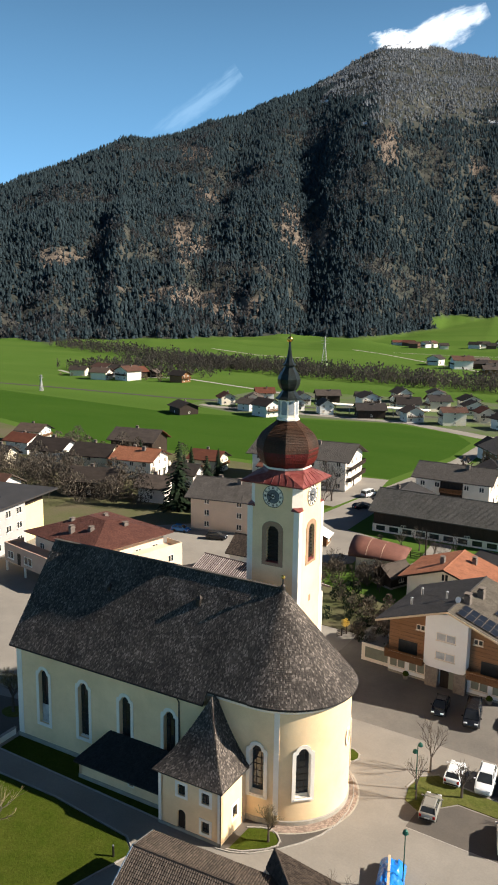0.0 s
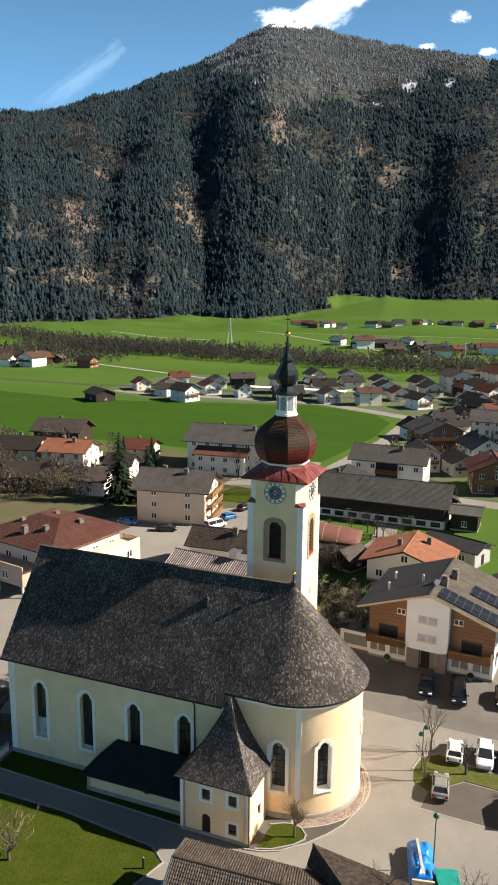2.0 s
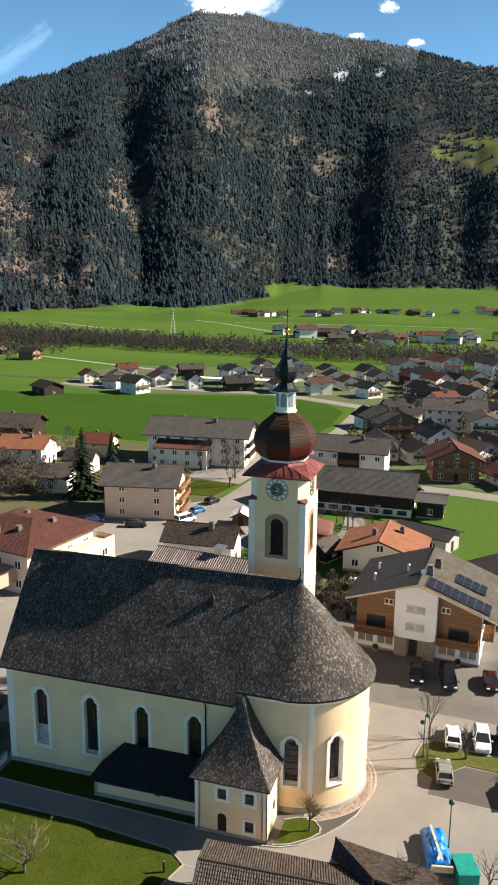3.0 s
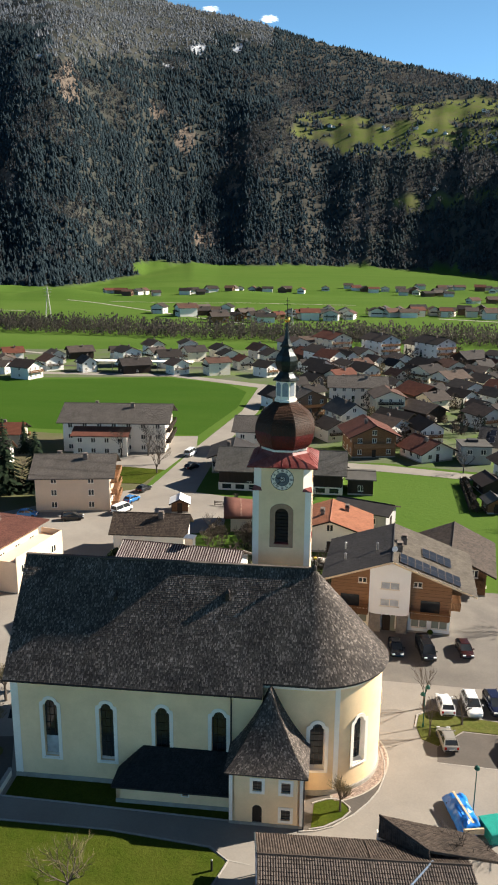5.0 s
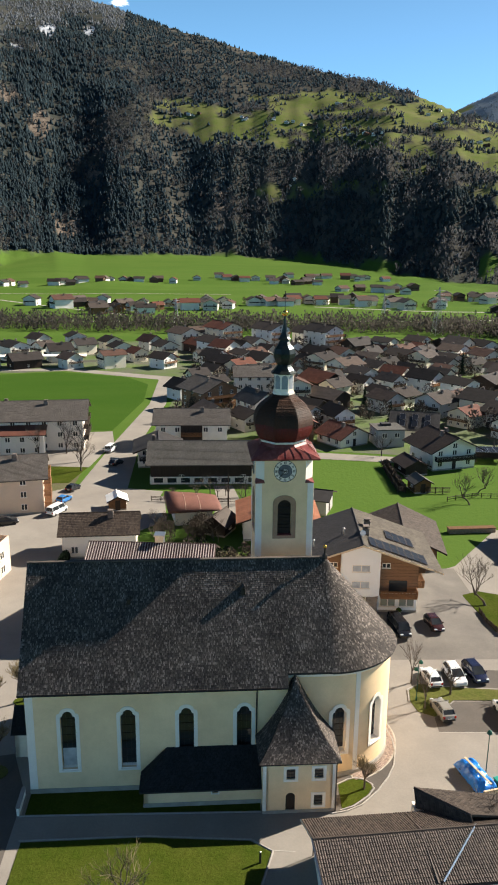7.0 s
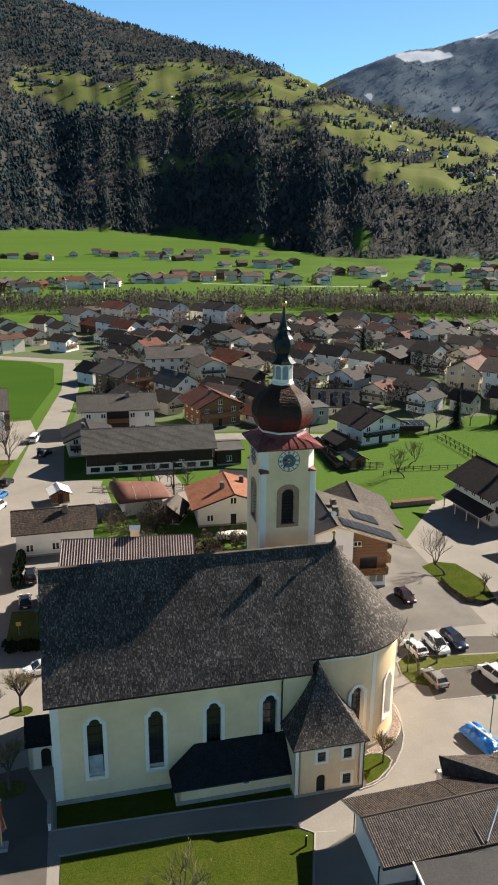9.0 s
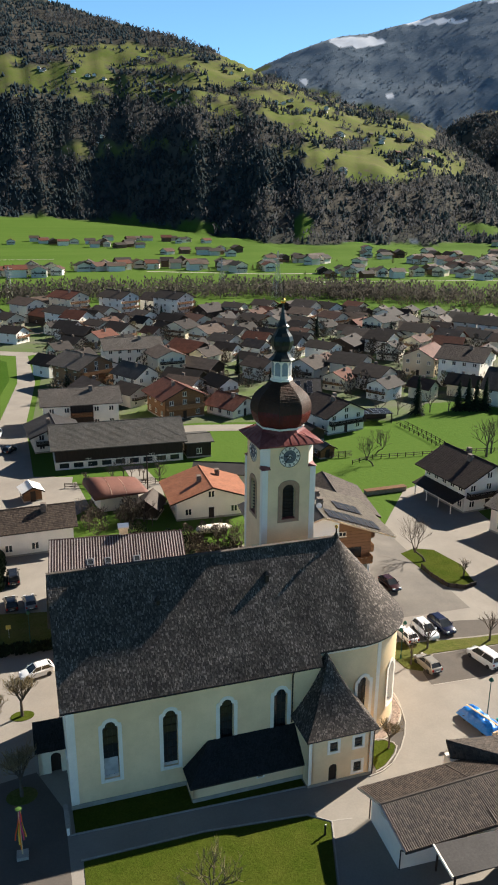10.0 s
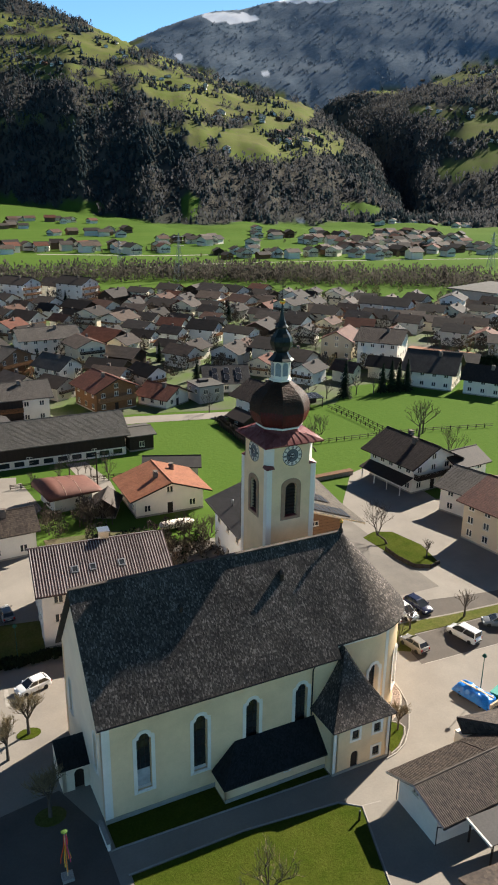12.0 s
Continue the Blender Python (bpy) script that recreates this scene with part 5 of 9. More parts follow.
tagged(part("railway", bm, mat("dark_railway_ballast", (0.075, 0.066, 0.058), (0.05, 0.045, 0.04), 0.6, 4, 0.95)), "dark ballast bed of the valley railway", "railway", kind="structure")
sheet("clay_court", [(84, 219), (97, 229), (112, 209), (99, 199)], 0.05, mat("orange_clay", (0.30, 0.155, 0.098), (0.25, 0.13, 0.085), 0.2, 3, 0.95), "orange clay tennis courts beside the town", "court")
# churchyard lawns and kerbs
CHM = pose(CH_X, CH_Y, 0, 0, 0, CH_TURN)
loc = lambda u, v: (CHM @ Vector((u, v, 0))).to_2d()[:]
sheet("lawn", [(-62.8, 48.1), (-52, 48.5), (-42.2, 47.9), (-40.4, 46.6), (-43.0, 38), (-45, 22), (-62.5, 22)], 0.09, M["lawn"], "sunlit mown lawn in front of the church", "lawn", 0.09)
sheet("lawn", [loc(0.0, -0.1), loc(0.0, -2.9), loc(22.2, -3.6), loc(22.2, -2.5), loc(11, -2.5), loc(11, -0.1)], 0.08, M["lawn"], "shaded grass strip along the church wall", "lawn", 0.08)
sheet("lawn", [(-33.2, 55.1), (-32.2, 55.7), (-31.4, 55.95), (-30.6, 55.7), (-30.0, 55.1), (-29.9, 54.6), (-30.5, 53.7), (-31.3, 53.0), (-32.2, 52.3), (-33.3, 51.8)], 0.10, M["lawn"], "small rounded grass bed beside the apse", "lawn", 0.10)
sheet("lawn", circle_pts(-68.0, 70.0, 1.3, 0.9, 16), 0.10, M["lawn"], "small round grass bed round a tree", "lawn", 0.1)
sheet("lawn", circle_pts(-68.0, 57.5, 1.5, 1.2, 16), 0.10, M["lawn_dull"], "small round grass bed round a tree", "lawn", 0.1)
sheet("lawn", [(-22.6, 69.3), (-22.2, 71.6), (-20.6, 72.9), (-18.2, 72.2), (-10, 71.3), (2, 70.6), (14, 70.3), (14, 68.5), (2, 69.0), (-10, 69.2), (-17.5, 69.4), (-20.5, 66.2), (-22.2, 67.2)], 0.10, M["lawn_dull"], "worn grass strip between the parking bays", "lawn", 0.1)
sheet("lawn", [(-8.2, 97.0), (-5.2, 98.3), (-2.2, 97.0), (-0.6, 91.0), (-1.8, 84.6), (-4.2, 83.9), (-6.8, 85.8), (-7.4, 91.5)], 0.12, M["lawn"], "curved grass island with a low timber edge", "lawn", 0.12)
sheet("lawn", [(-71.2, 84.2), (-62, 83.2), (-60.5, 92), (-71.3, 93.6)], 0.10, M["lawn_dull"], "shaded grass beside the street", "lawn", 0.1)
sheet("lawn", [(-58, 117), (-46, 116), (-40, 112), (-36, 106), (-40, 101), (-48, 101), (-58, 105)], 0.10, M["garden"], "garden grass behind the houses", "lawn", 0.1)
sheet("yard", [(-68.5, 143.2), (-57.5, 144.4), (-55.9, 130), (-60.5, 124.5), (-67, 126)], 0.11, M["asphalt"], "paved yard behind the houses", "yard")
sheet("track", [(-47.8, 127.5), (-41.6, 128.0), (-41.0, 139), (-43.0, 151.8), (-47.2, 151.8), (-46.0, 139)], 0.06, M["asphalt"], "pale gravel track between the barns", "track")
sheet("lawn", [(-90, 153), (-79.5, 154), (-77.5, 166), (-88, 167)], 0.10, M["lawn"], "grass plot with bare trees beside the street", "lawn", 0.1)
sheet("yard", [(-92, 167.2), (-77.2, 166.2), (-74.6, 190), (-76.8, 202), (-93, 199)], 0.052, M["asphalt"], "paved yard in front of the guest house", "yard")
# shade of the church is put into this darker asphalt sheet
sheet("churchyard", [(-82, 26), (-63.4, 26), (-64.1, 54.6), (-66.6, 60.5), (-84, 57)], 0.05, M["asphalt_dark"], "asphalt before the west front, darkened to deepen the church's shade", "pavement")
sheet("parking", [(-20.6, 66.0), (-17.4, 69.2), (-10, 69.0), (2, 68.8), (14, 68.3), (12, 61.5), (-8.5, 63.2), (-20.8, 63.4)], 0.05, M["asphalt_dark"], "darker asphalt parking bays", "parking")
sheet("parking", [(-18.0, 72.5), (-10, 71.7), (2, 71.0), (6, 73.5), (-3, 74.6), (-10, 75.8), (-17, 76.6)], 0.05, M["asphalt_dark"], "darker asphalt parking bays", "parking")
for pts, w in (([(-20.8, 63.35), (-8.5, 63.1), (12, 61.4)], 0.12), ([(-41.0, 46.9), (-38.2, 46.6)], 0.12)):
    bm = bmesh.new()
    for (x0, y0), (x1, y1) in zip(pts, pts[1:]):
        d = Vector((x1 - x0, y1 - y0)).normalized()
        n = Vector((-d.y, d.x)) * w / 2
        bm.faces.new([bm.verts.new((x0 + n.x * s, y0 + n.y * s, 0.057)) for s in (1, -1)] + [bm.verts.new((x1 + n.x * s, y1 + n.y * s, 0.057)) for s in (-1, 1)])
    tagged(part("edge_line", bm, M["kerb"]), "pale line of setts across the asphalt", "road line", kind="structure")
# kerbs as rows of stones
kerb_stone = to_mesh("kerb_stone", bevelled(boxes((-0.45, -0.07, -0.1, 0.45, 0.07, 0.12)), 0.015), M["kerb"])


def kerb(pts, label):
    k = thing("kerb", label, "kerb", kind="structure")
    for (x0, y0), (x1, y1) in zip(pts, pts[1:]):
        d = math.hypot(x1 - x0, y1 - y0)
        n = max(1, math.ceil(d / 0.9))
        for i in range(n):
            t = (i + 0.5) / n
            s = part("kerb_stone", kerb_stone, None, k)
            s.matrix_basis = pose(x0 + (x1 - x0) * t, y0 + (y1 - y0) * t, 0.02, 0, 0, math.degrees(math.atan2(y1 - y0, x1 - x0)))
    return k


kerb([loc(-0.4, -0.2), loc(-0.4, -3.05), loc(10, -3.35), loc(22.2, -3.75)], "pale granite kerb beside the church path")
kerb([(-33.3, 55.2), (-32.2, 55.85), (-31.3, 56.1), (-30.5, 55.85), (-29.85, 55.2), (-29.75, 54.5), (-30.4, 53.55), (-32.1, 52.15), (-33.4, 51.65)], "pale granite kerb round a grass bed")
kerb([(-63.0, 48.3), (-52, 48.7), (-42.1, 48.1), (-40.2, 46.7), (-42.8, 38), (-44.8, 22)], "pale granite kerb round the lawn")
kerb([(-22.8, 69.3), (-22.4, 71.7), (-20.6, 73.1)], "kerb of a grass strip")
KERB_LINE = [(-34.3, 51.2), (-32.9, 51.5), (-31.3, 52.3), (-29.4, 54.2), (-28.0, 56.1), (-27.0, 58.0), (-26.4, 60.2), (-26.3, 62.4), (-26.7, 64.6), (-27.8, 67.2), (-29.6, 69.2), (-31.6, 69.6)]
kerb(KERB_LINE, "pale kerb sweeping round the apse")
sheet("cobbles", KERB_LINE + [loc(CHOIR_C + CHOIR_A * math.cos(radians(t)), AX + CHOIR_B * math.sin(radians(t))) for t in range(60, -91, -10)], 0.055, M["asphalt_dark"], "grey cobbled border round the apse", "paving")
sheet("lawn", circle_pts(-30.6, 71.2, 1.5, 1.3, 18), 0.1, M["lawn"], "small round grass bed beside the apse", "lawn", 0.1)
kerb(circle_pts(-30.6, 71.2, 1.62, 1.42, 10, 0, 359), "kerb round a small grass bed")
# paving round the apse, stone by stone
paving = thing("apse_paving", "reddish paving stones laid round the apse", "paving", CH_X, CH_Y, 0, CH_TURN, kind="structure")
part("paving_bed", poly(bmesh.new(), [(CHOIR_C + (CHOIR_A + 1.2) * math.cos(radians(t)), AX + (CHOIR_B + 1.2) * math.sin(radians(t))) for t in range(-72, 66, 6)] + [(CHOIR_C + CHOIR_A * math.cos(radians(t)), AX + CHOIR_B * math.sin(radians(t))) for t in range(60, -78, -6)], 0.07), M["plinth"], paving)
stone = to_mesh("paving_stone", bevelled(boxes((-0.125, -0.09, -0.03, 0.125, 0.09, 0.03)), 0.012), M["pavers"])
for ring_i, d in enumerate((0.12, 0.32, 0.52, 0.72, 0.92)):
    n = int(math.pi * 0.72 * (CHOIR_A + d) / 0.27)
    for i in range(n):
        t = -70 + 133 * (i + 0.5 * (ring_i % 2)) / n
        s = part("paving_stone", stone, None, paving)
        s.matrix_basis = pose(CHOIR_C + (CHOIR_A + d) * math.cos(radians(t)), AX + (CHOIR_B + d) * math.sin(radians(t)), 0.085, 0, 0, t + 90)

# the forecourt of the chalet rises a little
def rise_at(x, y):
    t = min(max((y - 79.0) / 10.5, 0), 1) * min(max((x + 42) / 4, 0), 1) * min(max((-7.5 - x) / 7, 0), 1) * min(max((107 - y) / 4, 0), 1)
    return 0.8 * t


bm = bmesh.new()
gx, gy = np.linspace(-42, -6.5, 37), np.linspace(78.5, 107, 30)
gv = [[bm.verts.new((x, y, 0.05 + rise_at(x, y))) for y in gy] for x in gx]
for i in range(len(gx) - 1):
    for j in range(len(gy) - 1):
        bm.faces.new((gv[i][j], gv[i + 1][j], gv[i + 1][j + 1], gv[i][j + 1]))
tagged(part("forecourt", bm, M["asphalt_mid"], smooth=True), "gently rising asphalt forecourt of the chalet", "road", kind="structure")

# ---- houses ----
BROWNS = [(1.0, 0.92, 0.86), (0.75, 0.68, 0.64), (1.9, 1.6, 1.4), (0.6, 0.58, 0.58), (1.5, 1.42, 1.36), (0.85, 0.85, 0.88), (2.6, 1.1, 0.75), (2.0, 1.25, 1.0), (0.5, 0.45, 0.42), (2.2, 2.05, 1.9)]
M["roof_mixed"] = mat("weathered_roof_tiles", (0.050, 0.041, 0.036), (0.030, 0.025, 0.022), 0.5, 4, 0.8, rand=1, tints=BROWNS, stretch=(1, 1, 3), fine_amount=0.3)
M["wall_mixed"] = mat("painted_house_plaster", (0.80, 0.77, 0.71), (0.72, 0.69, 0.63), 0.3, 6, 0.9, rand=1, tints=[(1, 1, 1), (1, 0.97, 0.9), (0.95, 0.88, 0.72), (1, 1, 1), (0.85, 0.82, 0.8), (1.0, 0.93, 0.8)], fine_amount=0.08, bump=0.1)
M["roof_grey"] = mat("grey_brown_tiles", (0.115, 0.10, 0.088), (0.085, 0.074, 0.065), 0.4, 5, 0.75, island=0.14, fine_amount=0.25)
M["roof_dark"] = mat("dark_anthracite_tiles", (0.055, 0.05, 0.048), (0.04, 0.036, 0.034), 0.4, 5, 0.6, island=0.14, fine_amount=0.25)
M["roof_brown"] = mat("dark_brown_pantiles", (0.083, 0.062, 0.048), (0.058, 0.044, 0.035), 0.5, 5, 0.65, island=0.35, fine_amount=0.3)
M["roof_umber"] = mat("umber_brown_tiles", (0.048, 0.034, 0.028), (0.034, 0.025, 0.021), 0.5, 5, 0.7, island=0.2, fine_amount=0.3)
M["roof_moss"] = mat("mossy_tan_tiles", (0.125, 0.105, 0.082), (0.085, 0.072, 0.058), 0.5, 5, 0.8, island=0.16, fine_amount=0.3)
M["roof_red"] = mat("red_brown_tiles", (0.145, 0.058, 0.04), (0.105, 0.043, 0.03), 0.4, 5, 0.7, island=0.14, fine_amount=0.25)
M["roof_orange"] = mat("faded_orange_tiles", (0.33, 0.135, 0.075), (0.25, 0.10, 0.056), 0.5, 5, 0.7, island=0.14, fine_amount=0.25)
M["roof_rib"] = mat("dark_maroon_tiles", (0.085, 0.052, 0.050), (0.060, 0.038, 0.037), 0.5, 6, 0.6)
M["rib"] = mat("pale_tile_ribs", (0.40, 0.34, 0.32), (0.30, 0.25, 0.235), 0.5, 6, 0.5, island=0.25)
M["roof_barn"] = mat("grey_old_barn_roof", (0.105, 0.098, 0.088), (0.075, 0.07, 0.062), 0.25, 5, 0.85, island=0.14, fine_amount=0.3)
M["roof_rust"] = mat("brown_red_sheet_roof", (0.175, 0.078, 0.056), (0.13, 0.056, 0.042), 0.5, 5, 0.6, fine_amount=0.2)
M["cream"] = mat("cream_house_plaster", (0.72, 0.58, 0.40), (0.66, 0.52, 0.35), 0.3, 6, 0.9, fine_amount=0.06, bump=0.1)
M["pale"] = mat("pale_peach_plaster", (0.74, 0.57, 0.42), (0.66, 0.51, 0.375), 0.3, 6, 0.9, fine_amount=0.06, bump=0.1)
M["pale_yellow"] = mat("pale_yellow_plaster", (0.80, 0.66, 0.34), (0.73, 0.60, 0.30), 0.3, 6, 0.9, fine_amount=0.06, bump=0.1)
M["yellow_bright"] = mat("bright_yellow_plaster", (0.72, 0.50, 0.10), (0.66, 0.45, 0.09), 0.4, 6, 0.9, fine_amount=0.06)
M["salmon"] = mat("salmon_beige_plaster", (0.50, 0.35, 0.26), (0.44, 0.30, 0.225), 0.4, 6, 0.9, fine_amount=0.08)
M["grey_wall"] = mat("grey_plaster", (0.42, 0.40, 0.38), (0.36, 0.34, 0.33), 0.4, 6, 0.9, fine_amount=0.08)
M["rubble"] = mat("rubble_stone_facing", (0.30, 0.25, 0.20), (0.2, 0.17, 0.14), 2.5, 7, 0.9, fine_amount=0.4, bump=0.8)
M["chimney"] = mat("sooty_chimney_plaster", (0.19, 0.155, 0.13), (0.13, 0.105, 0.09), 1, 7, 0.9)
M["solar"] = mat("dark_blue_solar_cells", (0.008, 0.011, 0.018), (0.012, 0.016, 0.025), 1.5, 6, 0.4, spec=0.12, bump=0, fine_amount=0.15)
M["blind"] = mat("olive_grey_window_blinds", (0.25, 0.26, 0.20), (0.20, 0.21, 0.17), 1.2, 6, 0.5, bump=0, fine_amount=0.1)
M["roof_redbrown"] = mat("dark_red_brown_tiles", (0.120, 0.050, 0.037), (0.088, 0.038, 0.029), 0.5, 5, 0.7, island=0.2, fine_amount=0.3)
M["alu"] = mat("dull_aluminium", (0.55, 0.55, 0.55), (0.45, 0.45, 0.46), 2, 8, 0.35, 0.9, 0.05)
MESHES = {}


def window_mesh(w, h, shutter=False, pane="glass"):
    key = ("w", w, h, shutter, pane)
    if key not in MESHES:
        bm = bmesh.new()
        o = rect(0, 0, h, w / 2)
        hl = [rect(-w / 4, 0.08, h - 0.08, w / 4 - 0.07), rect(w / 4, 0.08, h - 0.08, w / 4 - 0.07)]
        plate(bm, o, hl, 0.07, pose(0, -0.05, 0))
        box(bm, -w / 2 - 0.08, -0.16, -0.07, w / 2 + 0.08, 0.0, -0.01)
        box(bm, -w / 2 + 0.02, -0.012, 0.02, w / 2 - 0.02, 0.0, h - 0.02, 1)
        if shutter:
            for s in (-1, 1):
                x = s * (w / 2 + w / 4 + 0.03)
                box(bm, x - w / 4, -0.06, -0.02, x + w / 4, -0.015, h + 0.02, 2)
        MESHES[key] = to_mesh("window", bm, [M["white"], M[pane], M["dark_wood"]])
    return MESHES[key]


def balcony_mesh(w, depth, rail):
    key = ("b", w, depth, rail)
    if key not in MESHES:
        bm = bmesh.new()
        box(bm, -w / 2, -depth, -0.16, w / 2, 0, 0)
        for z in (0.12, 0.98):
            box(bm, -w / 2, -depth - 0.03, z - 0.05, w / 2, -depth + 0.03, z + 0.05)
            for s in (-1, 1):
                box(bm, s * w / 2 - 0.03, -depth, z - 0.05, s * w / 2 + 0.03, 0, z + 0.05)
        n = max(4, int(w / 0.2))
        for i in range(n):
            x = -w / 2 + w * (i + 0.5) / n
            box(bm, x - 0.075, -depth - 0.055, 0.04, x + 0.075, -depth - 0.032, 1.02)
        for s in (-1, 1):
            for i in range(max(2, int(depth / 0.2))):
                y = -depth + 0.1 + 0.2 * i
                box(bm, s * (w / 2 + 0.045) - 0.012, y - 0.075, 0.04, s * (w / 2 + 0.045) + 0.012, y + 0.075, 1.02)
        MESHES[key] = to_mesh("balcony", bm, M[rail])
    return MESHES[key]


def chimney_mesh(w, d, h):
    key = ("c", w, d, h)
    if key not in MESHES:
        MESHES[key] = to_mesh("chimney", boxes((-w / 2, -d / 2, -1.2, w / 2, d / 2, h), (-w / 2 - 0.08, -d / 2 - 0.08, h - 0.25, w / 2 + 0.08, d / 2 + 0.08, h - 0.12), (-w / 2 + 0.08, -d / 2 + 0.08, h, -w / 2 + 0.16, d / 2 - 0.08, h + 0.25), (w / 2 - 0.16, -d / 2 + 0.08, h, w / 2 - 0.08, d / 2 - 0.08, h + 0.25), (-w / 2 - 0.05, -d / 2 - 0.05, h + 0.25, w / 2 + 0.05, d / 2 + 0.05, h + 0.31)), M["chimney"])
    return MESHES[key]


def house(label, x, y, rz, w, d, eave, rise, wall="wall_mixed", roof="roof_mixed", over=0.9, floors=2, front=3, side=3, balconies=1, rail="wood", chimneys=1, tiles=None, ribs=0.0, gable_wood="", shutters=False, name="house", group="", front_over=None, z=0.0, category="house"):
    """Gabled house, centred, gable front towards -y, ridge along y."""
    h = thing(name, label, category, x, y, z, rz, group)
    fo = over if front_over is None else front_over
    sl = rise / (w / 2)
    bm = bmesh.new()
    prof = [(-w / 2, 0), (w / 2, 0), (w / 2, eave), (0, eave + rise), (-w / 2, eave)]
    loft(bm, [[(px, -d / 2, pz) for px, pz in prof], [(px, d / 2, pz) for px, pz in prof]], True, True, True)
    bmesh.ops.recalc_face_normals(bm, faces=bm.faces[:])
    part("wall", bm, M[wall], h)
    part("plinth", boxes((-w / 2 - 0.03, -d / 2 - 0.03, 0, w / 2 + 0.03, d / 2 + 0.03, 0.35)), M["plinth"], h)
    drop = sl * over
    for s in (-1, 1):
        bm = bmesh.new()
        top = [(0, -d / 2 - fo, eave + rise + 0.24), (s * (w / 2 + over), -d / 2 - fo, eave - drop + 0.24), (s * (w / 2 + over), d / 2 + over, eave - drop + 0.24), (0, d / 2 + over, eave + rise + 0.24)]
        loft(bm, [[(a, b, c) for a, b, c in top], [(a, b, c - 0.22) for a, b, c in top]], True, True, True)
        bmesh.ops.recalc_face_normals(bm, faces=bm.faces[:])
        slope = part("roof_slope", bm, M[roof], h)
        if tiles:
            a, b = Vector(top[1]), Vector(top[2])
            c, e = Vector(top[0]), Vector(top[3])
            r = slope_rows(b, a, e, c, tiles, tiles * 0.8, RNG) if s < 0 else slope_rows(a, b, c, e, tiles, tiles * 0.8, RNG)
            shingles("tile_field", r, slope, M[roof], RNG)
        if ribs:
            bm = bmesh.new()
            n = int((d + fo + over) / ribs)
            for i in range(n):
                yy = -d / 2 - fo + (i + 0.5) * (d + fo + over) / n
                tube(bm, [(s * 0.1, yy, eave + rise + 0.25), (s * (w / 2 + over), yy, eave - drop + 0.25)], 0.07, 5)
            part("roof_rib", bm, M["rib"], slope)["kind"] = "stuff"
        part("verge_board", beam((0, -d / 2 - fo - 0.02, eave + rise + 0.1), (s * (w / 2 + over), -d / 2 - fo - 0.02, eave - drop + 0.1), 0.05, 0.26), M["wood" if gable_wood else "dark_wood"], h)
    part("ridge_cap", tube(bmesh.new(), [(0, -d / 2 - fo, eave + rise + 0.25), (0, d / 2 + over, eave + rise + 0.25)], 0.13, 6), M[roof], h)
    fh = eave / floors
    ww, wh = (1.15, 1.25)
    wm = window_mesh(ww, wh, shutters)
    for f in range(floors):
        zz = f * fh + 0.95
        for sgn, ang in ((1, 0), (-1, 180)):
            for i in range(front):
                px = (-w / 2 + w * (i + 0.5) / front)
                if f == 0 and i == front // 2 and sgn > 0:
                    continue
                part("window", wm, None, h).matrix_basis = pose(0, 0, zz, 0, 0, ang) @ pose(px, -d / 2, 0)
        for ang in (90, -90):
            for i in range(side):
                py = -d / 2 + d * (i + 0.5) / side
                part("window", wm, None, h).matrix_basis = pose(0, 0, zz, 0, 0, ang) @ pose(py, -w / 2, 0)
    if gable_wood:
        g0 = eave - fh * (1 if floors > 1 else 0) + 0.1
        part("gable_cladding", plate(bmesh.new(), [(-w / 2 + 0.02, g0), (w / 2 - 0.02, g0), (w / 2 - 0.02, eave - 0.05), (0, eave + rise - 0.08), (-w / 2 + 0.02, eave - 0.05)], [], 0.05, pose(0, -d / 2 - 0.035, 0)), M[gable_wood], h)
        for i in range(front):
            part("window", wm, None, h).matrix_basis = pose(-w / 2 + w * (i + 0.5) / front, -d / 2 - 0.05, (floors - 1) * fh + 0.95)
    if rise > 1.6:
        part("window", wm, None, h).matrix_basis = pose(0, -d / 2 - (0.05 if gable_wood else 0), eave + 0.05)
    for k in range(balconies):
        bz = (floors - 1 - k) * fh
        if bz > 0.5:
            part("balcony", balcony_mesh(round(w * 0.92, 2), 1.25, rail), None, h).matrix_basis = pose(0, -d / 2 - 0.04, bz)
    part("door", plate(bmesh.new(), rect(0, 0.1, 2.15, 0.5), [], 0.08, pose(0, -d / 2 - 0.05, 0)), M["dark_wood"], h)
    for k in range(chimneys):
        cx, cy = (0.12 + 0.1 * k) * w * (1 if k % 2 else -1), (-0.15 + 0.4 * k) * d
        part("chimney", chimney_mesh(0.7, 0.9, 1.0), None, h).matrix_basis = pose(cx, cy, eave + rise - sl * abs(cx) + 0.2)
    return h


def beam(a, b, w, hgt):
    """A board from a to b, w thick along y, hgt high."""
    bm = bmesh.new()
    loft(bm, [[(p[0], p[1] - w / 2, p[2] - hgt / 2), (p[0], p[1] + w / 2, p[2] - hgt / 2), (p[0], p[1] + w / 2, p[2] + hgt / 2), (p[0], p[1] - w / 2, p[2] + hgt / 2)] for p in (a, b)], True, True, True)
    bmesh.ops.recalc_face_normals(bm, faces=bm.faces[:])
    return bm


# maroon ribbed roof behind the church
rr = house("white house with a maroon ribbed tile roof behind the church", -54.8, 91.0, 86, 12.6, 16.4, 8.2, 2.9, "white", "roof_rib", 0.8, 3, 3, 4, 0, chimneys=0, ribs=0.36)
bm = boxes((-0.7, -0.6, 10.2, 0.7, 0.6, 12.4), (-0.85, -0.75, 12.3, 0.85, 0.75, 12.5))
part("chimney", bm, M["alu"], rr, "broad sheet-metal chimney").matrix_basis = pose(0.6, -1.0, 0)
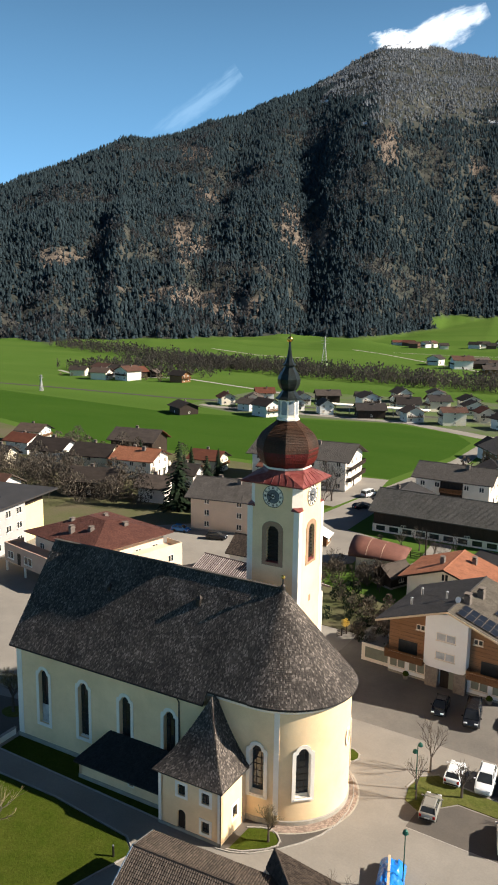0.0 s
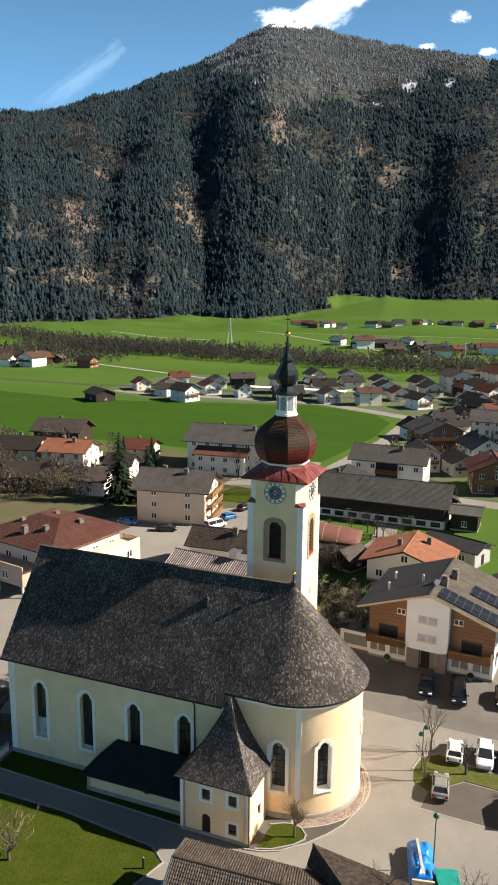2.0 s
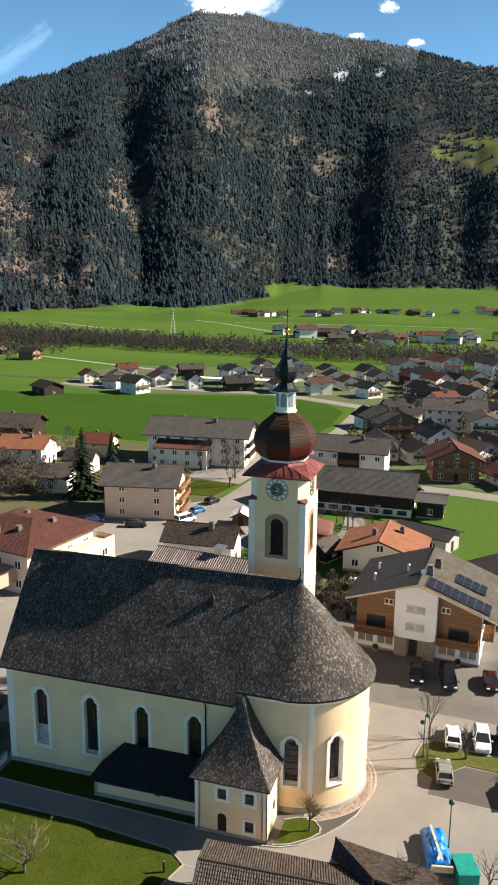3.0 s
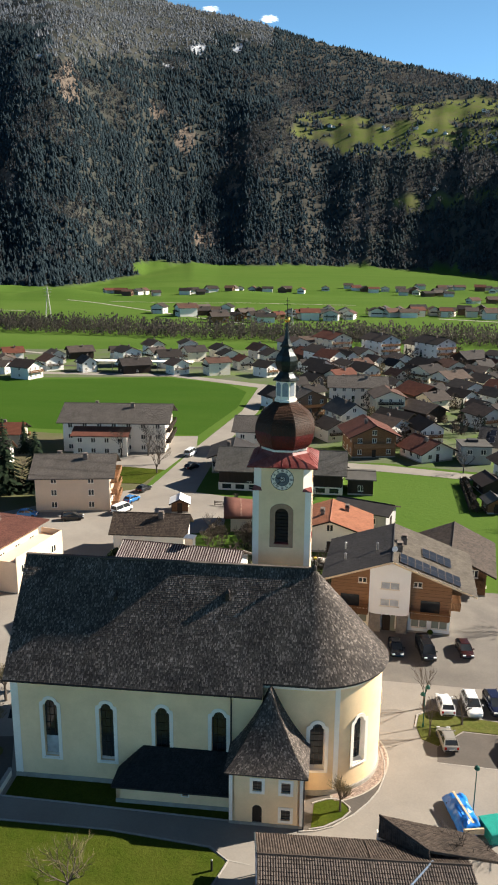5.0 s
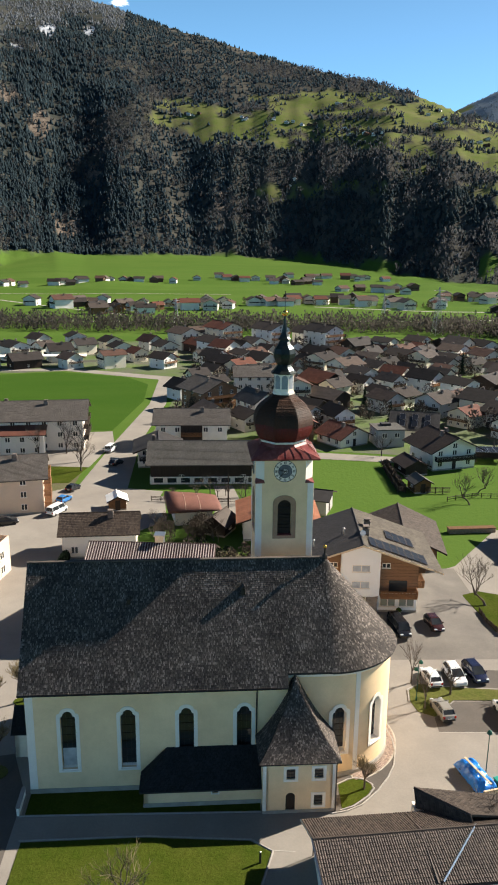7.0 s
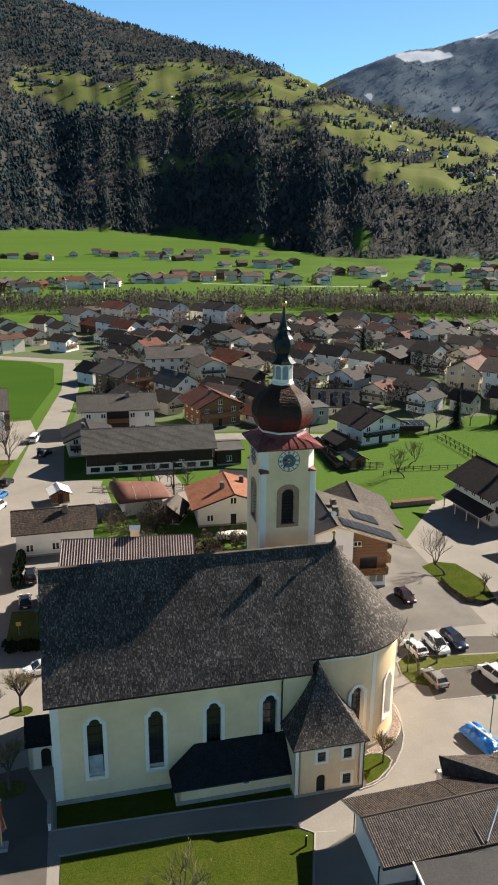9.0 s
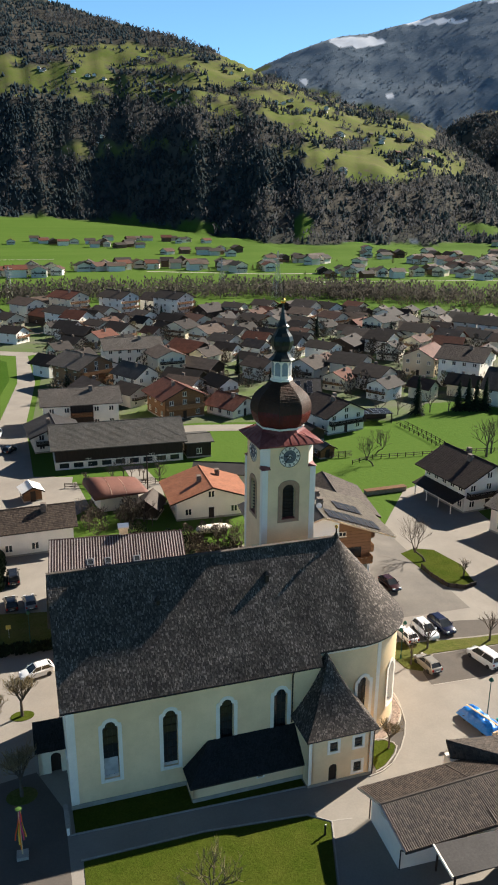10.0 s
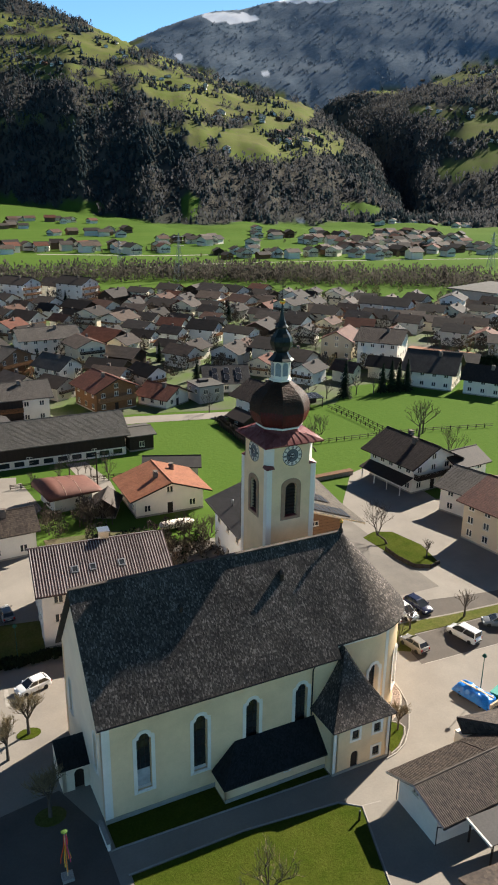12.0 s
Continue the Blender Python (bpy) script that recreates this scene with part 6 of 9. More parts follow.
for px in (3.6, 1.3, -2.5):
    skylight = part("roof_window", boxes((-0.4, -0.32, 0, 0.4, 0.32, 0.1)), M["glass"], rr)
    skylight.matrix_basis = pose(-4.0, px, 8.2 + 2.9 - 4.0 * 2.9 / 6.3 + 0.30, 0, -24.7, 0)
    part("window_frame", boxes((-0.52, -0.44, -0.02, -0.4, 0.44, 0.13), (0.4, -0.44, -0.02, 0.52, 0.44, 0.13), (-0.4, -0.44, -0.02, 0.4, -0.32, 0.13), (-0.4, 0.32, -0.02, 0.4, 0.44, 0.13)), M["alu"], skylight)
house("low white house with a brown tile roof", -66.2, 115.4, 94, 6.6, 12.4, 4.6, 2.2, "white", "roof_brown", 0.7, 1, 2, 3, 0, chimneys=1, tiles=0.34)
# the large chalet with solar panels
cw, cd, ce, cr = 16.4, 12.2, 7.9, 2.9
chalet = house("large white and orange-timber chalet with solar panels", -24.9, 96.6, -3, cw, cd, ce, cr, "bright_white", "roof_dark", 1.3, 2, 0, 3, 0, chimneys=0, tiles=0.34, front_over=1.9, category="chalet", z=0.8)
front = -cd / 2
fall = cr / (cw / 2)
# white bay with a curved lower edge over the recessed entrance
bay = [(-2.9, 3.3), (-2.6, 3.05), (-2.0, 2.95), (1.7, 2.95), (2.3, 3.05), (2.6, 3.3), (2.6, 9.75), (0.0, 10.4), (-2.9, 9.65)]
part("front_bay", plate(bmesh.new(), bay, [], 1.2, pose(0, front - 1.25, 0)), M["bright_white"], chalet, "projecting white bay")
for zz in (4.25, 6.75):
    part("window", window_mesh(2.5, 1.05, False, "grey_glass"), None, chalet).matrix_basis = pose(-0.1, front - 1.25, zz)
for x0, x1 in ((-2.8, -1.15), (0.95, 2.5)):
    part("stone_facing", bevelled(boxes((x0, front - 0.75, 0, x1, front, 2.95)), 0.05), M["rubble"], chalet)
part("entrance_door", boxes((-1.0, front - 0.12, 0.05, 0.1, front - 0.04, 2.4)), M["dark_wood"], chalet, "dark glazed entrance door")
part("door_side_panel", boxes((0.15, front - 0.12, 0.05, 0.75, front - 0.05, 2.5)), M["blind"], chalet)
chalet_brown = [c for c in chalet.children if c.name.startswith("roof_slope")][1]
for ob in (chalet_brown, *chalet_brown.children):
    ob.data.materials.clear()
    ob.data.materials.append(M["roof_moss"])
for ob in (chalet_brown, *chalet_brown.children):
    for v in ob.data.vertices:
        reach = v.co.x * 0.19 * (v.co.x > 0)
        v.co.x, v.co.z = v.co.x + reach, v.co.z - reach * fall
for ob in [c for c in chalet.children if c.name.startswith("verge_board")]:
    ob.data.materials.clear()
    ob.data.materials.append(M["cream"])
    for v in ob.data.vertices:
        reach = v.co.x * 0.19 * (v.co.x > 1)
        v.co.x, v.co.z = v.co.x + reach, v.co.z - reach * fall
for s_, x0, x1 in ((-1, -8.2, -2.9), (1, 2.6, 8.2)):
    top = [(x1, ce + cr - abs(x1) * fall - 0.05), (x0, ce + cr - abs(x0) * fall - 0.05)]
    part("cladding", plate(bmesh.new(), [(x0, 3.05), (x1, 3.05)] + top, [], 0.06, pose(0, front - 0.06, 0)), M["wood_orange"], chalet, "orange larch cladding")
    cx = (x0 + x1) / 2
    for k in range(9):
        zb = 3.6 + 0.5 * k
        if zb < min(t_[1] for t_ in top):
            part("board_joint", boxes((x0, front - 0.068, zb, x1, front - 0.058, zb + 0.025)), M["dark_wood"], chalet)
    part("balcony", balcony_mesh(5.2, 1.5, "wood"), None, chalet).matrix_basis = pose(cx, front - 0.06, 2.95)
    part("balcony_door", boxes((cx - 1.3, front - 0.10, 3.05, cx + 1.3, front - 0.05, 5.0)), M["glass"], chalet, "dark glazed balcony door")
    part("window", window_mesh(1.15, 0.75), None, chalet).matrix_basis = pose(x1 - 1.0 if s_ < 0 else x0 + 1.0, front - 0.08, 6.9)
    for px in (-1.35, 1.35):
        part("window", window_mesh(2.2, 1.4, False, "blind"), None, chalet).matrix_basis = pose(cx + px, front - 0.03, 0.95)
    planter = part("planter", lathe(bmesh.new(), [(0.25, 0.02), (0.42, 0.5), (0.38, 0.55)], 10, cx + 0.2, front - 0.8), M["rubble"], chalet)
    part("planter_shrub", lathe(bmesh.new(), [(0.3, 0.5), (0.45, 0.75), (0.3, 1.0), (0.06, 1.15)], 9, cx + 0.2, front - 0.8), M["lawn"], planter)
slope_a = math.degrees(math.atan2(cr, cw / 2))
for n, x0, yy in ((8, 1.5, -6.55), (8, 1.5, -4.95), (4, 4.6, -1.2), (4, 4.6, 0.4)):
    for i in range(n):
        xx = x0 + i * 1.03
        panel = part("solar_panel", boxes((-0.5, -0.79, 0, 0.5, 0.79, 0.05)), M["solar"], chalet)
        panel.matrix_basis = pose(xx, yy, ce + cr - xx * fall + 0.42, 0, slope_a, 0)
        part("panel_frame", plate(bmesh.new(), rect(0, -0.80, 0.80, 0.512), [rect(0, -0.775, 0.775, 0.487)], 0.03, pose(0, 0, 0.06, -90, 0, 0)), M["chimney"], panel)
for px, py, hh in ((0.9, -3.0, 1.1), (1.5, 0.6, 1.1)):
    part("chimney", chimney_mesh(0.8, 0.9, hh), None, chalet).matrix_basis = pose(px, py, ce + cr - px * fall + 0.2)
for px, py in ((-6.6, -3.0), (-6.9, 1.5), (-2.2, -2.0)):
    part("vent_pipe", lathe(bmesh.new(), [(0.16, -0.3), (0.16, 0.9), (0.22, 0.92), (0.05, 1.05)], 8, px, py), M["alu"], chalet).location.z = ce + cr - abs(px) * fall + 0.3
part("satellite_dish", lathe(bmesh.new(), [(0.05, 0.0), (0.3, 0.08), (0.42, 0.2)], 12), M["bright_white"], chalet).matrix_basis = pose(0.3, -4.6, ce + cr + 0.7, 60, 0, -20)
part("side_wall", plate(bmesh.new(), [(-12.6, 0), (-8.2, 0), (-8.2, 2.5), (-12.6, 2.5)], [rect(-10.4, 0.5, 2.1, 1.7)], 0.25, pose(0, -5.2, 0)), M["white"], chalet)
part("side_gate", boxes((-12.1, -5.1, 0.45, -8.7, -5.04, 2.15)), M["blind"], chalet)
for k in (0, 1):
    part("balcony", balcony_mesh(8.0, 1.4, "wood"), None, chalet).matrix_basis = pose(cw / 2 + 0.03, 0, 3.0 + 2.4 * k, 0, 0, 90)
house("brown-roofed timber house behind the chalet", -14.6, 112.2, -8, 11.0, 12.5, 4.4, 2.5, "wood", "roof_brown", 1.4, 2, 3, 3, 1, chimneys=0, tiles=0.34)
# orange roofed house
house("white house with a faded orange tile roof", -34.9, 124.6, 0, 12.8, 10.0, 4.0, 2.2, "white", "roof_orange", 1.3, 1, 3, 3, 0, chimneys=2, tiles=0.34)
# small barns
rb = thing("barn", "small white barn with an arched brown-red sheet roof", "barn", -51.2, 131.5, 0, 100)
part("wall", boxes((-3.7, -3.6, 0, 3.7, 3.6, 3.0)), M["white"], rb)
bm = bmesh.new()
sections = [(-5.4, 0.22), (-4.6, 0.48), (-2.6, 0.78), (0.0, 1.0), (2.6, 1.2), (4.9, 1.34)]
vault = lambda y: 1.9 * np.interp(y, [a for a, _ in sections], [b for _, b in sections])
loft(bm, [[(-4.7 * math.cos(math.pi * k / 12), y, 2.85 + 1.9 * f * math.sin(math.pi * k / 12)) for k in range(13)] for y, f in sections], True, True, True)
bmesh.ops.recalc_face_normals(bm, faces=bm.faces[:])
part("roof", bm, M["roof_rust"], rb, "arched brown-red sheet roof", smooth=True)
for y in (-1.2, 1.6):
    part("seam", tube(bmesh.new(), [(-4.7 * math.cos(math.pi * j / 12), y, 2.87 + vault(y) * math.sin(math.pi * j / 12)) for j in range(1, 12)], 0.035, 4), M["salmon"], rb)
for ang in (0, -90):
    part("window", window_mesh(1.0, 0.9), None, rb).matrix_basis = pose(0, 0, 1.2, 0, 0, ang) @ pose(0.8, -3.6 if ang == 0 else -3.7, 0)
part("door", plate(bmesh.new(), rect(-1.6, 0.05, 2.1, 0.6), [], 0.08, pose(0, -3.66, 0)), M["dark_wood"], rb)
house("small dark timber shed", -45.6, 124.2, -24, 4.2, 5.0, 2.3, 1.4, "dark_wood", "roof_brown", 0.6, 1, 1, 1, 0, chimneys=0, name="shed", category="shed")
house("white house with a dark shallow roof beside the long barn", -61.0, 171.5, 6, 10.0, 10.5, 4.2, 1.9, "white", "roof_dark", 1.2, 2, 3, 3, 1, "dark_wood", chimneys=1, tiles=0.34)
# long barn with white base
barn = house("long dark timber barn with a grey roof and white base", -47.6, 159.0, 91, 11.5, 27.5, 5.0, 3.3, "dark_wood", "roof_barn", 1.0, 1, 1, 2, 0, chimneys=0, tiles=0.34, name="barn", category="barn")
for i in range(9):
    part("opening", boxes((-5.9, -13.0 + 3 * i, 0.4, -5.86, -11.0 + 3 * i, 1.45)), M["glass"], barn)
part("white_base", boxes((-5.85, -13.9, 0, 5.85, 13.9, 1.7)), M["white"], barn)
for i in range(9):
    part("window", window_mesh(1.9, 1.1), None, barn).matrix_basis = pose(5.85, -12 + 3 * i, 0.45, 0, 0, 90)
house("dark low shed with a flat grey roof", -29.8, 158.0, 91, 7.5, 5.5, 3.6, 0.7, "dark_wood", "roof_barn", 0.6, 1, 1, 1, 0, chimneys=0, name="shed", category="shed")
house("long low dark-roofed shed behind the orange roof", -28.6, 137.0, 70, 6.0, 10.5, 3.2, 1.0, "grey_wall", "roof_dark", 0.7, 1, 1, 2, 0, chimneys=0, name="shed", category="shed")
ap = house("white apartment house with brown balcony bays", -53.6, 189.5, 91, 10.5, 18.5, 6.6, 2.6, "white", "roof_grey", 1.0, 2, 3, 5, 0, chimneys=1, tiles=0.34)
part("balcony_bay", boxes((-5.6, -2.8, 0, -5.25, 2.8, 6.0)), M["dark_wood"], ap)
for k in (0, 1):
    part("balcony", balcony_mesh(5.4, 1.0, "wood"), None, ap).matrix_basis = pose(-5.6, 0, 0.4 + 3.0 * k, 0, 0, -90)
house("low grey annex with a dark roof", -50.0, 173.0, 91, 8.0, 18.0, 2.6, 1.0, "white", "roof_dark", 0.6, 1, 2, 3, 0, chimneys=0)
# cream apartment house with timber balconies
ap = house("cream apartment house with orange timber balconies", -89.0, 138.5, 14, 11.6, 15.0, 7.7, 2.8, "pale", "roof_grey", 1.1, 3, 3, 2, 0, chimneys=2, tiles=0.34)
ap.matrix_basis = pose(-89.0, 138.5, 0, 0, 0, 102)
for k in range(3):
    part("balcony", balcony_mesh(9.6, 1.4, "wood_orange"), None, ap).matrix_basis = pose(0, -7.52, 0.9 + 2.5 * k)
house("long white guest house with dark timber balconies", -95.5, 187.5, 97, 15.5, 27.0, 8.6, 3.0, "white", "roof_grey", 1.4, 3, 4, 7, 2, "dark_wood", chimneys=2, tiles=0.34)
house("white annex with a red-edged roof", -97.5, 179.5, 97, 8.0, 14.0, 5.5, 1.3, "white", "roof_red", 0.6, 2, 2, 4, 0, chimneys=0)
# red hip-roofed house, left of the church
red = thing("house", "pale house with a flat-pitched red-brown hip roof and terrace", "house", -93.5, 100.5, 0, -10)
part("wall", boxes((-8.5, -8.0, 0, 8.5, 8.0, 7.4)), M["pale"], red)
bm = bmesh.new()
loft(bm, [[(-9.9, -9.4, 7.3), (9.9, -9.4, 7.3), (9.9, 9.4, 7.3), (-9.9, 9.4, 7.3)], [(-9.9, -9.4, 7.5), (9.9, -9.4, 7.5), (9.9, 9.4, 7.5), (-9.9, 9.4, 7.5)], [(-2.5, -0.3, 10.1), (2.5, -0.3, 10.1), (2.5, 0.3, 10.1), (-2.5, 0.3, 10.1)]], True, True, True)
rr_roof = part("roof", bm, M["roof_redbrown"], red, "red-brown hip roof")
rows = []
for a, b, c, d in (((-9.9, -9.4), (9.9, -9.4), (-2.5, -0.3), (2.5, -0.3)), ((9.9, -9.4), (9.9, 9.4), (2.5, -0.3), (2.5, 0.3)), ((9.9, 9.4), (-9.9, 9.4), (2.5, 0.3), (-2.5, 0.3)), ((-9.9, 9.4), (-9.9, -9.4), (-2.5, 0.3), (-2.5, -0.3))):
    rows += slope_rows((*a, 7.5), (*b, 7.5), (*c, 10.1), (*d, 10.1), 0.34, 0.28, RNG)
shingles("tile_field", rows, rr_roof, M["roof_redbrown"], RNG)
for px, py in ((-4, -3), (3, -4), (5, 2), (-2, 3), (0, -6)):
    part("chimney", chimney_mesh(0.7, 0.9, 1.0), None, red).matrix_basis = pose(px, py, 8.6)
for f in range(2):
    for ang, half, dep in ((0, 8.5, 8.0), (90, 8.0, 8.5)):
        for i in range(4):
            part("window", window_mesh(1.3, 1.4), None, red).matrix_basis = pose(0, 0, 1.0 + 3.2 * f, 0, 0, ang) @ pose(-half + half * 2 * (i + 0.5) / 4, -dep, 0)
part("terrace", boxes((-12.5, -12.0, 2.0, 6.0, -8.0, 4.6), (-12.5, -12.0, 4.6, 6.0, -11.8, 5.4), (-12.5, -11.8, 4.6, -12.3, -8.0, 5.4)), M["salmon"], red, "salmon-beige terrace block")
part("terrace", boxes((8.5, -4, 0, 12.5, 9, 5.2), (8.5, 8.9, 5.2, 12.5, 9, 6.1), (12.4, -4, 5.2, 12.5, 9, 6.1)), M["pale"], red)
for i in range(3):
    for f in range(2):
        part("window", window_mesh(1.3, 1.3), None, red).matrix_basis = pose(12.5, -2.2 + 4.2 * i, 0.7 + 2.4 * f, 0, 0, 90)
for px in (-12.2, -6.2, -0.2, 5.7):
    part("terrace_post", boxes((px - 0.14, -11.9, 0, px + 0.14, -11.62, 2.0)), M["white"], red)
for px, w in ((-10.4, 1.9), (-4.8, 2.4), (1.8, 1.5)):
    part("window", window_mesh(w, 1.4), None, red).matrix_basis = pose(px, -12.0, 2.75)
part("door", plate(bmesh.new(), rect(-7.7, 2.1, 4.2, 0.5), [], 0.08, pose(0, -12.04, 0)), M["dark_wood"], red)
# grey and yellow modern block at the west
blk = thing("apartment_block", "grey and yellow modern apartment block with solar roof", "building", -122.0, 101.0, 0, 12)
part("wall", boxes((-9, -9, 0, 6, 1.5, 9.2)), M["grey_wall"], blk, "grey rendered wall")
part("wall", boxes((-9, 1.5, 0, 5, 9, 7.6)), M["pale_yellow"], blk, "pale yellow rendered wall")
part("eaves_boarding", boxes((-9, 1.5, 7.6, 4.9, 9, 9.2)), M["dark_wood"], blk, "dark timber boarding under the eaves")
part("yellow_bay", boxes((-6, -13, 0, 5, -9, 6.2)), M["yellow_bright"], blk)
part("roof", boxes((-9.8, -9.8, 9.2, 6.8, 12, 9.55)), M["roof_dark"], blk)
for i in range(3):
    for f in range(3):
        part("window", window_mesh(1.6, 1.4), None, blk).matrix_basis = pose(6.0, -7.4 + 3.4 * i, 1.0 + 3 * f, 0, 0, 90)
for i in range(5):
    part("solar_panel", boxes((-0.8, -2.5, 0, 0.8, 2.5, 0.06)), M["solar"], blk).matrix_basis = pose(-7 + 2.2 * i, -4, 9.75, 12, 0, 0)
# white chalet and neighbours at the east
house("white chalet with brown roof and dark balconies", 15.6, 116.7, 8, 11.0, 12.2, 6.2, 2.8, "white", "roof_umber", 1.5, 2, 3, 5, 1, "dark_wood", chimneys=2, tiles=0.34)
house("white house with a pale tiled roof", 18.6, 97.2, 18, 11.0, 13.0, 5.0, 2.2, "white", "roof_grey", 1.0, 2, 3, 3, 0, chimneys=1, tiles=0.34)
house("cream-yellow three-storey house with brown tiles", 15.5, 85.5, 10, 14.0, 13.0, 7.0, 2.6, "cream", "roof_redbrown", 1.0, 3, 4, 4, 0, chimneys=1, tiles=0.34)
east = [o for o in bpy.data.objects if o.name.startswith("house") and abs(o.location.x - 15.6) < 0.1][0]
part("canopy", beam((-8.3, 0, 2.35), (-5.45, 0, 3.45), 12.6, 0.14), M["roof_umber"], east, "dark sloping tiled canopy along the side wall")
for k in range(4):
    part("canopy_post", boxes((-8.05, -5.6 + 3.7 * k, 0, -7.9, -5.45 + 3.7 * k, 2.4)), M["white"], east)
house("low annex with a red-brown roof beside the chalet", 24.6, 113.0, -82, 7.5, 8.0, 4.6, 1.8, "white", "roof_umber", 0.8, 2, 2, 2, 0, chimneys=0)
# foreground house with brown pantiles
fg = thing("house", "low white house with dark brown pantile roof and cross gable", "house", 0, 0, 0)
part("wall", boxes((-36.6, 40.2, 0, -20.0, 46.0, 2.9)), M["white"], fg)
bm = bmesh.new()
plate(bm, [(40.2, 2.8), (46.0, 2.8), (46.0, 3.3), (43.2, 4.25), (40.2, 2.95)], [], 0.3, pose(-36.6, 0, 0, 0, 0, 90))
for v in bm.verts:
    v.co = Vector((-36.6 + (v.co.x + 36.6) * -1, v.co.y, v.co.z))
part("gable_wall", bm, M["white"], fg)
N0, R0, S0 = (-37.8, 46.6, 3.40), (-37.2, 43.25, 4.40), (-36.6, 39.3, 2.75)
N1, R1, S1 = (-21.0, 47.8, 3.45), (-20.0, 44.6, 4.55), (-19.0, 40.4, 2.9)
bm = bmesh.new()
for tri in ((N0, R0, R1, N1), (R0, S0, S1, R1)):
    bm.faces.new([bm.verts.new(p) for p in tri])
    bm.faces.new([bm.verts.new((p[0], p[1], p[2] - 0.18)) for p in tri[::-1]])
for a, b in ((N0, R0), (R0, S0), (S0, S1), (N1, N0)):
    bm.faces.new([bm.verts.new(a), bm.verts.new(b), bm.verts.new((b[0], b[1], b[2] - 0.18)), bm.verts.new((a[0], a[1], a[2] - 0.18))])
bmesh.ops.remove_doubles(bm, verts=bm.verts[:], dist=0.001)
bmesh.ops.recalc_face_normals(bm, faces=bm.faces[:])
fgr = part("roof", bm, M["roof_brown"], fg, "dark brown pantile roof")


def pantiles(low0, low1, up0, up1, parent, material, course=0.31, col=0.215):
    """Curved pantiles, course over course."""
    a, b, c, d = Vector(low0), Vector(low1), Vector(up1), Vector(up0)
    nrm = (b - a).cross(d - a).normalized()
    nr_, nc = int((d - a).length / course), int((b - a).length / col)
    V, F = [], []
    prof = ((0.0, 0.0), (0.25, 0.035), (0.5, 0.05), (0.75, 0.035), (1.0, 0.0))
    for k in range(nr_):
        l0, l1, u0, u1 = a.lerp(d, k / nr_), b.lerp(c, k / nr_), a.lerp(d, (k + 1) / nr_), b.lerp(c, (k + 1) / nr_)
        for i in range(nc):
            base = len(V)
            j = RNG.uniform(-0.012, 0.012)
            for t, z in prof:
                f = (i + t) / nc
                V.append(l0.lerp(l1, f) + nrm * (z + 0.05 + j))
                V.append(u0.lerp(u1, f) + nrm * (z + 0.012))
            for q in range(4):
                F.append((base + 2 * q, base + 2 * q + 2, base + 2 * q + 3, base + 2 * q + 1))
            V += [l0.lerp(l1, i / nc), l0.lerp(l1, (i + 1) / nc)]
            F.append((base + 10, base + 11, base + 8, base + 4, base))
    me = bpy.data.meshes.new("pantile_field")
    me.from_pydata(V, [], F)
    me.materials.append(material)
    ob = new("pantile_field", me)
    ob.parent = parent
    ob["kind"] = "stuff"
    return ob


pantiles(S0, S1, R0, R1, fgr, M["roof_brown"])
pantiles(N1, N0, R1, R0, fgr, M["roof_brown"])
part("ridge_tiles", tube(bmesh.new(), [R0, R1], 0.14, 7), M["roof_brown"], fg)
for a, b in ((N0, R0), (R0, S0)):
    part("verge_trim", tube(bmesh.new(), [(a[0] - 0.04, a[1], a[2] + 0.02), (b[0] - 0.04, b[1], b[2] + 0.02)], 0.09, 4), M["alu"], fg, "pale metal verge trim")
part("gutter", tube(bmesh.new(), [(N0[0], N0[1] + 0.05, N0[2] - 0.1), (N1[0], N1[1] + 0.05, N1[2] - 0.1)], 0.08, 6), M["gutter"], fg)
part("gutter", tube(bmesh.new(), [(S0[0], S0[1] - 0.05, S0[2] - 0.1), (S1[0], S1[1] - 0.05, S1[2] - 0.1)], 0.08, 6), M["gutter"], fg)
part("downpipe", tube(bmesh.new(), [(N0[0] + 0.6, N0[1] - 0.1, N0[2] - 0.15), (-36.7, 46.1, 2.7), (-36.7, 46.1, 0.1)], 0.06, 6), M["gutter"], fg)
part("downpipe", tube(bmesh.new(), [(S0[0] + 0.3, S0[1] + 0.1, S0[2] - 0.15), (-36.6, 40.1, 2.2), (-36.6, 40.1, 0.1)], 0.06, 6), M["gutter"], fg)
part("window", window_mesh(0.9, 0.8), None, fg).matrix_basis = pose(-36.62, 43.4, 3.0, 0, 0, -90)
# cross gable wing
part("wing_wall", boxes((-27.4, 45.5, 0, -20.6, 49.2, 3.0)), M["white"], fg)
bm = bmesh.new()
A_, K_, L_, J_ = (-27.2, 49.4, 4.3), (-23.3, 45.2, 4.9), (-27.3, 48.2, 3.3), (-23.2, 44.8, 4.45)
B_, C_ = (-19.2, 49.4, 3.4), (-17.0, 45.6, 4.2)
for tri in ((A_, L_, J_, K_), (A_, K_, C_, B_)):
    vs = [bm.verts.new(p) for p in tri]
    lo = [bm.verts.new((p[0], p[1], p[2] - 0.2)) for p in tri]
    bm.faces.new(vs)
    bm.faces.new(lo[::-1])
    for i in range(4):
        bm.faces.new((vs[i], lo[i], lo[(i + 1) % 4], vs[(i + 1) % 4]))
bmesh.ops.recalc_face_normals(bm, faces=bm.faces[:])
wing_roof = part("wing_roof", bm, M["roof_brown"], fg)
pantiles(L_, J_, A_, K_, wing_roof, M["roof_brown"])
pantiles(C_, B_, K_, A_, wing_roof, M["roof_brown"])
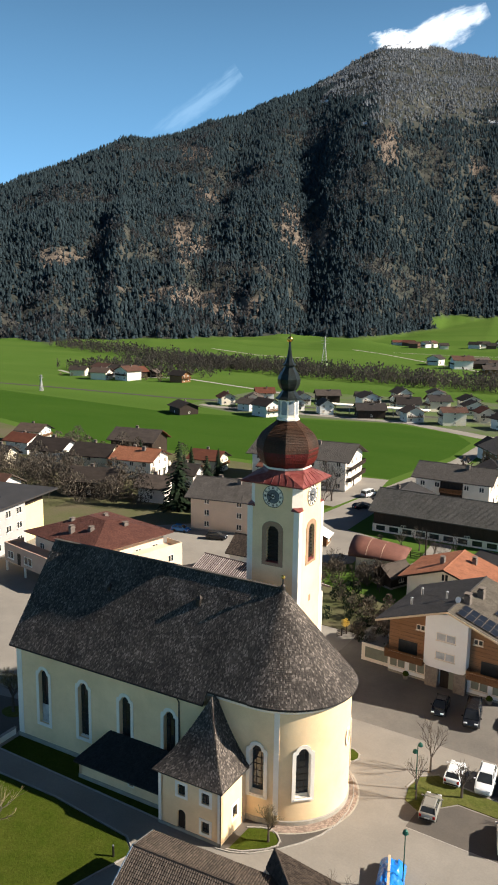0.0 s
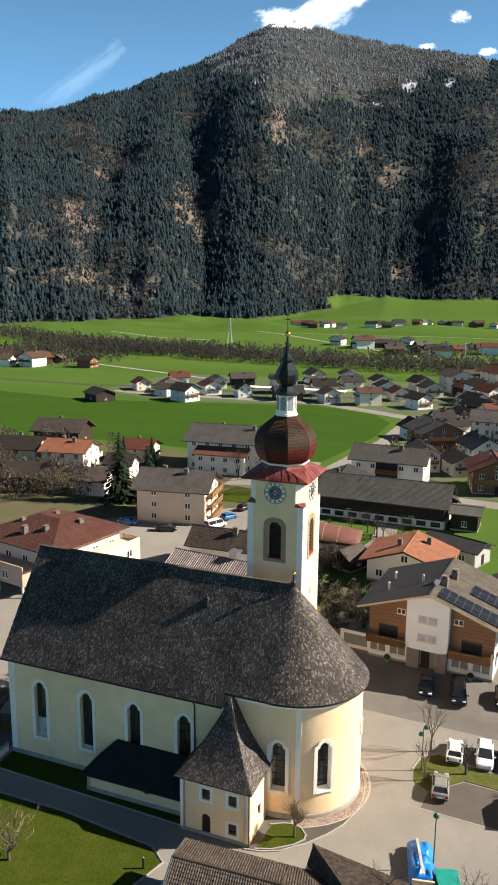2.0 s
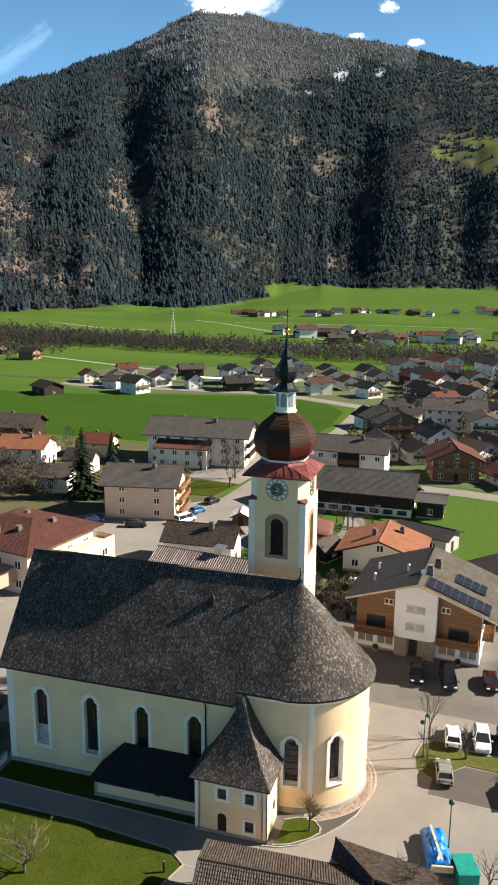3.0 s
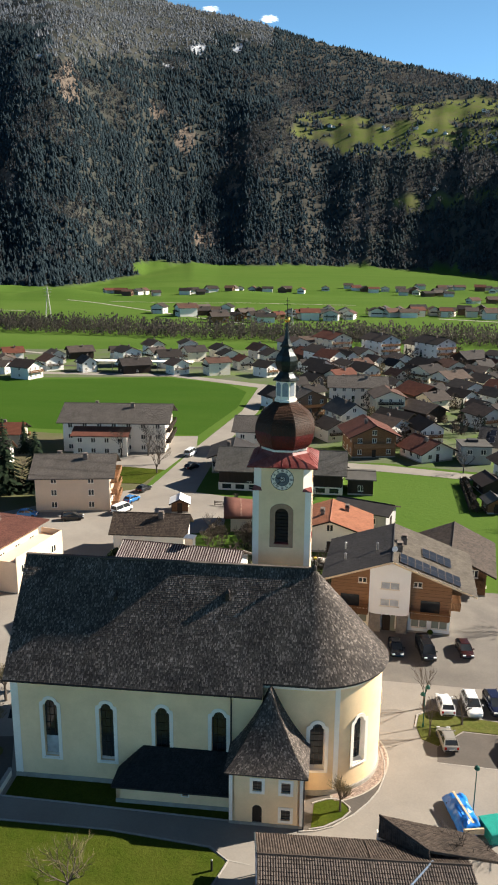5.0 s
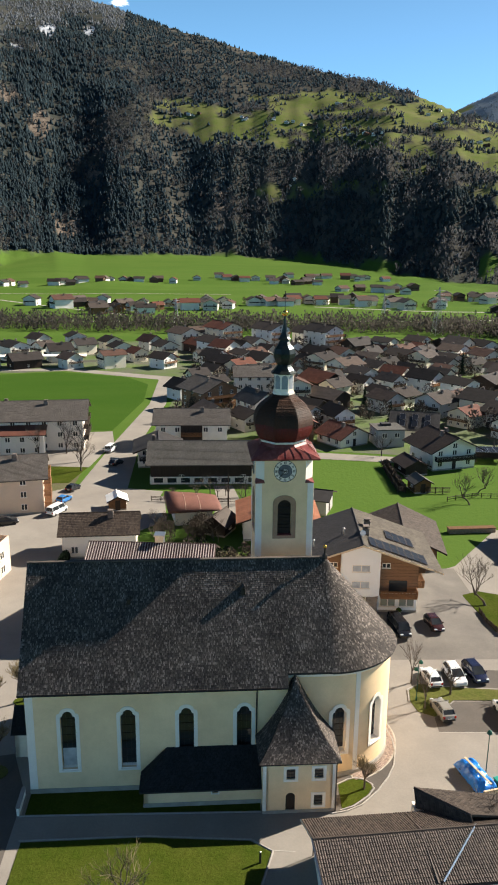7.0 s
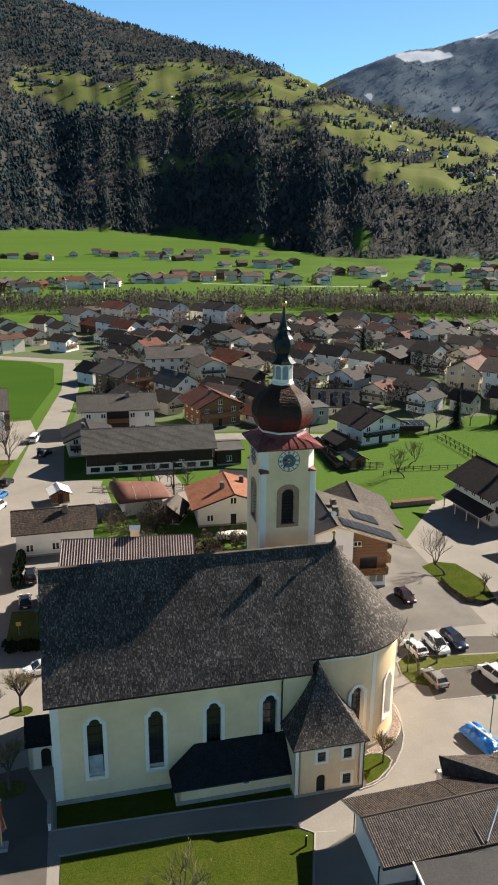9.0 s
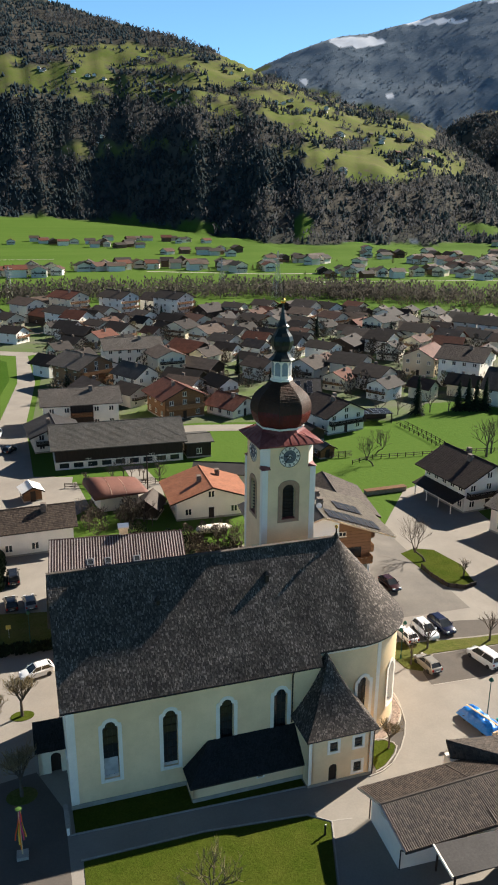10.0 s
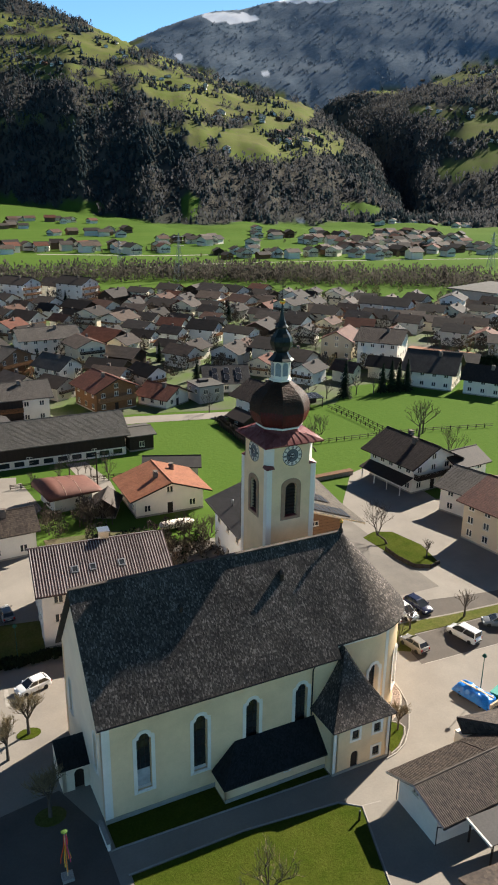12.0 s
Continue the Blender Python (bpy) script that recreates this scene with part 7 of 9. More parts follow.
part("ridge_tiles", tube(bmesh.new(), [A_, K_], 0.12, 7), M["roof_brown"], fg)
part("ridge_tiles", tube(bmesh.new(), [(-28.5, 47.15, 3.5), (-28.0, 44.1, 4.5), (-27.4, 40.0, 2.95)], 0.1, 6), M["roof_brown"], fg)
part("verge_trim", tube(bmesh.new(), [(-23.1, 44.5, 4.6), (-27.0, 40.1, 3.05)], 0.11, 4), M["alu"], fg, "pale metal flashing")
port = thing("carport", "open carport with a flat grey sheet roof and white edge", "carport", -30.0, 37.6, 0, -2)
part("roof", beam((-3.9, 0, 2.75), (4.0, 0, 3.0), 3.4, 0.1), M["roof_dark"], port, "grey sheet roof")
part("fascia", boxes((-4.05, -1.75, 2.62, -3.9, 1.75, 2.86)), M["white"], port)
for px in (-3.6, 3.6):
    for py in (-1.5, 1.5):
        part("post", boxes((px - 0.07, py - 0.07, 0, px + 0.07, py + 0.07, 2.72)), M["dark_wood"], port)
# unseen wall added to keep the low sun from under the roof
part("rear_wall", boxes((3.75, -1.7, 0, 3.9, 1.7, 2.9)), M["dark_wood"], port)
# grey lower roofs beside the foreground house
house("small white shed with a dark tile roof", -33.8, 30.9, 88, 6.5, 8.0, 2.2, 1.2, "white", "roof_brown", 0.7, 1, 1, 1, 0, chimneys=0, tiles=0.4, name="shed", category="shed")
# white house with an orange-red roof among the western gardens
sol = house("white house with a bright orange-red roof and solar panels", -138.5, 166.5, 102, 11.0, 12.0, 5.6, 2.2, "white", "roof_orange", 1.0, 2, 3, 3, 1, "white", chimneys=2, tiles=0.34)
for i in range(4):
    part("solar_panel", boxes((-1.4, -0.7, 0, 1.4, 0.7, 0.06)), M["solar"], sol).matrix_basis = pose(3.6, -4 + i * 1.6, 5.6 + 2.2 - 3.6 * 0.4 + 0.4, 0, 21.8, 0)

# larger houses at the edge of the town
KEY_HOUSES = [(-50.0, 232.0), (-28.0, 193.0), (-32.0, 256.0), (-35.0, 221.0), (-46.0, 384.0), (-22.0, 380.0), (4.0, 372.0), (-13.0, 189.5), (-1.2, 188.5), (8.5, 198.0), (8.5, 169.5), (69.0, 179.5), (68.5, 206.0), (64.5, 225.0), (77.0, 165.0), (88.0, 214.0), (100.0, 207.0), (49.0, 236.0), (36.0, 176.0), (53.0, 176.0)]
house("brown timber chalet with a broad weathered roof", -50.0, 232.0, 34, 12.5, 13.5, 7.4, 2.8, "wood_orange", "roof_grey", 1.4, 3, 3, 3, 2, "wood", chimneys=1, tiles=0.4)
house("timber chalet with a red-brown roof and long balconies", -28.0, 193.0, 14, 11.5, 12.0, 6.0, 2.6, "wood", "roof_red", 1.3, 2, 3, 3, 2, "wood_orange", chimneys=1, tiles=0.4)
house("long white three-storey guest house with dormers", -32.0, 256.0, 94, 11.0, 19.0, 7.8, 2.6, "white", "roof_grey", 1.0, 3, 3, 6, 0, chimneys=3, tiles=0.4)
house("white gabled house with a grey roof", -35.0, 221.0, 30, 8.5, 11.0, 5.8, 2.6, "white", "roof_grey", 0.9, 2, 2, 3, 0, chimneys=1, tiles=0.4)
house("low white house with a red-brown roof beside the meadow", -13.0, 189.5, 33, 9.6, 9.5, 2.9, 2.3, "white", "roof_red", 1.0, 1, 2, 3, 0, chimneys=1, tiles=0.4)
for x, y in ((-46.0, 384.0), (-22.0, 380.0), (4.0, 372.0)):
    house("four-storey apartment house with brown balconies", x, y, 36, 12.0, 16.0, 10.4, 2.6, "wall_mixed", "roof_mixed", 1.1, 4, 3, 3, 3, "wood", chimneys=1)
cube = thing("house", "small flat-roofed house with smooth grey walls", "house", -1.2, 188.5, 0, 6)
part("wall", bevelled(boxes((-3.7, -3.8, 0, 3.7, 3.8, 4.6)), 0.04), M["grey_wall"], cube)
part("roof", boxes((-3.9, -4.0, 4.6, 3.9, 4.0, 4.85)), M["roof_barn"], cube)
part("roof_hatch", bevelled(boxes((-1.4, 0.4, 4.85, 1.2, 2.4, 5.5)), 0.05), M["roof_dark"], cube)
for ang, dep in ((0, 3.8), (-90, 3.7)):
    for px in (-1.8, 1.6):
        part("window", window_mesh(1.3, 1.3), None, cube).matrix_basis = pose(0, 0, 2.6, 0, 0, ang) @ pose(px, -dep, 0)
pv_house = house("low white house with a slate roof covered in solar panels", 8.5, 198.0, 74, 11.5, 12.0, 3.2, 3.4, "white", "roof_dark", 0.9, 1, 3, 3, 0, chimneys=0, tiles=0.4)
for i in range(3):
    for j in range(2):
        panel = part("solar_panel", boxes((-1.1, -0.75, 0, 1.1, 0.75, 0.06)), M["solar"], pv_house)
        panel.matrix_basis = pose(-4.6 + 2.3 * j, -3.6 + 3.4 * i, 3.2 + 3.4 - (4.6 - 2.3 * j) * 0.591 + 0.5, 0, -30.6, 0)
        part("panel_frame", plate(bmesh.new(), rect(0, -0.77, 0.77, 1.13), [rect(0, -0.73, 0.73, 1.09)], 0.03, pose(0, 0, 0.07, -90, 0, 0)), M["alu"], panel)
house("white chalet with brown roof and dark balcony by the meadow", 8.6, 169.8, 16, 11.5, 11.0, 5.2, 2.7, "white", "roof_umber", 1.5, 2, 3, 3, 1, "dark_wood", chimneys=2, tiles=0.4)
house("dark garage with a low tiled roof", -0.8, 162.5, 12, 5.5, 6.5, 2.3, 1.3, "dark_wood", "roof_umber", 0.7, 1, 1, 1, 0, chimneys=0, name="garage", category="garage")
house("large white farmhouse with a broad dark roof", 69.0, 179.5, 40, 13.5, 14.0, 5.6, 4.2, "white", "roof_dark", 1.3, 2, 5, 4, 0, chimneys=1, tiles=0.4)
house("white four-storey apartment house with a shallow brown roof", 68.5, 206.0, 42, 15.0, 13.0, 9.4, 2.8, "white", "roof_umber", 1.4, 3, 4, 4, 0, chimneys=1, tiles=0.4)
lemon = house("pale yellow house with a red roof and solar collectors", 64.5, 225.0, -48, 11.0, 14.0, 6.4, 2.8, "cream", "roof_red", 0.9, 2, 3, 4, 0, chimneys=1, tiles=0.4)
for i in range(3):
    part("solar_panel", boxes((-1.3, -0.8, 0, 1.3, 0.8, 0.06)), M["solar"], lemon).matrix_basis = pose(-3.2, -3.6 + 2.6 * i, 6.4 + 2.8 - 3.2 * 0.509 + 0.5, 0, -27, 0)
house("white gabled house at the edge of the meadow", 77.0, 165.0, 36, 9.0, 11.0, 4.8, 3.0, "white", "roof_umber", 1.0, 2, 3, 3, 0, chimneys=1, tiles=0.4)
pvc = thing("carport", "dark carport with solar panels on its flat roof", "carport", 21.6, 172.4, 0, -6)
part("roof", boxes((-4.2, -2.6, 2.5, 4.2, 2.6, 2.7)), M["roof_dark"], pvc)
for px in (-3.9, 3.9):
    for py in (-2.3, 2.3):
        part("post", boxes((px - 0.1, py - 0.1, 0, px + 0.1, py + 0.1, 2.5)), M["dark_wood"], pvc)
part("rear_wall", boxes((-4.1, 2.2, 0, 4.1, 2.4, 2.5)), M["dark_wood"], pvc)
for i in range(5):
    for j in range(3):
        panel = part("solar_panel", boxes((-0.75, -0.78, 0, 0.75, 0.78, 0.05)), M["solar"], pvc)
        panel.matrix_basis = pose(-3.2 + 1.6 * i, -1.68 + 1.68 * j, 2.78, 5, 0, 0)
        part("panel_frame", plate(bmesh.new(), rect(0, -0.80, 0.80, 0.77), [rect(0, -0.76, 0.76, 0.73)], 0.03, pose(0, 0, 0.06, -90, 0, 0)), M["alu"], panel)
house("small dark shed beside the meadow", -36.0, 171.0, 20, 4.0, 5.0, 2.2, 1.1, "dark_wood", "roof_umber", 0.6, 1, 1, 1, 0, chimneys=0, name="shed", category="shed")
house("small brown shed by the fence", -2.2, 148.4, 10, 3.6, 4.2, 2.3, 1.0, "wood", "roof_barn", 0.5, 1, 1, 1, 0, chimneys=0, name="shed", category="shed")
house("small timber kiosk with a white roof", -66.5, 137.5, 12, 3.4, 3.6, 2.1, 0.8, "wood", "bright_white", 0.5, 1, 1, 1, 0, chimneys=0, name="kiosk", category="kiosk")

# ---- the town, street by street ----
def inside(x, y, pts):
    c = False
    for (x0, y0), (x1, y1) in zip(pts, pts[1:] + pts[:1]):
        if (y0 > y) != (y1 > y) and x < (x1 - x0) * (y - y0) / (y1 - y0) + x0:
            c = not c
    return c


def town_house(label, w, d, eave, rise, floors, wall, roof, rail, front, side, balconies, x, y, rz, group):
    """A village house with fewer parts: walls, two roof slopes, windows, balconies, chimney."""
    h = thing("house", label, "house", x, y, 0, rz, group)
    prof = [(-w / 2, 0), (w / 2, 0), (w / 2, eave), (0, eave + rise), (-w / 2, eave)]
    bm = bmesh.new()
    loft(bm, [[(px, -d / 2, pz) for px, pz in prof], [(px, d / 2, pz) for px, pz in prof]], True, True, True)
    bmesh.ops.recalc_face_normals(bm, faces=bm.faces[:])
    part("wall", bm, M[wall], h)
    sl, over = rise / (w / 2), 1.15
    for s in (-1, 1):
        bm = bmesh.new()
        top = [(0, -d / 2 - over, eave + rise + 0.26), (s * (w / 2 + over), -d / 2 - over, eave - sl * over + 0.26), (s * (w / 2 + over), d / 2 + over, eave - sl * over + 0.26), (0, d / 2 + over, eave + rise + 0.26)]
        loft(bm, [top, [(a, b, c - 0.25) for a, b, c in top]], True, True, True)
        bmesh.ops.recalc_face_normals(bm, faces=bm.faces[:])
        part("roof_slope", bm, M[roof], h)
    fh = eave / floors
    for f in range(floors):
        for i in range(front):
            part("window", window_mesh(1.15, 1.25), None, h).matrix_basis = pose(-w / 2 + w * (i + 0.5) / front, -d / 2, f * fh + 0.95)
        for ang in (90, -90):
            for i in range(side):
                part("window", window_mesh(1.15, 1.25), None, h).matrix_basis = pose(0, 0, f * fh + 0.95, 0, 0, ang) @ pose(-d / 2 + d * (i + 0.5) / side, -w / 2, 0)
    for k in range(balconies):
        part("balcony", balcony_mesh(round(w * 0.85, 1), 1.2, rail), None, h).matrix_basis = pose(0, -d / 2, (floors - 1 - k) * fh + 0.1)
    part("chimney", chimney_mesh(0.7, 0.9, 1.0), None, h).matrix_basis = pose(w * 0.14, d * 0.1, eave + rise - sl * w * 0.14 + 0.25)
    return h


GROUP = "houses of the town"
KINDS = [
    ("white village house with a weathered brown roof and timber balcony", 9.4, 11.0, 5.6, 2.4, 2, "wall_mixed", "roof_mixed", "wood", 3, 1, 1),
    ("white village house with a low dark roof", 10.2, 10.5, 5.6, 2.5, 2, "wall_mixed", "roof_mixed", "dark_wood", 2, 1, 1),
    ("small white house with a tiled roof", 7.8, 9.0, 4.8, 2.4, 2, "wall_mixed", "roof_mixed", "wood", 2, 1, 0),
    ("broad chalet with balconies across the gable", 11.5, 12.0, 7.6, 2.8, 3, "wall_mixed", "roof_mixed", "wood", 2, 1, 2),
    ("dark timber farm barn with a grey roof", 11.0, 15.0, 5.0, 2.8, 1, "dark_wood", "roof_mixed", "wood", 1, 1, 0),
    ("three-storey apartment house with a shallow roof", 11.0, 13.5, 8.4, 2.3, 3, "wall_mixed", "roof_mixed", "dark_wood", 3, 1, 1),
]
rng = random.Random(21)
spots = []
TOWN = [(-58, 292), (-64, 206), (-40, 204), (-20, 192), (18, 187), (44, 192), (110, 180), (190, 200), (200, 270), (100, 372), (-30, 402), (-62, 396)]
WEST_ROW = [(-216, 318), (-176, 296), (-114, 316), (-66, 300), (-62, 396), (-120, 392), (-205, 345)]
for region, sx, sy, drop in ((TOWN, 13.2, 14.2, 0.08), (WEST_ROW, 19.0, 20.0, 0.15)):
    xs, ys = [p[0] for p in region], [p[1] for p in region]
    y, row = min(ys), 0
    while y < max(ys):
        x = min(xs) + (row % 2) * sx / 2
        while x < max(xs):
            px, py = x + rng.uniform(-2.6, 2.6), y + rng.uniform(-2.6, 2.6)
            if inside(px, py, region) and rng.random() > drop:
                spots.append((px, py, rng.choice((36, 36, 30, 42, -54, -50)) + rng.uniform(-9, 9), rng.choice((0, 0, 1, 1, 2, 2, 3, 4, 5))))
            x += sx
        y += sy
        row += 1
HAMLETS = [(-340, 388, 40, 14, 9), (-180, 640, 26, 16, 8), (-125, 592, 26, 12, 8), (-70, 625, 34, 12, 10), (0, 668, 34, 14, 9), (62, 680, 30, 14, 8), (110, 640, 30, 14, 8), (190, 570, 36, 18, 10), (185, 726, 40, 18, 9), (300, 560, 50, 24, 16), (370, 605, 50, 24, 12), (340, 760, 60, 40, 14), (330, 640, 60, 40, 22), (430, 700, 60, 50, 22), (400, 560, 60, 30, 14)]
UPPER = [(-300, 900, 40, 16, 7), (-215, 930, 40, 18, 7), (-140, 985, 44, 20, 8), (-50, 1040, 44, 22, 8), (40, 1000, 50, 26, 10), (120, 860, 46, 24, 9), (140, 1080, 60, 26, 10), (480, 760, 60, 30, 12), (640, 940, 70, 40, 12)]
far_spots = []
for cx, cy, sx, sy, n in HAMLETS + UPPER:
    got = []
    tries = 0
    while len(got) < n * 0.95 and tries < 300:
        tries += 1
        px, py = cx + rng.gauss(0, 0.5) * sx, cy + rng.gauss(0, 0.8) * sy
        if all((px - a) ** 2 + (py - b) ** 2 > 13 ** 2 for a, b in got):
            got.append((px, py))
            far_spots.append((px, py, rng.choice((0, 0, 90, -60)) + rng.uniform(-15, 15)))
# houses west of the church, among gardens
WESTERN = [(-169, 163, 100, 1), (-153, 164, 105, 0), (-180, 152, 95, 2), (-161, 193, 102, 4), (-126, 183, 98, 0), (-117, 147, 100, 2), (-134, 143, 110, 4), (-192, 172, 95, 0), (-214, 150, 100, 1), (-205, 188, 105, 0), (-120, 164, 95, 2), (-148, 122, 100, 1), (-172, 130, 100, 0)]
spots += [(x, y, r, k) for x, y, r, k in WESTERN]
# by the field and the station
spots += [(-204, 276, 60, 4), (-170, 292, 70, 0), (-186, 302, 80, 2), (-12, 207, 20, 0), (-22, 243, 10, 5), (7, 230, 30, 0), (38, 208, 30, 1), (60, 203, 40, 5), (96, 224, 40, 5), (120, 206, 50, 0)]
first = {}
placed = list(KEY_HOUSES)
for x, y, rz, k in spots[-25:] + spots[:-25]:
    if any((x - a) ** 2 + (y - b) ** 2 < (14.0 if i < len(KEY_HOUSES) else 10.5) ** 2 for i, (a, b) in enumerate(placed)):
        continue
    placed.append((x, y))
    az, r = math.degrees(math.atan2(y - CY, x - CX)), math.hypot(x - CX, y - CY)
    z = float(ground_at(np.array([az]), np.array([r]))[0]) if r > 860 else 0.0
    if k not in first:
        first[k] = town_house(*KINDS[k], x, y, rz, GROUP)
        first[k].location.z = z
    else:
        sc = rng.uniform(0.72, 0.92)
        copy_thing(first[k], pose(x, y, z, 0, 0, rz) @ Matrix.Diagonal((sc * rng.uniform(0.9, 1.1), sc, sc * rng.uniform(0.88, 1.1), 1)))
# alpine huts on the meadows of the slopes
def on_slope(az, el):
    """Distance at which the slope at a bearing first reaches a height angle."""
    col = elev[int(round((az - 40) / 0.28))]
    return float(RR[int(np.argmax(col > el))])


for a, e, n in ((92.4, 8.5, 4), (88.6, 8.1, 3), (86.0, 8.0, 4), (84.4, 7.7, 3), (82.4, 9.1, 3), (85.6, 3.8, 3), (81.6, 7.5, 6), (80.2, 7.3, 5), (79.0, 8.9, 2), (76.4, 8.5, 3), (74.8, 8.0, 3), (72.8, 6.7, 3), (71.2, 6.3, 4), (69.8, 6.2, 3), (69.0, 4.4, 6), (67.6, 4.2, 6), (66.2, 4.3, 5), (64.6, 4.3, 3), (65.0, 3.1, 4), (63.2, 2.9, 4), (62.2, 3.0, 3), (68.6, 2.4, 2), (54.0, 4.8, 5), (51.4, 4.7, 6), (49.6, 4.6, 4), (52.6, 3.0, 4), (49.4, 2.8, 4), (50.4, 7.0, 3), (53.8, 6.6, 2)):
    for _ in range(n):
        a_, e_ = a + rng.gauss(0, 0.55), e + rng.gauss(0, 0.10)
        r = on_slope(a_, e_) - rng.uniform(0, 20)
        far_spots.append((CX + r * math.cos(radians(a_)), CY + r * math.sin(radians(a_)), a_ - 90 + rng.uniform(-40, 40)))
FAR_KINDS = [
    ("small white farmhouse across the valley with a brown roof", 9.0, 11.0, 5.0, 2.4, 2, "wall_mixed", "roof_mixed", "wood", 2, 0, 1),
    ("dark timber barn across the valley", 10.0, 13.0, 4.6, 2.6, 1, "dark_wood", "roof_mixed", "wood", 1, 0, 0),
    ("broad white chalet across the valley with a balcony", 11.5, 12.0, 6.4, 2.6, 2, "wall_mixed", "roof_mixed", "dark_wood", 2, 0, 1),
    ("brown timber house across the valley", 8.5, 10.0, 4.8, 2.3, 2, "wood", "roof_mixed", "wood", 2, 0, 1),
]
far_first = {}
far_spots.sort(key=lambda q: math.hypot(q[0] + 40, q[1]))
single = max(30, 300 - len(placed) - 22)
for i, (x, y, rz) in enumerate(far_spots[:single]):
    az, r = math.degrees(math.atan2(y - CY, x - CX)), math.hypot(x - CX, y - CY)
    z = float(ground_at(np.array([az]), np.array([r]))[0]) - 0.6 if r > 860 else 0.0
    k = rng.choice((0, 0, 1, 2, 2, 3))
    if k not in far_first:
        far_first[k] = town_house(*FAR_KINDS[k], x, y, rz, "houses of the far hamlets")
        far_first[k].location.z = z
    else:
        sc = rng.uniform(0.75, 1.05)
        copy_thing(far_first[k], pose(x, y, z, 0, 0, rz) @ Matrix.Diagonal((sc, sc * rng.uniform(0.9, 1.3), sc * rng.uniform(0.9, 1.1), 1)))
TINTS = [(1, 1, 1), (0.95, 0.9, 0.8), (0.16, 0.1, 0.07), (0.9, 0.9, 0.9), (0.2, 0.13, 0.09), (1, 0.97, 0.9)]
M["wall_far"] = mat("distant_house_plaster", (0.74, 0.71, 0.65), (0.66, 0.63, 0.57), 0.3, 6, 0.9, tints=TINTS, fine_amount=0.08, bump=0)
M["roof_far"] = mat("distant_house_roofs", (0.048, 0.040, 0.035), (0.032, 0.027, 0.024), 0.5, 4, 0.85, tints=BROWNS, fine_amount=0.2, bump=0)
bm = bmesh.new()
for x, y, rz in far_spots[single:]:
    az, r = math.degrees(math.atan2(y - CY, x - CX)), math.hypot(x - CX, y - CY)
    z = float(ground_at(np.array([az]), np.array([r]))[0]) - 0.8 if r > 860 else 0.0
    m = pose(x, y, z, 0, 0, rz)
    w, d, e, ri = rng.uniform(8, 11), rng.uniform(9, 14), rng.uniform(4.4, 6.2), rng.uniform(2.0, 2.8)
    prof = [(-w / 2, 0), (w / 2, 0), (w / 2, e), (0, e + ri), (-w / 2, e)]
    loft(bm, [[m @ Vector((a, -d / 2, b)) for a, b in prof], [m @ Vector((a, d / 2, b)) for a, b in prof]], True, True, True, 0)
    o, sl = 1.1, ri / (w / 2)
    prof = [(-w / 2 - o, e - sl * o), (0, e + ri), (w / 2 + o, e - sl * o), (w / 2 + o, e - sl * o + 0.3), (0, e + ri + 0.3), (-w / 2 - o, e - sl * o + 0.3)]
    ra = [bm.verts.new(m @ Vector((a, -d / 2 - o, b))) for a, b in prof]
    rb = [bm.verts.new(m @ Vector((a, d / 2 + o, b))) for a, b in prof]
    for k in range(6):
        bm.faces.new((ra[k], ra[(k + 1) % 6], rb[(k + 1) % 6], rb[k])).material_index = 1
    for rr_ in (ra, rb):
        bm.faces.new((rr_[0], rr_[1], rr_[4], rr_[5])).material_index = 1
        bm.faces.new((rr_[1], rr_[2], rr_[3], rr_[4])).material_index = 1
    box(bm, -w * 0.42, -d / 2 - 1.1, e / 2, w * 0.42, -d / 2 - 0.9, e / 2 + 0.9, 2, m)
bmesh.ops.recalc_face_normals(bm, faces=bm.faces[:])
tagged(part("far_hamlet", bm, [M["wall_far"], M["roof_far"], M["dark_wood"]]), "distant hamlets of white and timber houses across the valley", "hamlet", kind="stuff")
# station roofs and the large hall
st = thing("station_canopy", "long low station canopy with a white edge", "canopy", -131, 319, 0, 6)
part("roof", boxes((-26, -3, 4.2, 26, 3, 4.6)), M["white"], st)
for i in range(8):
    part("post", boxes((-0.12, -0.12, 0, 0.12, 0.12, 4.2)), M["grey_wall"], st).matrix_basis = pose(-24 + i * 6.8, 0, 0)
hall = thing("hall", "large flat-roofed pale hall at the edge of town", "building", 208, 312, 0, 20)
part("wall", boxes((-20, -12, 0, 20, 12, 6.5)), M["grey_wall"], hall)
part("roof", boxes((-22, -14, 6.5, 22, 14, 7.0)), M["roof_barn"], hall)
part("fascia", boxes((-22.1, -14.1, 6.4, 22.1, -14.0, 7.1)), M["white"], hall)

# ---- trees ----
M["bark"] = mat("grey_brown_bark", (0.11, 0.088, 0.07), (0.07, 0.056, 0.046), 3, 12, 0.95, bump=0.5)
M["twig"] = mat("fine_bare_twigs", (0.10, 0.078, 0.06), (0.07, 0.055, 0.044), 2, 9, 0.95, bump=0, island=0.3)
M["shrub"] = mat("ochre_spring_twigs", (0.24, 0.19, 0.11), (0.17, 0.135, 0.075), 1, 6, 0.95, bump=0, island=0.4)
M["garden_twig"] = mat("brown_garden_twigs", (0.118, 0.098, 0.076), (0.078, 0.066, 0.053), 0.3, 5, 0.95, bump=0, island=0.35, spec=0.0)
M["spruce"] = mat("near_spruce_needles", (0.015, 0.026, 0.011), (0.009, 0.017, 0.008), 0.8, 5, 0.9, bump=0, island=0.5, fine_amount=0.35, spec=0.15)


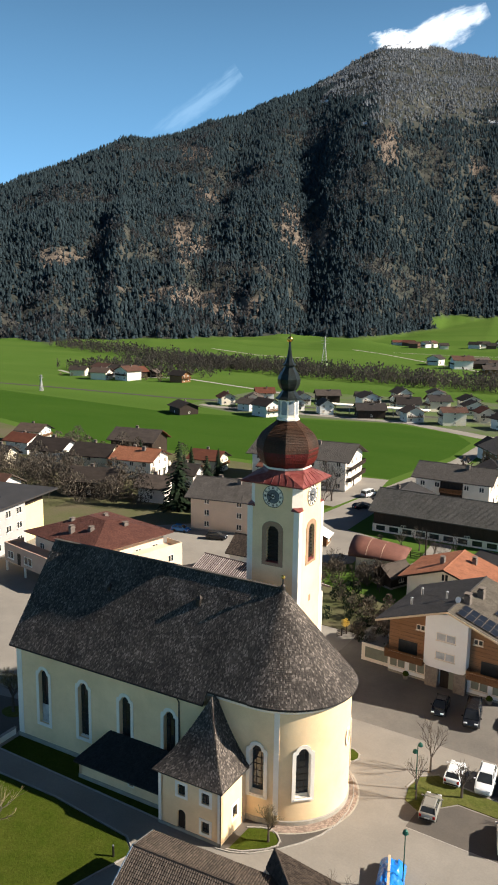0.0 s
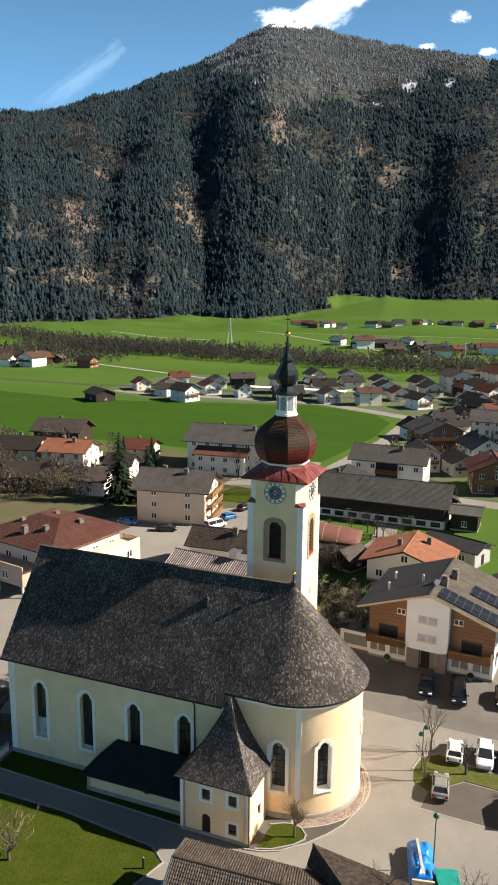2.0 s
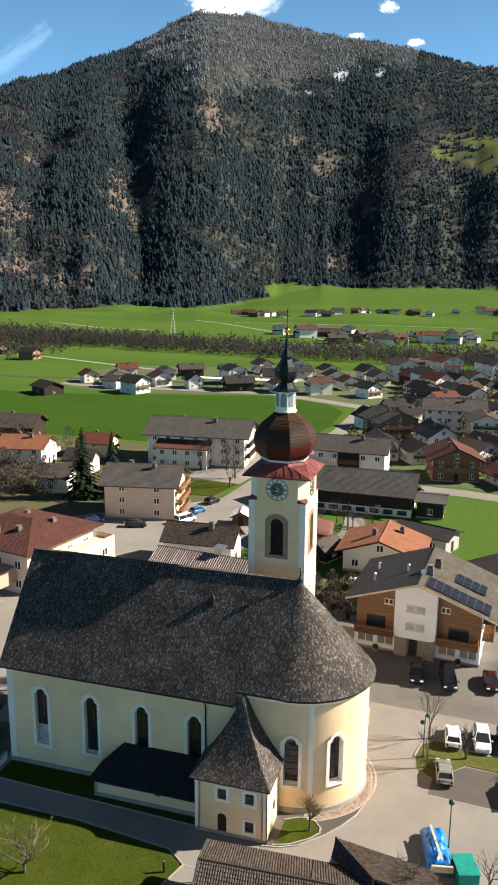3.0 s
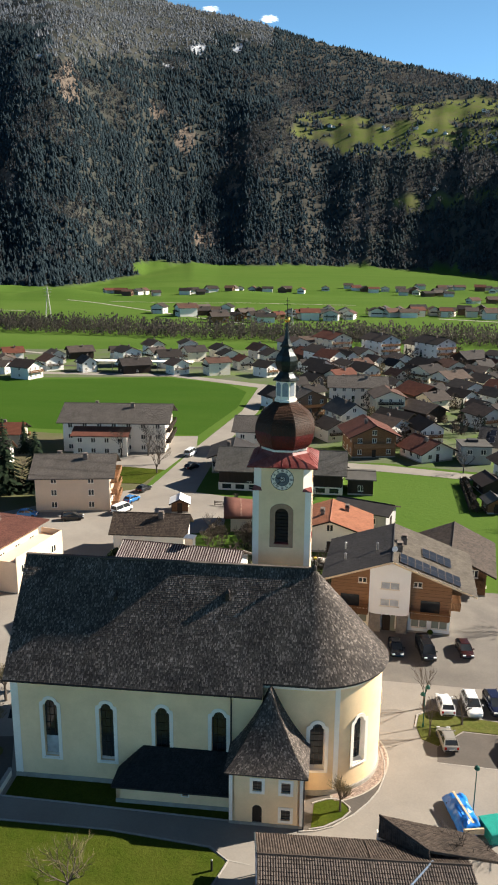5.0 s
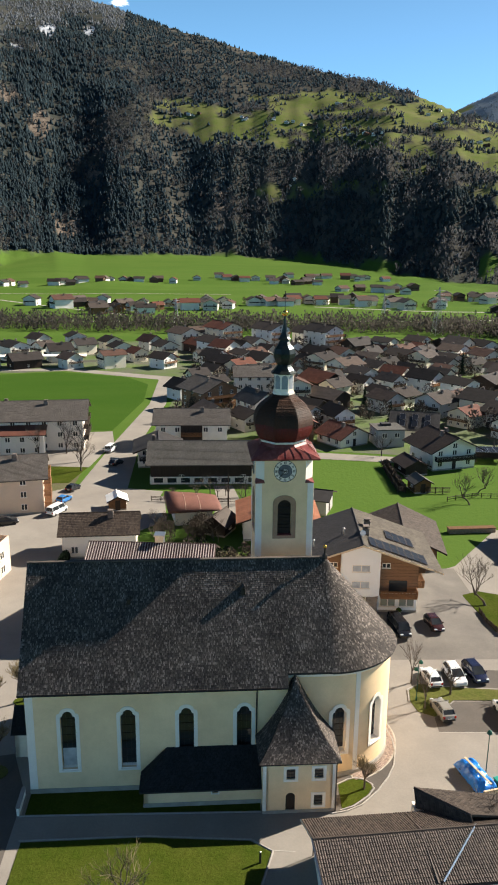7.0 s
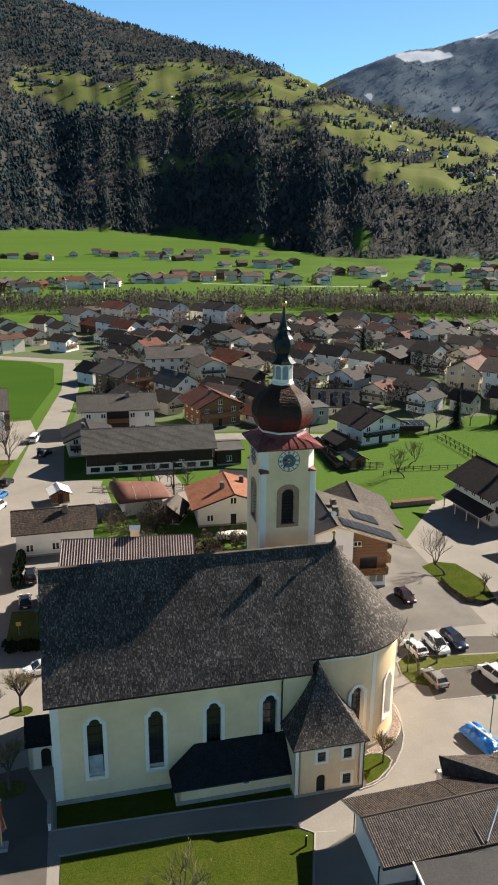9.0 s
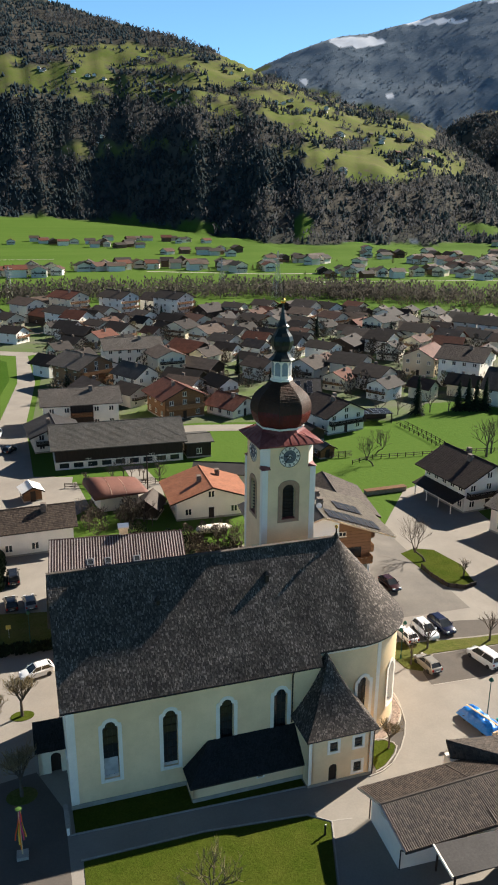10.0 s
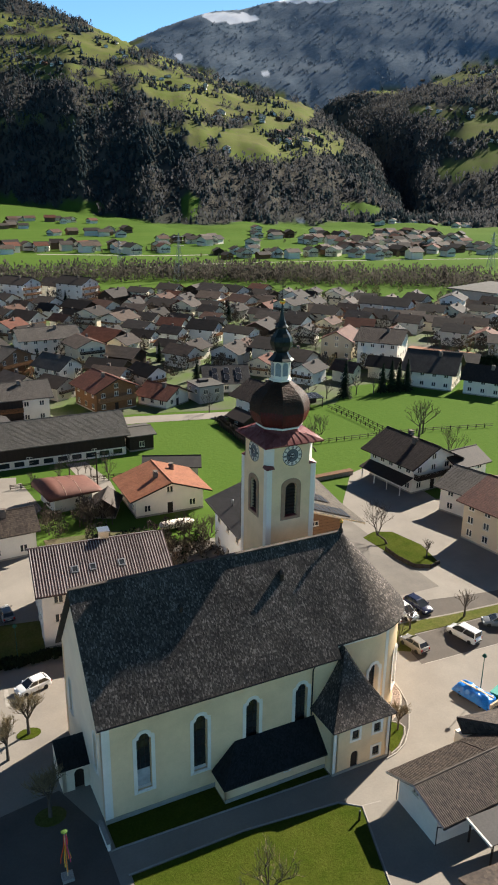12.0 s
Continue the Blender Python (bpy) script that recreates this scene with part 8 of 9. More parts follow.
def sprout(bm_w, bm_t, p, d, length, r, depth, rng, split, droop):
    """Grow one limb and its children."""
    pts, q = [p.copy()], p.copy()
    dd = d.copy()
    n = 3
    for i in range(n):
        dd = (dd + Vector((rng.uniform(-1, 1), rng.uniform(-1, 1), rng.uniform(-0.4, 0.7) - droop)) * 0.22).normalized()
        q = q + dd * (length / n)
        pts.append(q.copy())
    bm = bm_w if depth > 1 else bm_t
    tube(bm, pts, [r, r * 0.82, r * 0.68, r * (0.5 if depth else 0.15)], 5 if depth > 1 else 3)
    if depth <= 0:
        return
    for k in range(split + (1 if depth == 1 else 0)):
        base = pts[1 + (k % 3)] if k else pts[-1]
        side = Vector((rng.uniform(-1, 1), rng.uniform(-1, 1), rng.uniform(-0.15, 0.8))).normalized()
        nd = (dd * 0.8 + side * 0.62).normalized()
        sprout(bm_w, bm_t, base, nd, length * rng.uniform(0.58, 0.8), r * 0.55, depth - 1, rng, split, droop)


def bare_tree(seed, height, trunk, split, depth, droop, label, x, y, z=0.05, twig="twig", lean=(0, 0)):
    rng = random.Random(seed)
    t = thing("tree", label, "tree", x, y, z)
    bw, bt = bmesh.new(), bmesh.new()
    top = Vector((lean[0], lean[1], height * trunk))
    r0 = height * 0.018 + 0.04
    tube(bw, [(0, 0, -0.2), (lean[0] * 0.3, lean[1] * 0.3, height * trunk * 0.5), top], [r0 * 1.3, r0, r0 * 0.8], 8)
    for k in range(split + 2):
        a = 6.283 * k / (split + 2) + rng.uniform(-0.3, 0.3)
        d = Vector((math.cos(a), math.sin(a), rng.uniform(0.9, 2.4))).normalized()
        sprout(bw, bt, top - Vector((0, 0, rng.uniform(0, 0.25) * height * trunk)), d, height * (1 - trunk) * 0.42, r0 * 0.55, depth, rng, split, droop)
    part("trunk", bw, M["bark"], t)
    part("crown", bt, M[twig], t)
    return t


def spruce_tree(seed, height, x, y, label="tall dark spruce with drooping branches", z=0.0):
    rng = random.Random(seed)
    t = thing("spruce_tree", label, "tree", x, y, z)
    part("trunk", tube(bmesh.new(), [(0, 0, -0.2), (0, 0, height * 0.5), (0, 0, height * 0.98)], [height * 0.02, height * 0.013, 0.02], 7), M["bark"], t)
    V, F = [], []
    levels = 26
    for k in range(levels):
        f = k / levels
        zc = height * (0.08 + 0.9 * f)
        rad = height * 0.21 * (1 - f) ** 0.85 + 0.12
        n = int(13 - 7 * f)
        for i in range(n):
            a = 6.283 * (i + rng.random()) / n
            r = rad * rng.uniform(0.7, 1.15)
            dx, dy = math.cos(a), math.sin(a)
            w = 0.16 * r + 0.14
            dz = -r * rng.uniform(0.25, 0.5)
            for q in range(3):
                s0, s1 = 0.1 + q * 0.3, 0.45 + q * 0.3
                wq = w * (1.1 - 0.25 * q) * rng.uniform(0.7, 1.2)
                b = len(V)
                j = rng.uniform(-0.12, 0.12) * r
                V += [(dx * r * s0 - dy * j, dy * r * s0 + dx * j, zc + dz * s0 ** 1.4 + 0.1), (dx * r * (s0 + s1) / 2 + dy * wq, dy * r * (s0 + s1) / 2 - dx * wq, zc + dz * s0 - 0.22 * w), (dx * r * s1 - dy * j, dy * r * s1 + dx * j, zc + dz * s1 ** 1.4 - 0.1), (dx * r * (s0 + s1) / 2 - dy * wq, dy * r * (s0 + s1) / 2 + dx * wq, zc + dz * s0 - 0.22 * w)]
                F += [(b, b + 1, b + 2, b + 3)]
    me = bpy.data.meshes.new("crown")
    me.from_pydata(V, [], F)
    me.materials.append(M["spruce"])
    part("crown", me, None, t)
    return t


BARE = "leafless tree with fine grey-brown twigs"
trees = [
    bare_tree(1, 6.6, 0.30, 3, 3, 0.0, BARE, -21.6, 73.2),
    bare_tree(2, 5.2, 0.34, 3, 3, 0.05, BARE, -21.3, 67.8),
    bare_tree(3, 4.4, 0.38, 4, 2, 0.0, "small leafless tree with a rounded crown", -17.5, 70.6),
    bare_tree(4, 3.6, 0.38, 5, 3, -0.05, "small leafless globe tree beside the sacristy", -30.7, 54.5, twig="shrub"),
    bare_tree(5, 7.2, 0.22, 3, 4, 0.12, "gnarled leaning leafless apple tree", -5.6, 93.4, lean=(-1.4, 1.2)),
    bare_tree(6, 9.5, 0.22, 3, 4, 0.0, "large spreading leafless tree", -80.0, 171.0),
]
for k, x, y, s, rz in ((3, -68.0, 70.0, 1.5, 40), (3, -70.6, 66.8, 1.45, 100), (3, -68.0, 57.5, 1.6, 70), (2, -8.6, 70.2, 1.1, 30), (2, -2.6, 86.8, 0.9, 80), (5, -85.0, 178.5, 0.95, 70), (5, -78.5, 163.0, 0.8, 150), (5, -91.5, 176.0, 0.9, 220), (1, -50.5, 141.5, 0.9, 20), (1, -44.0, 142.5, 0.85, 140), (0, -47.0, 121.0, 0.8, 60), (4, 6.1, 138.8, 0.9, 0), (4, 14.0, 152.0, 0.6, 60), (4, 10.5, 147.0, 0.75, 200), (5, 29.5, 122.0, 0.85, 10), (0, 34.0, 138.5, 1.5, 130), (0, 36.5, 140.5, 1.3, 30), (1, 46.0, 176.5, 1.2, 10), (1, 40.5, 177.0, 1.1, 80), (5, 30.5, 176.5, 0.7, 20), (0, 24.0, 176.0, 1.0, 30), (0, -33.5, 104.0, 0.9, 10), (1, -36.5, 107.5, 0.8, 80), (2, -31.0, 109.0, 0.9, 120), (0, -5.0, 176.0, 0.9, 75), (1, -24.0, 26.0, 1.0, 50), (0, -20.5, 47.5, 0.9, 90), (1, -14.6, 52.0, 0.8, 170)):
    copy_thing(trees[k], pose(x, y, 0.05, 0, 0, rz) @ Matrix.Diagonal((s, s, s, 1)))
bare_tree(9, 5.4, 0.16, 4, 3, 0.0, "leafless ochre shrub tree on the lawn", -52.8, 41.4, 0.09, "shrub")
rng = random.Random(12)
for i in range(46):
    x, y = rng.uniform(-205, -108), rng.uniform(108, 196)
    if any((x - a) ** 2 + (y - b) ** 2 < 9 ** 2 for a, b in placed):
        continue
    s = rng.uniform(0.5, 0.95)
    copy_thing(trees[rng.choice((0, 0, 1, 5))], pose(x, y, 0, 0, 0, rng.uniform(0, 360)) @ Matrix.Diagonal((s, s, s, 1)))
for i in range(26):
    x, y = rng.choice(((rng.uniform(-39, -28), rng.uniform(99, 111)), (rng.uniform(-60, -44), rng.uniform(118, 126)), (rng.uniform(-58, -40), rng.uniform(139, 146))))
    s = rng.uniform(0.45, 0.85)
    copy_thing(trees[rng.choice((2, 2, 0))], pose(x, y, 0, 0, 0, rng.uniform(0, 360)) @ Matrix.Diagonal((s, s, s, 1)))
spr = [spruce_tree(1, 15.0, -107.5, 143.5), spruce_tree(2, 12.0, -101.5, 146.5), spruce_tree(3, 9.0, -126.0, 174.0, "slender dark spruce between the gardens")]
for k, x, y, s in ((0, -199, 158, 1.05), (1, -194, 150, 0.8), (0, -212, 170, 1.1), (2, -148, 178, 0.9), (2, -118, 176, 1.0), (1, 36.0, 176.0, 0.95), (2, 49.2, 177.0, 1.0), (2, 51.8, 176.4, 1.1), (2, 54.2, 176.0, 1.05), (2, 56.6, 175.4, 1.1), (2, 6.0, 200.0, 0.8), (1, -124.0, 168.0, 0.7), (2, -33.0, 233.0, 0.9)):
    copy_thing(spr[k], pose(x, y, 0, 0, 0, 77 * x) @ Matrix.Diagonal((s, s, s, 1)))
for i in range(170):
    x, y = rng.uniform(-60, 190), rng.uniform(195, 395)
    if not inside(x, y, TOWN) or any((x - a) ** 2 + (y - b) ** 2 < 8.5 ** 2 for a, b in placed):
        continue
    s = rng.uniform(0.5, 0.9)
    copy_thing(rng.choice([trees[0], trees[1], trees[1], spr[1], spr[2]]), pose(x, y, 0, 0, 0, rng.uniform(0, 360)) @ Matrix.Diagonal((s, s, s, 1)))
fill = np.array([(cx + rng.uniform(-1.2, 1.2) * sx, cy + rng.uniform(-1.4, 1.4) * sy, 0.0) for cx, cy, sx, sy, n in HAMLETS for _ in range(14)] + [(rng.uniform(-60, 190), rng.uniform(200, 400), 0.0) for _ in range(160)])
fill = np.array([p for p in fill if all((p[0] - a) ** 2 + (p[1] - b) ** 2 > 7 ** 2 for a, b in placed)])
thick = np.array([(cx + rng.gauss(0, 1) * sx, cy + rng.gauss(0, 1) * sy, 0.0) for cx, cy, sx, sy, n in ((-150, 143, 11, 6, 44), (-128, 141, 7, 5, 26), (-168, 150, 12, 5, 30), (-178, 172, 14, 8, 20)) for _ in range(n)])
thick = np.array([p for p in thick if all((p[0] - a) ** 2 + (p[1] - b) ** 2 > 6.5 ** 2 for a, b in placed)])
clumps("garden_thicket", thick, 4 + 5 * NRG.rand(len(thick)), M["garden_twig"], "leafless brown thicket of garden trees", "thicket", 420, 0.17)
grove = [(rng.uniform(-60, 195), rng.uniform(198, 395), 0.0) for _ in range(1000)]
grove = np.array([p for p in grove if inside(p[0], p[1], TOWN) and all((p[0] - a) ** 2 + (p[1] - b) ** 2 > 6.3 ** 2 for a, b in placed)])[:170]
clumps("town_thicket", grove, 4.0 + 4.0 * NRG.rand(len(grove)), M["twig"], "leafless brown garden trees between the houses of the town", "thicket", 200, 0.3)
nook = np.array([(rng.uniform(-42.5, -33.0), rng.uniform(97.0, 112.0), 0.05) for _ in range(70)])
garden_bed = np.array([(rng.uniform(-57.5, -48.5), rng.uniform(116.5, 126.0), 0.05) for _ in range(26)] + [(rng.uniform(-52.5, -43.0), rng.uniform(103.0, 115.5), 0.05) for _ in range(34)])
clumps("shrubs", garden_bed[:40], 1.4 + 2.6 * NRG.rand(40), M["garden_twig"], "leafless brown garden shrubs behind the church", "shrubs", 170, 0.3)
clumps("shrubs", garden_bed[40:], 1.2 + 2.0 * NRG.rand(20), M["spruce"], "dark evergreen bushes in the garden behind the church", "shrubs", 170, 0.36)
forsythia = np.array([(-45.2 + 0.8 * NRG.rand(), 101.8 + 0.8 * NRG.rand(), 0.05) for _ in range(3)])
clumps("shrubs", forsythia, 1.3 + 0.4 * NRG.rand(3), M["yellow_bright"], "small bush in yellow flower beside the chalet drive", "shrubs", 160, 0.3)
clumps("shrubs", nook[:44], 1.2 + 2.2 * NRG.rand(44), M["twig"], "tangled dark leafless shrubs in the garden beside the chalet", "shrubs", 150, 0.34)
clumps("shrubs", nook[44:], 0.9 + 1.6 * NRG.rand(26), M["spruce"], "low evergreen bushes in the garden beside the chalet", "shrubs", 150, 0.4)
clumps("shrubs", fill, 2 + 4 * NRG.rand(len(fill)), M["shrub"], "leafless shrubs and hedges in the gardens", "shrubs", 90, 0.5)

for k in (0, 1):
    trees[k].scale = (0.62, 0.62, 0.95)
for k in (0, 1):
    spr[k].scale = (1.6, 1.6, 1.15)

# ---- vehicles ----
M["tyre"] = mat("black_rubber", (0.02, 0.02, 0.02), (0.03, 0.03, 0.03), 5, 20, 0.8)
M["rim"] = mat("alloy_rim", (0.45, 0.45, 0.46), (0.35, 0.35, 0.36), 5, 20, 0.3, 0.9, 0)
M["lamp_red"] = mat("red_tail_lamp", (0.35, 0.02, 0.015), (0.3, 0.015, 0.01), 5, 20, 0.2, bump=0)
M["lamp_clear"] = mat("clear_headlamp", (0.7, 0.72, 0.74), (0.6, 0.62, 0.64), 5, 20, 0.1, bump=0)
PAINTS = {"white": (0.78, 0.78, 0.77), "black": (0.012, 0.013, 0.016), "silver": (0.24, 0.225, 0.195), "maroon": (0.040, 0.014, 0.013), "navy": (0.014, 0.018, 0.045), "blue": (0.03, 0.16, 0.42), "grey": (0.16, 0.17, 0.18)}
for k, c in PAINTS.items():
    M["paint_" + k] = mat(k + "_car_paint", c, tuple(v * 0.92 for v in c), 0.7, 12, 0.18, 0.0, 0, fine_amount=0.03, spec=0.6)


def car(paint, x, y, heading, size="hatch", label=""):
    """A car with its front towards +x."""
    L, W, H, hood, roof0, roof1, tail = {"hatch": (4.1, 1.76, 1.48, 0.92, 0.12, -1.30, 1.0), "van": (4.6, 1.85, 1.85, 1.02, 0.55, -2.0, 1.1), "bus": (5.0, 1.95, 1.95, 1.05, 1.1, -2.25, 1.1), "suv": (4.4, 1.84, 1.62, 1.0, 0.15, -1.6, 1.05)}[size]
    t = thing("car", label or paint + " car parked beside the street", "car", x, y, 0.055 + rise_at(x, y), heading, "parked cars")
    hl = L / 2

    def section(px, hw, z0, z1):
        return [(px, -hw, z0 + 0.12), (px, -hw * 0.94, z0), (px, hw * 0.94, z0), (px, hw, z0 + 0.12), (px, hw * 1.0, z1 - 0.22), (px, hw * 0.93, z1 - 0.04), (px, hw * 0.8, z1), (px, -hw * 0.8, z1), (px, -hw * 0.93, z1 - 0.04), (px, -hw, z1 - 0.22)]
    bm = bmesh.new()
    hw = W / 2
    loft(bm, [section(-hl, hw * 0.86, 0.32, tail - 0.12), section(-hl + 0.12, hw * 0.95, 0.24, tail), section(-hl + 0.7, hw, 0.2, tail), section(0.0, hw, 0.2, hood + 0.06), section(hl - 1.15, hw, 0.2, hood), section(hl - 0.35, hw * 0.95, 0.22, hood - 0.14), section(hl - 0.06, hw * 0.84, 0.28, hood - 0.28), section(hl, hw * 0.74, 0.34, hood - 0.36)], True, True, True)
    bmesh.ops.recalc_face_normals(bm, faces=bm.faces[:])
    body = part("body", bm, M["paint_" + paint], t, smooth=True)
    ws = hl - 1.0 if size not in ("bus", "van") else hl - 0.75
    re = -hl + 0.12
    lo, hi = hood - 0.02, H - 0.08
    low = [(ws, -hw * 0.88), (ws, hw * 0.88), (re, hw * 0.88), (re, -hw * 0.88)]
    up = [(roof0 + 0.1, -hw * 0.72), (roof0 + 0.1, hw * 0.72), (roof1 - 0.1, hw * 0.70), (roof1 - 0.1, -hw * 0.70)]
    bm = bmesh.new()
    loft(bm, [[(a, b, lo) for a, b in low], [(a, b, hi) for a, b in up]], True, True, True)
    part("window_band", bm, M["glass"], t, "dark car windows")
    bm = bmesh.new()
    loft(bm, [[(roof0 + 0.12, -hw * 0.73, hi - 0.02), (roof0 + 0.12, hw * 0.73, hi - 0.02), (roof1 - 0.14, hw * 0.71, hi - 0.02), (roof1 - 0.14, -hw * 0.71, hi - 0.02)], [(roof0 - 0.1, -hw * 0.62, H), (roof0 - 0.1, hw * 0.62, H), (roof1 + 0.1, hw * 0.6, H), (roof1 + 0.1, -hw * 0.6, H)]], True, True, True)
    part("car_roof", bm, M["paint_" + paint], t)
    for s in (-1, 1):
        for (xa, za), (xb, zb), r in (((ws, lo), (roof0 + 0.1, hi), 0.05), ((re, lo), (roof1 - 0.1, hi), 0.07), (((ws + re) / 2 + 0.1, lo), ((roof0 + roof1) / 2 + 0.1, hi), 0.04)):
            part("pillar", tube(bmesh.new(), [(xa, s * hw * 0.89, za), (xb, s * hw * 0.73, zb)], r, 5), M["paint_" + paint], t)
        part("mirror", bevelled(boxes((ws - 0.35, s * (hw + 0.08) - 0.1, hood + 0.02, ws - 0.2, s * (hw + 0.08) + 0.1, hood + 0.17)), 0.03), M["paint_" + paint], t)
        part("headlight", bevelled(boxes((hl - 0.24, s * hw * 0.62 - 0.2, hood - 0.34, hl - 0.04, s * hw * 0.62 + 0.2, hood - 0.2)), 0.03), M["lamp_clear"], t)
        part("tail_light", bevelled(boxes((-hl - 0.02, s * hw * 0.74 - 0.12, tail - 0.4, -hl + 0.12, s * hw * 0.74 + 0.12, tail - 0.1)), 0.02), M["lamp_red"], t)
        for px in (hl - 0.85, -hl + 0.8):
            wm = pose(px, s * (hw - 0.1), 0.31, 90, 0, 0)
            bm = lathe(bmesh.new(), [(0.2, -0.11), (0.29, -0.11), (0.31, -0.07), (0.31, 0.07), (0.29, 0.11), (0.2, 0.11)], 16)
            bm.transform(wm)
            wheel = part("wheel", bm, M["tyre"], t)
            bm = lathe(bmesh.new(), [(0.2, -0.1), (0.05, -0.06), (0.05, 0.06), (0.2, 0.1)], 10)
            bm.transform(wm)
            part("rim", bm, M["rim"], wheel)
    part("bumper", bevelled(boxes((-hl - 0.03, -hw * 0.8, 0.34, -hl + 0.1, hw * 0.8, 0.52)), 0.03), M["gutter"], t)
    part("number_plate", boxes((-hl - 0.045, -0.26, 0.56, -hl - 0.02, 0.26, 0.68)), M["white"], t)
    return t


car("black", -24.4, 85.2, -84, "hatch", "black parked car in front of the chalet")
car("black", -20.5, 85.2, -80, "bus", "black minibus parked in front of the chalet")
car("maroon", -15.4, 86.2, -82, "hatch", "dark maroon parked car beside the chalet")
car("white", -19.1, 73.6, 96, "hatch", "white hatchback parked by the grass strip")
car("white", -16.0, 74.0, -84, "suv", "white estate car parked by the grass strip")
car("navy", -13.3, 74.5, -80, "suv", "dark navy car parked by the grass strip")
car("silver", -19.5, 66.9, 98, "hatch", "silver-beige hatchback parked below the grass strip")
car("white", -12.0, 66.2, 104, "van", "white high-roofed van parked below the grass strip")
car("grey", -5.8, 66.8, 150, "hatch", "grey car parked below the grass strip")
car("white", -66.3, 77.6, 196, "hatch", "white car standing on the sunlit street")
car("black", -69.6, 95.4, 96, "hatch")
car("black", -69.4, 103.4, 94, "van", "black van parked beside the clipped hedge")
car("grey", -67.0, 95.2, 96, "hatch", "dark grey car parked in the shade")
car("black", -86.2, 128.2, 20, "suv")
car("blue", -78.0, 141.3, 70, "hatch")
car("white", -78.0, 134.4, 66, "bus", "white box van on the street")
car("black", -77.6, 149.0, 70, "hatch")
car("white", -74.2, 181.0, 80, "bus", "white delivery van on the street")
car("black", -71.0, 168.4, 60, "hatch")
car("blue", -95.8, 128.6, 10, "hatch")

# ---- small things ----
M["green_iron"] = mat("dark_green_iron", (0.02, 0.09, 0.065), (0.015, 0.07, 0.05), 3, 12, 0.45, 0.2, 0.05)
M["tarp"] = mat("crumpled_blue_tarpaulin", (0.012, 0.16, 0.60), (0.02, 0.24, 0.72), 1.2, 6, 0.3, bump=0.4, depth=0.05, fine_amount=0.25, spec=0.5)
M["plank"] = mat("pale_planks", (0.62, 0.47, 0.31), (0.52, 0.39, 0.25), 1.5, 8, 0.8)
M["teal"] = mat("teal_plastic", (0.02, 0.28, 0.22), (0.015, 0.22, 0.18), 1.5, 8, 0.5)


def lamp_post(x, y, h, heads=1):
    t = thing("street_lamp", "slim dark green street lamp with a lantern head", "street lamp", x, y, 0, 0, "street lamps")
    part("pole", lathe(bmesh.new(), [(0.11, 0), (0.11, 0.5), (0.06, 0.6), (0.045, h)], 8), M["green_iron"], t)
    for k in range(heads):
        z = h - 0.9 * k
        part("lantern", lathe(bmesh.new(), [(0.06, z - 0.1), (0.24, z), (0.28, z + 0.06), (0.2, z + 0.3), (0.05, z + 0.42)], 8, 0.0 if heads == 1 else 0.25 * (1 - 2 * k)), M["green_iron"], t)
    return t


lamp_post(-18.2, 55.7, 5.3)
lamp_post(-21.9, 69.4, 5.0, 2)
lamp_post(-67.0, 84.7, 4.6)
pole_ = thing("utility_pole", "tall grey wooden utility pole between the barns", "pole", -44.0, 137.0, 0)
part("pole", lathe(bmesh.new(), [(0.16, 0), (0.15, 4.0), (0.11, 7.2), (0.02, 7.3)], 8), M["dark_wood"], pole_)
part("insulator_arm", boxes((-0.5, -0.05, 6.8, 0.5, 0.05, 6.92)), M["dark_wood"], pole_)
bollard = thing("bollard", "short dark bollard at the corner of the lawn", "bollard", -41.4, 45.4, 0.05)
part("post", lathe(bmesh.new(), [(0.1, 0), (0.1, 1.0), (0.07, 1.1)], 10), M["gutter"], bollard)
part("cap", lathe(bmesh.new(), [(0.09, 1.1), (0.09, 1.16), (0.02, 1.2)], 10), M["alu"], bollard)
marks = thing("road_marking", "white painted word STOP and stop line on the street", "road marking", kind="structure")
word = bpy.data.curves.new("word", 'FONT')
word.body = "STOP"
word.size = 1.35
word.materials.append(M["kerb"])
word_ob = new("word", word)
word_ob.parent = marks
word_ob.matrix_basis = pose(-67.0, 76.0, 0.062, 0, 0, 87)
part("stop_line", boxes((-0.1, -0.25, 0.052, 3.2, 0.25, 0.06)), M["kerb"], marks).matrix_basis = pose(-69.4, 75.7, 0, 0, 0, 87)
hedge = np.array([(-71.0 + 10.6 * f + rng.uniform(-0.3, 0.3), 82.9 + rng.uniform(-0.3, 0.3), 0.0) for f in [i / 50 for i in range(51)]])
clumps("hedge", hedge, 1.3 + 0.4 * NRG.rand(len(hedge)), M["spruce"], "clipped dark green hedge beside the street", "hedge", 60)
side_hedge = np.array([(-71.4 + rng.uniform(-0.25, 0.25), 100.5 + 10.5 * f, 0.0) for f in [i / 44 for i in range(45)]])
clumps("hedge", side_hedge, 1.7 + 0.4 * NRG.rand(len(side_hedge)), M["spruce"], "clipped dark green hedge beside the parked cars", "hedge", 60)
notice = thing("sign", "small yellow sign on a thin post in the grass", "sign", -69.7, 87.0, 0.1)
part("post", lathe(bmesh.new(), [(0.035, 0), (0.035, 1.9)], 8), M["alu"], notice)
part("board", bevelled(boxes((-0.32, -0.05, 1.3, 0.32, -0.035, 1.9)), 0.005), M["yellow_bright"], notice)
low_hedge = np.array([(84.0 + 20 * f + rng.uniform(-0.6, 0.6), 199.5 - 13 * f + rng.uniform(-0.6, 0.6), 0.0) for f in [i / 60 for i in range(61)]])
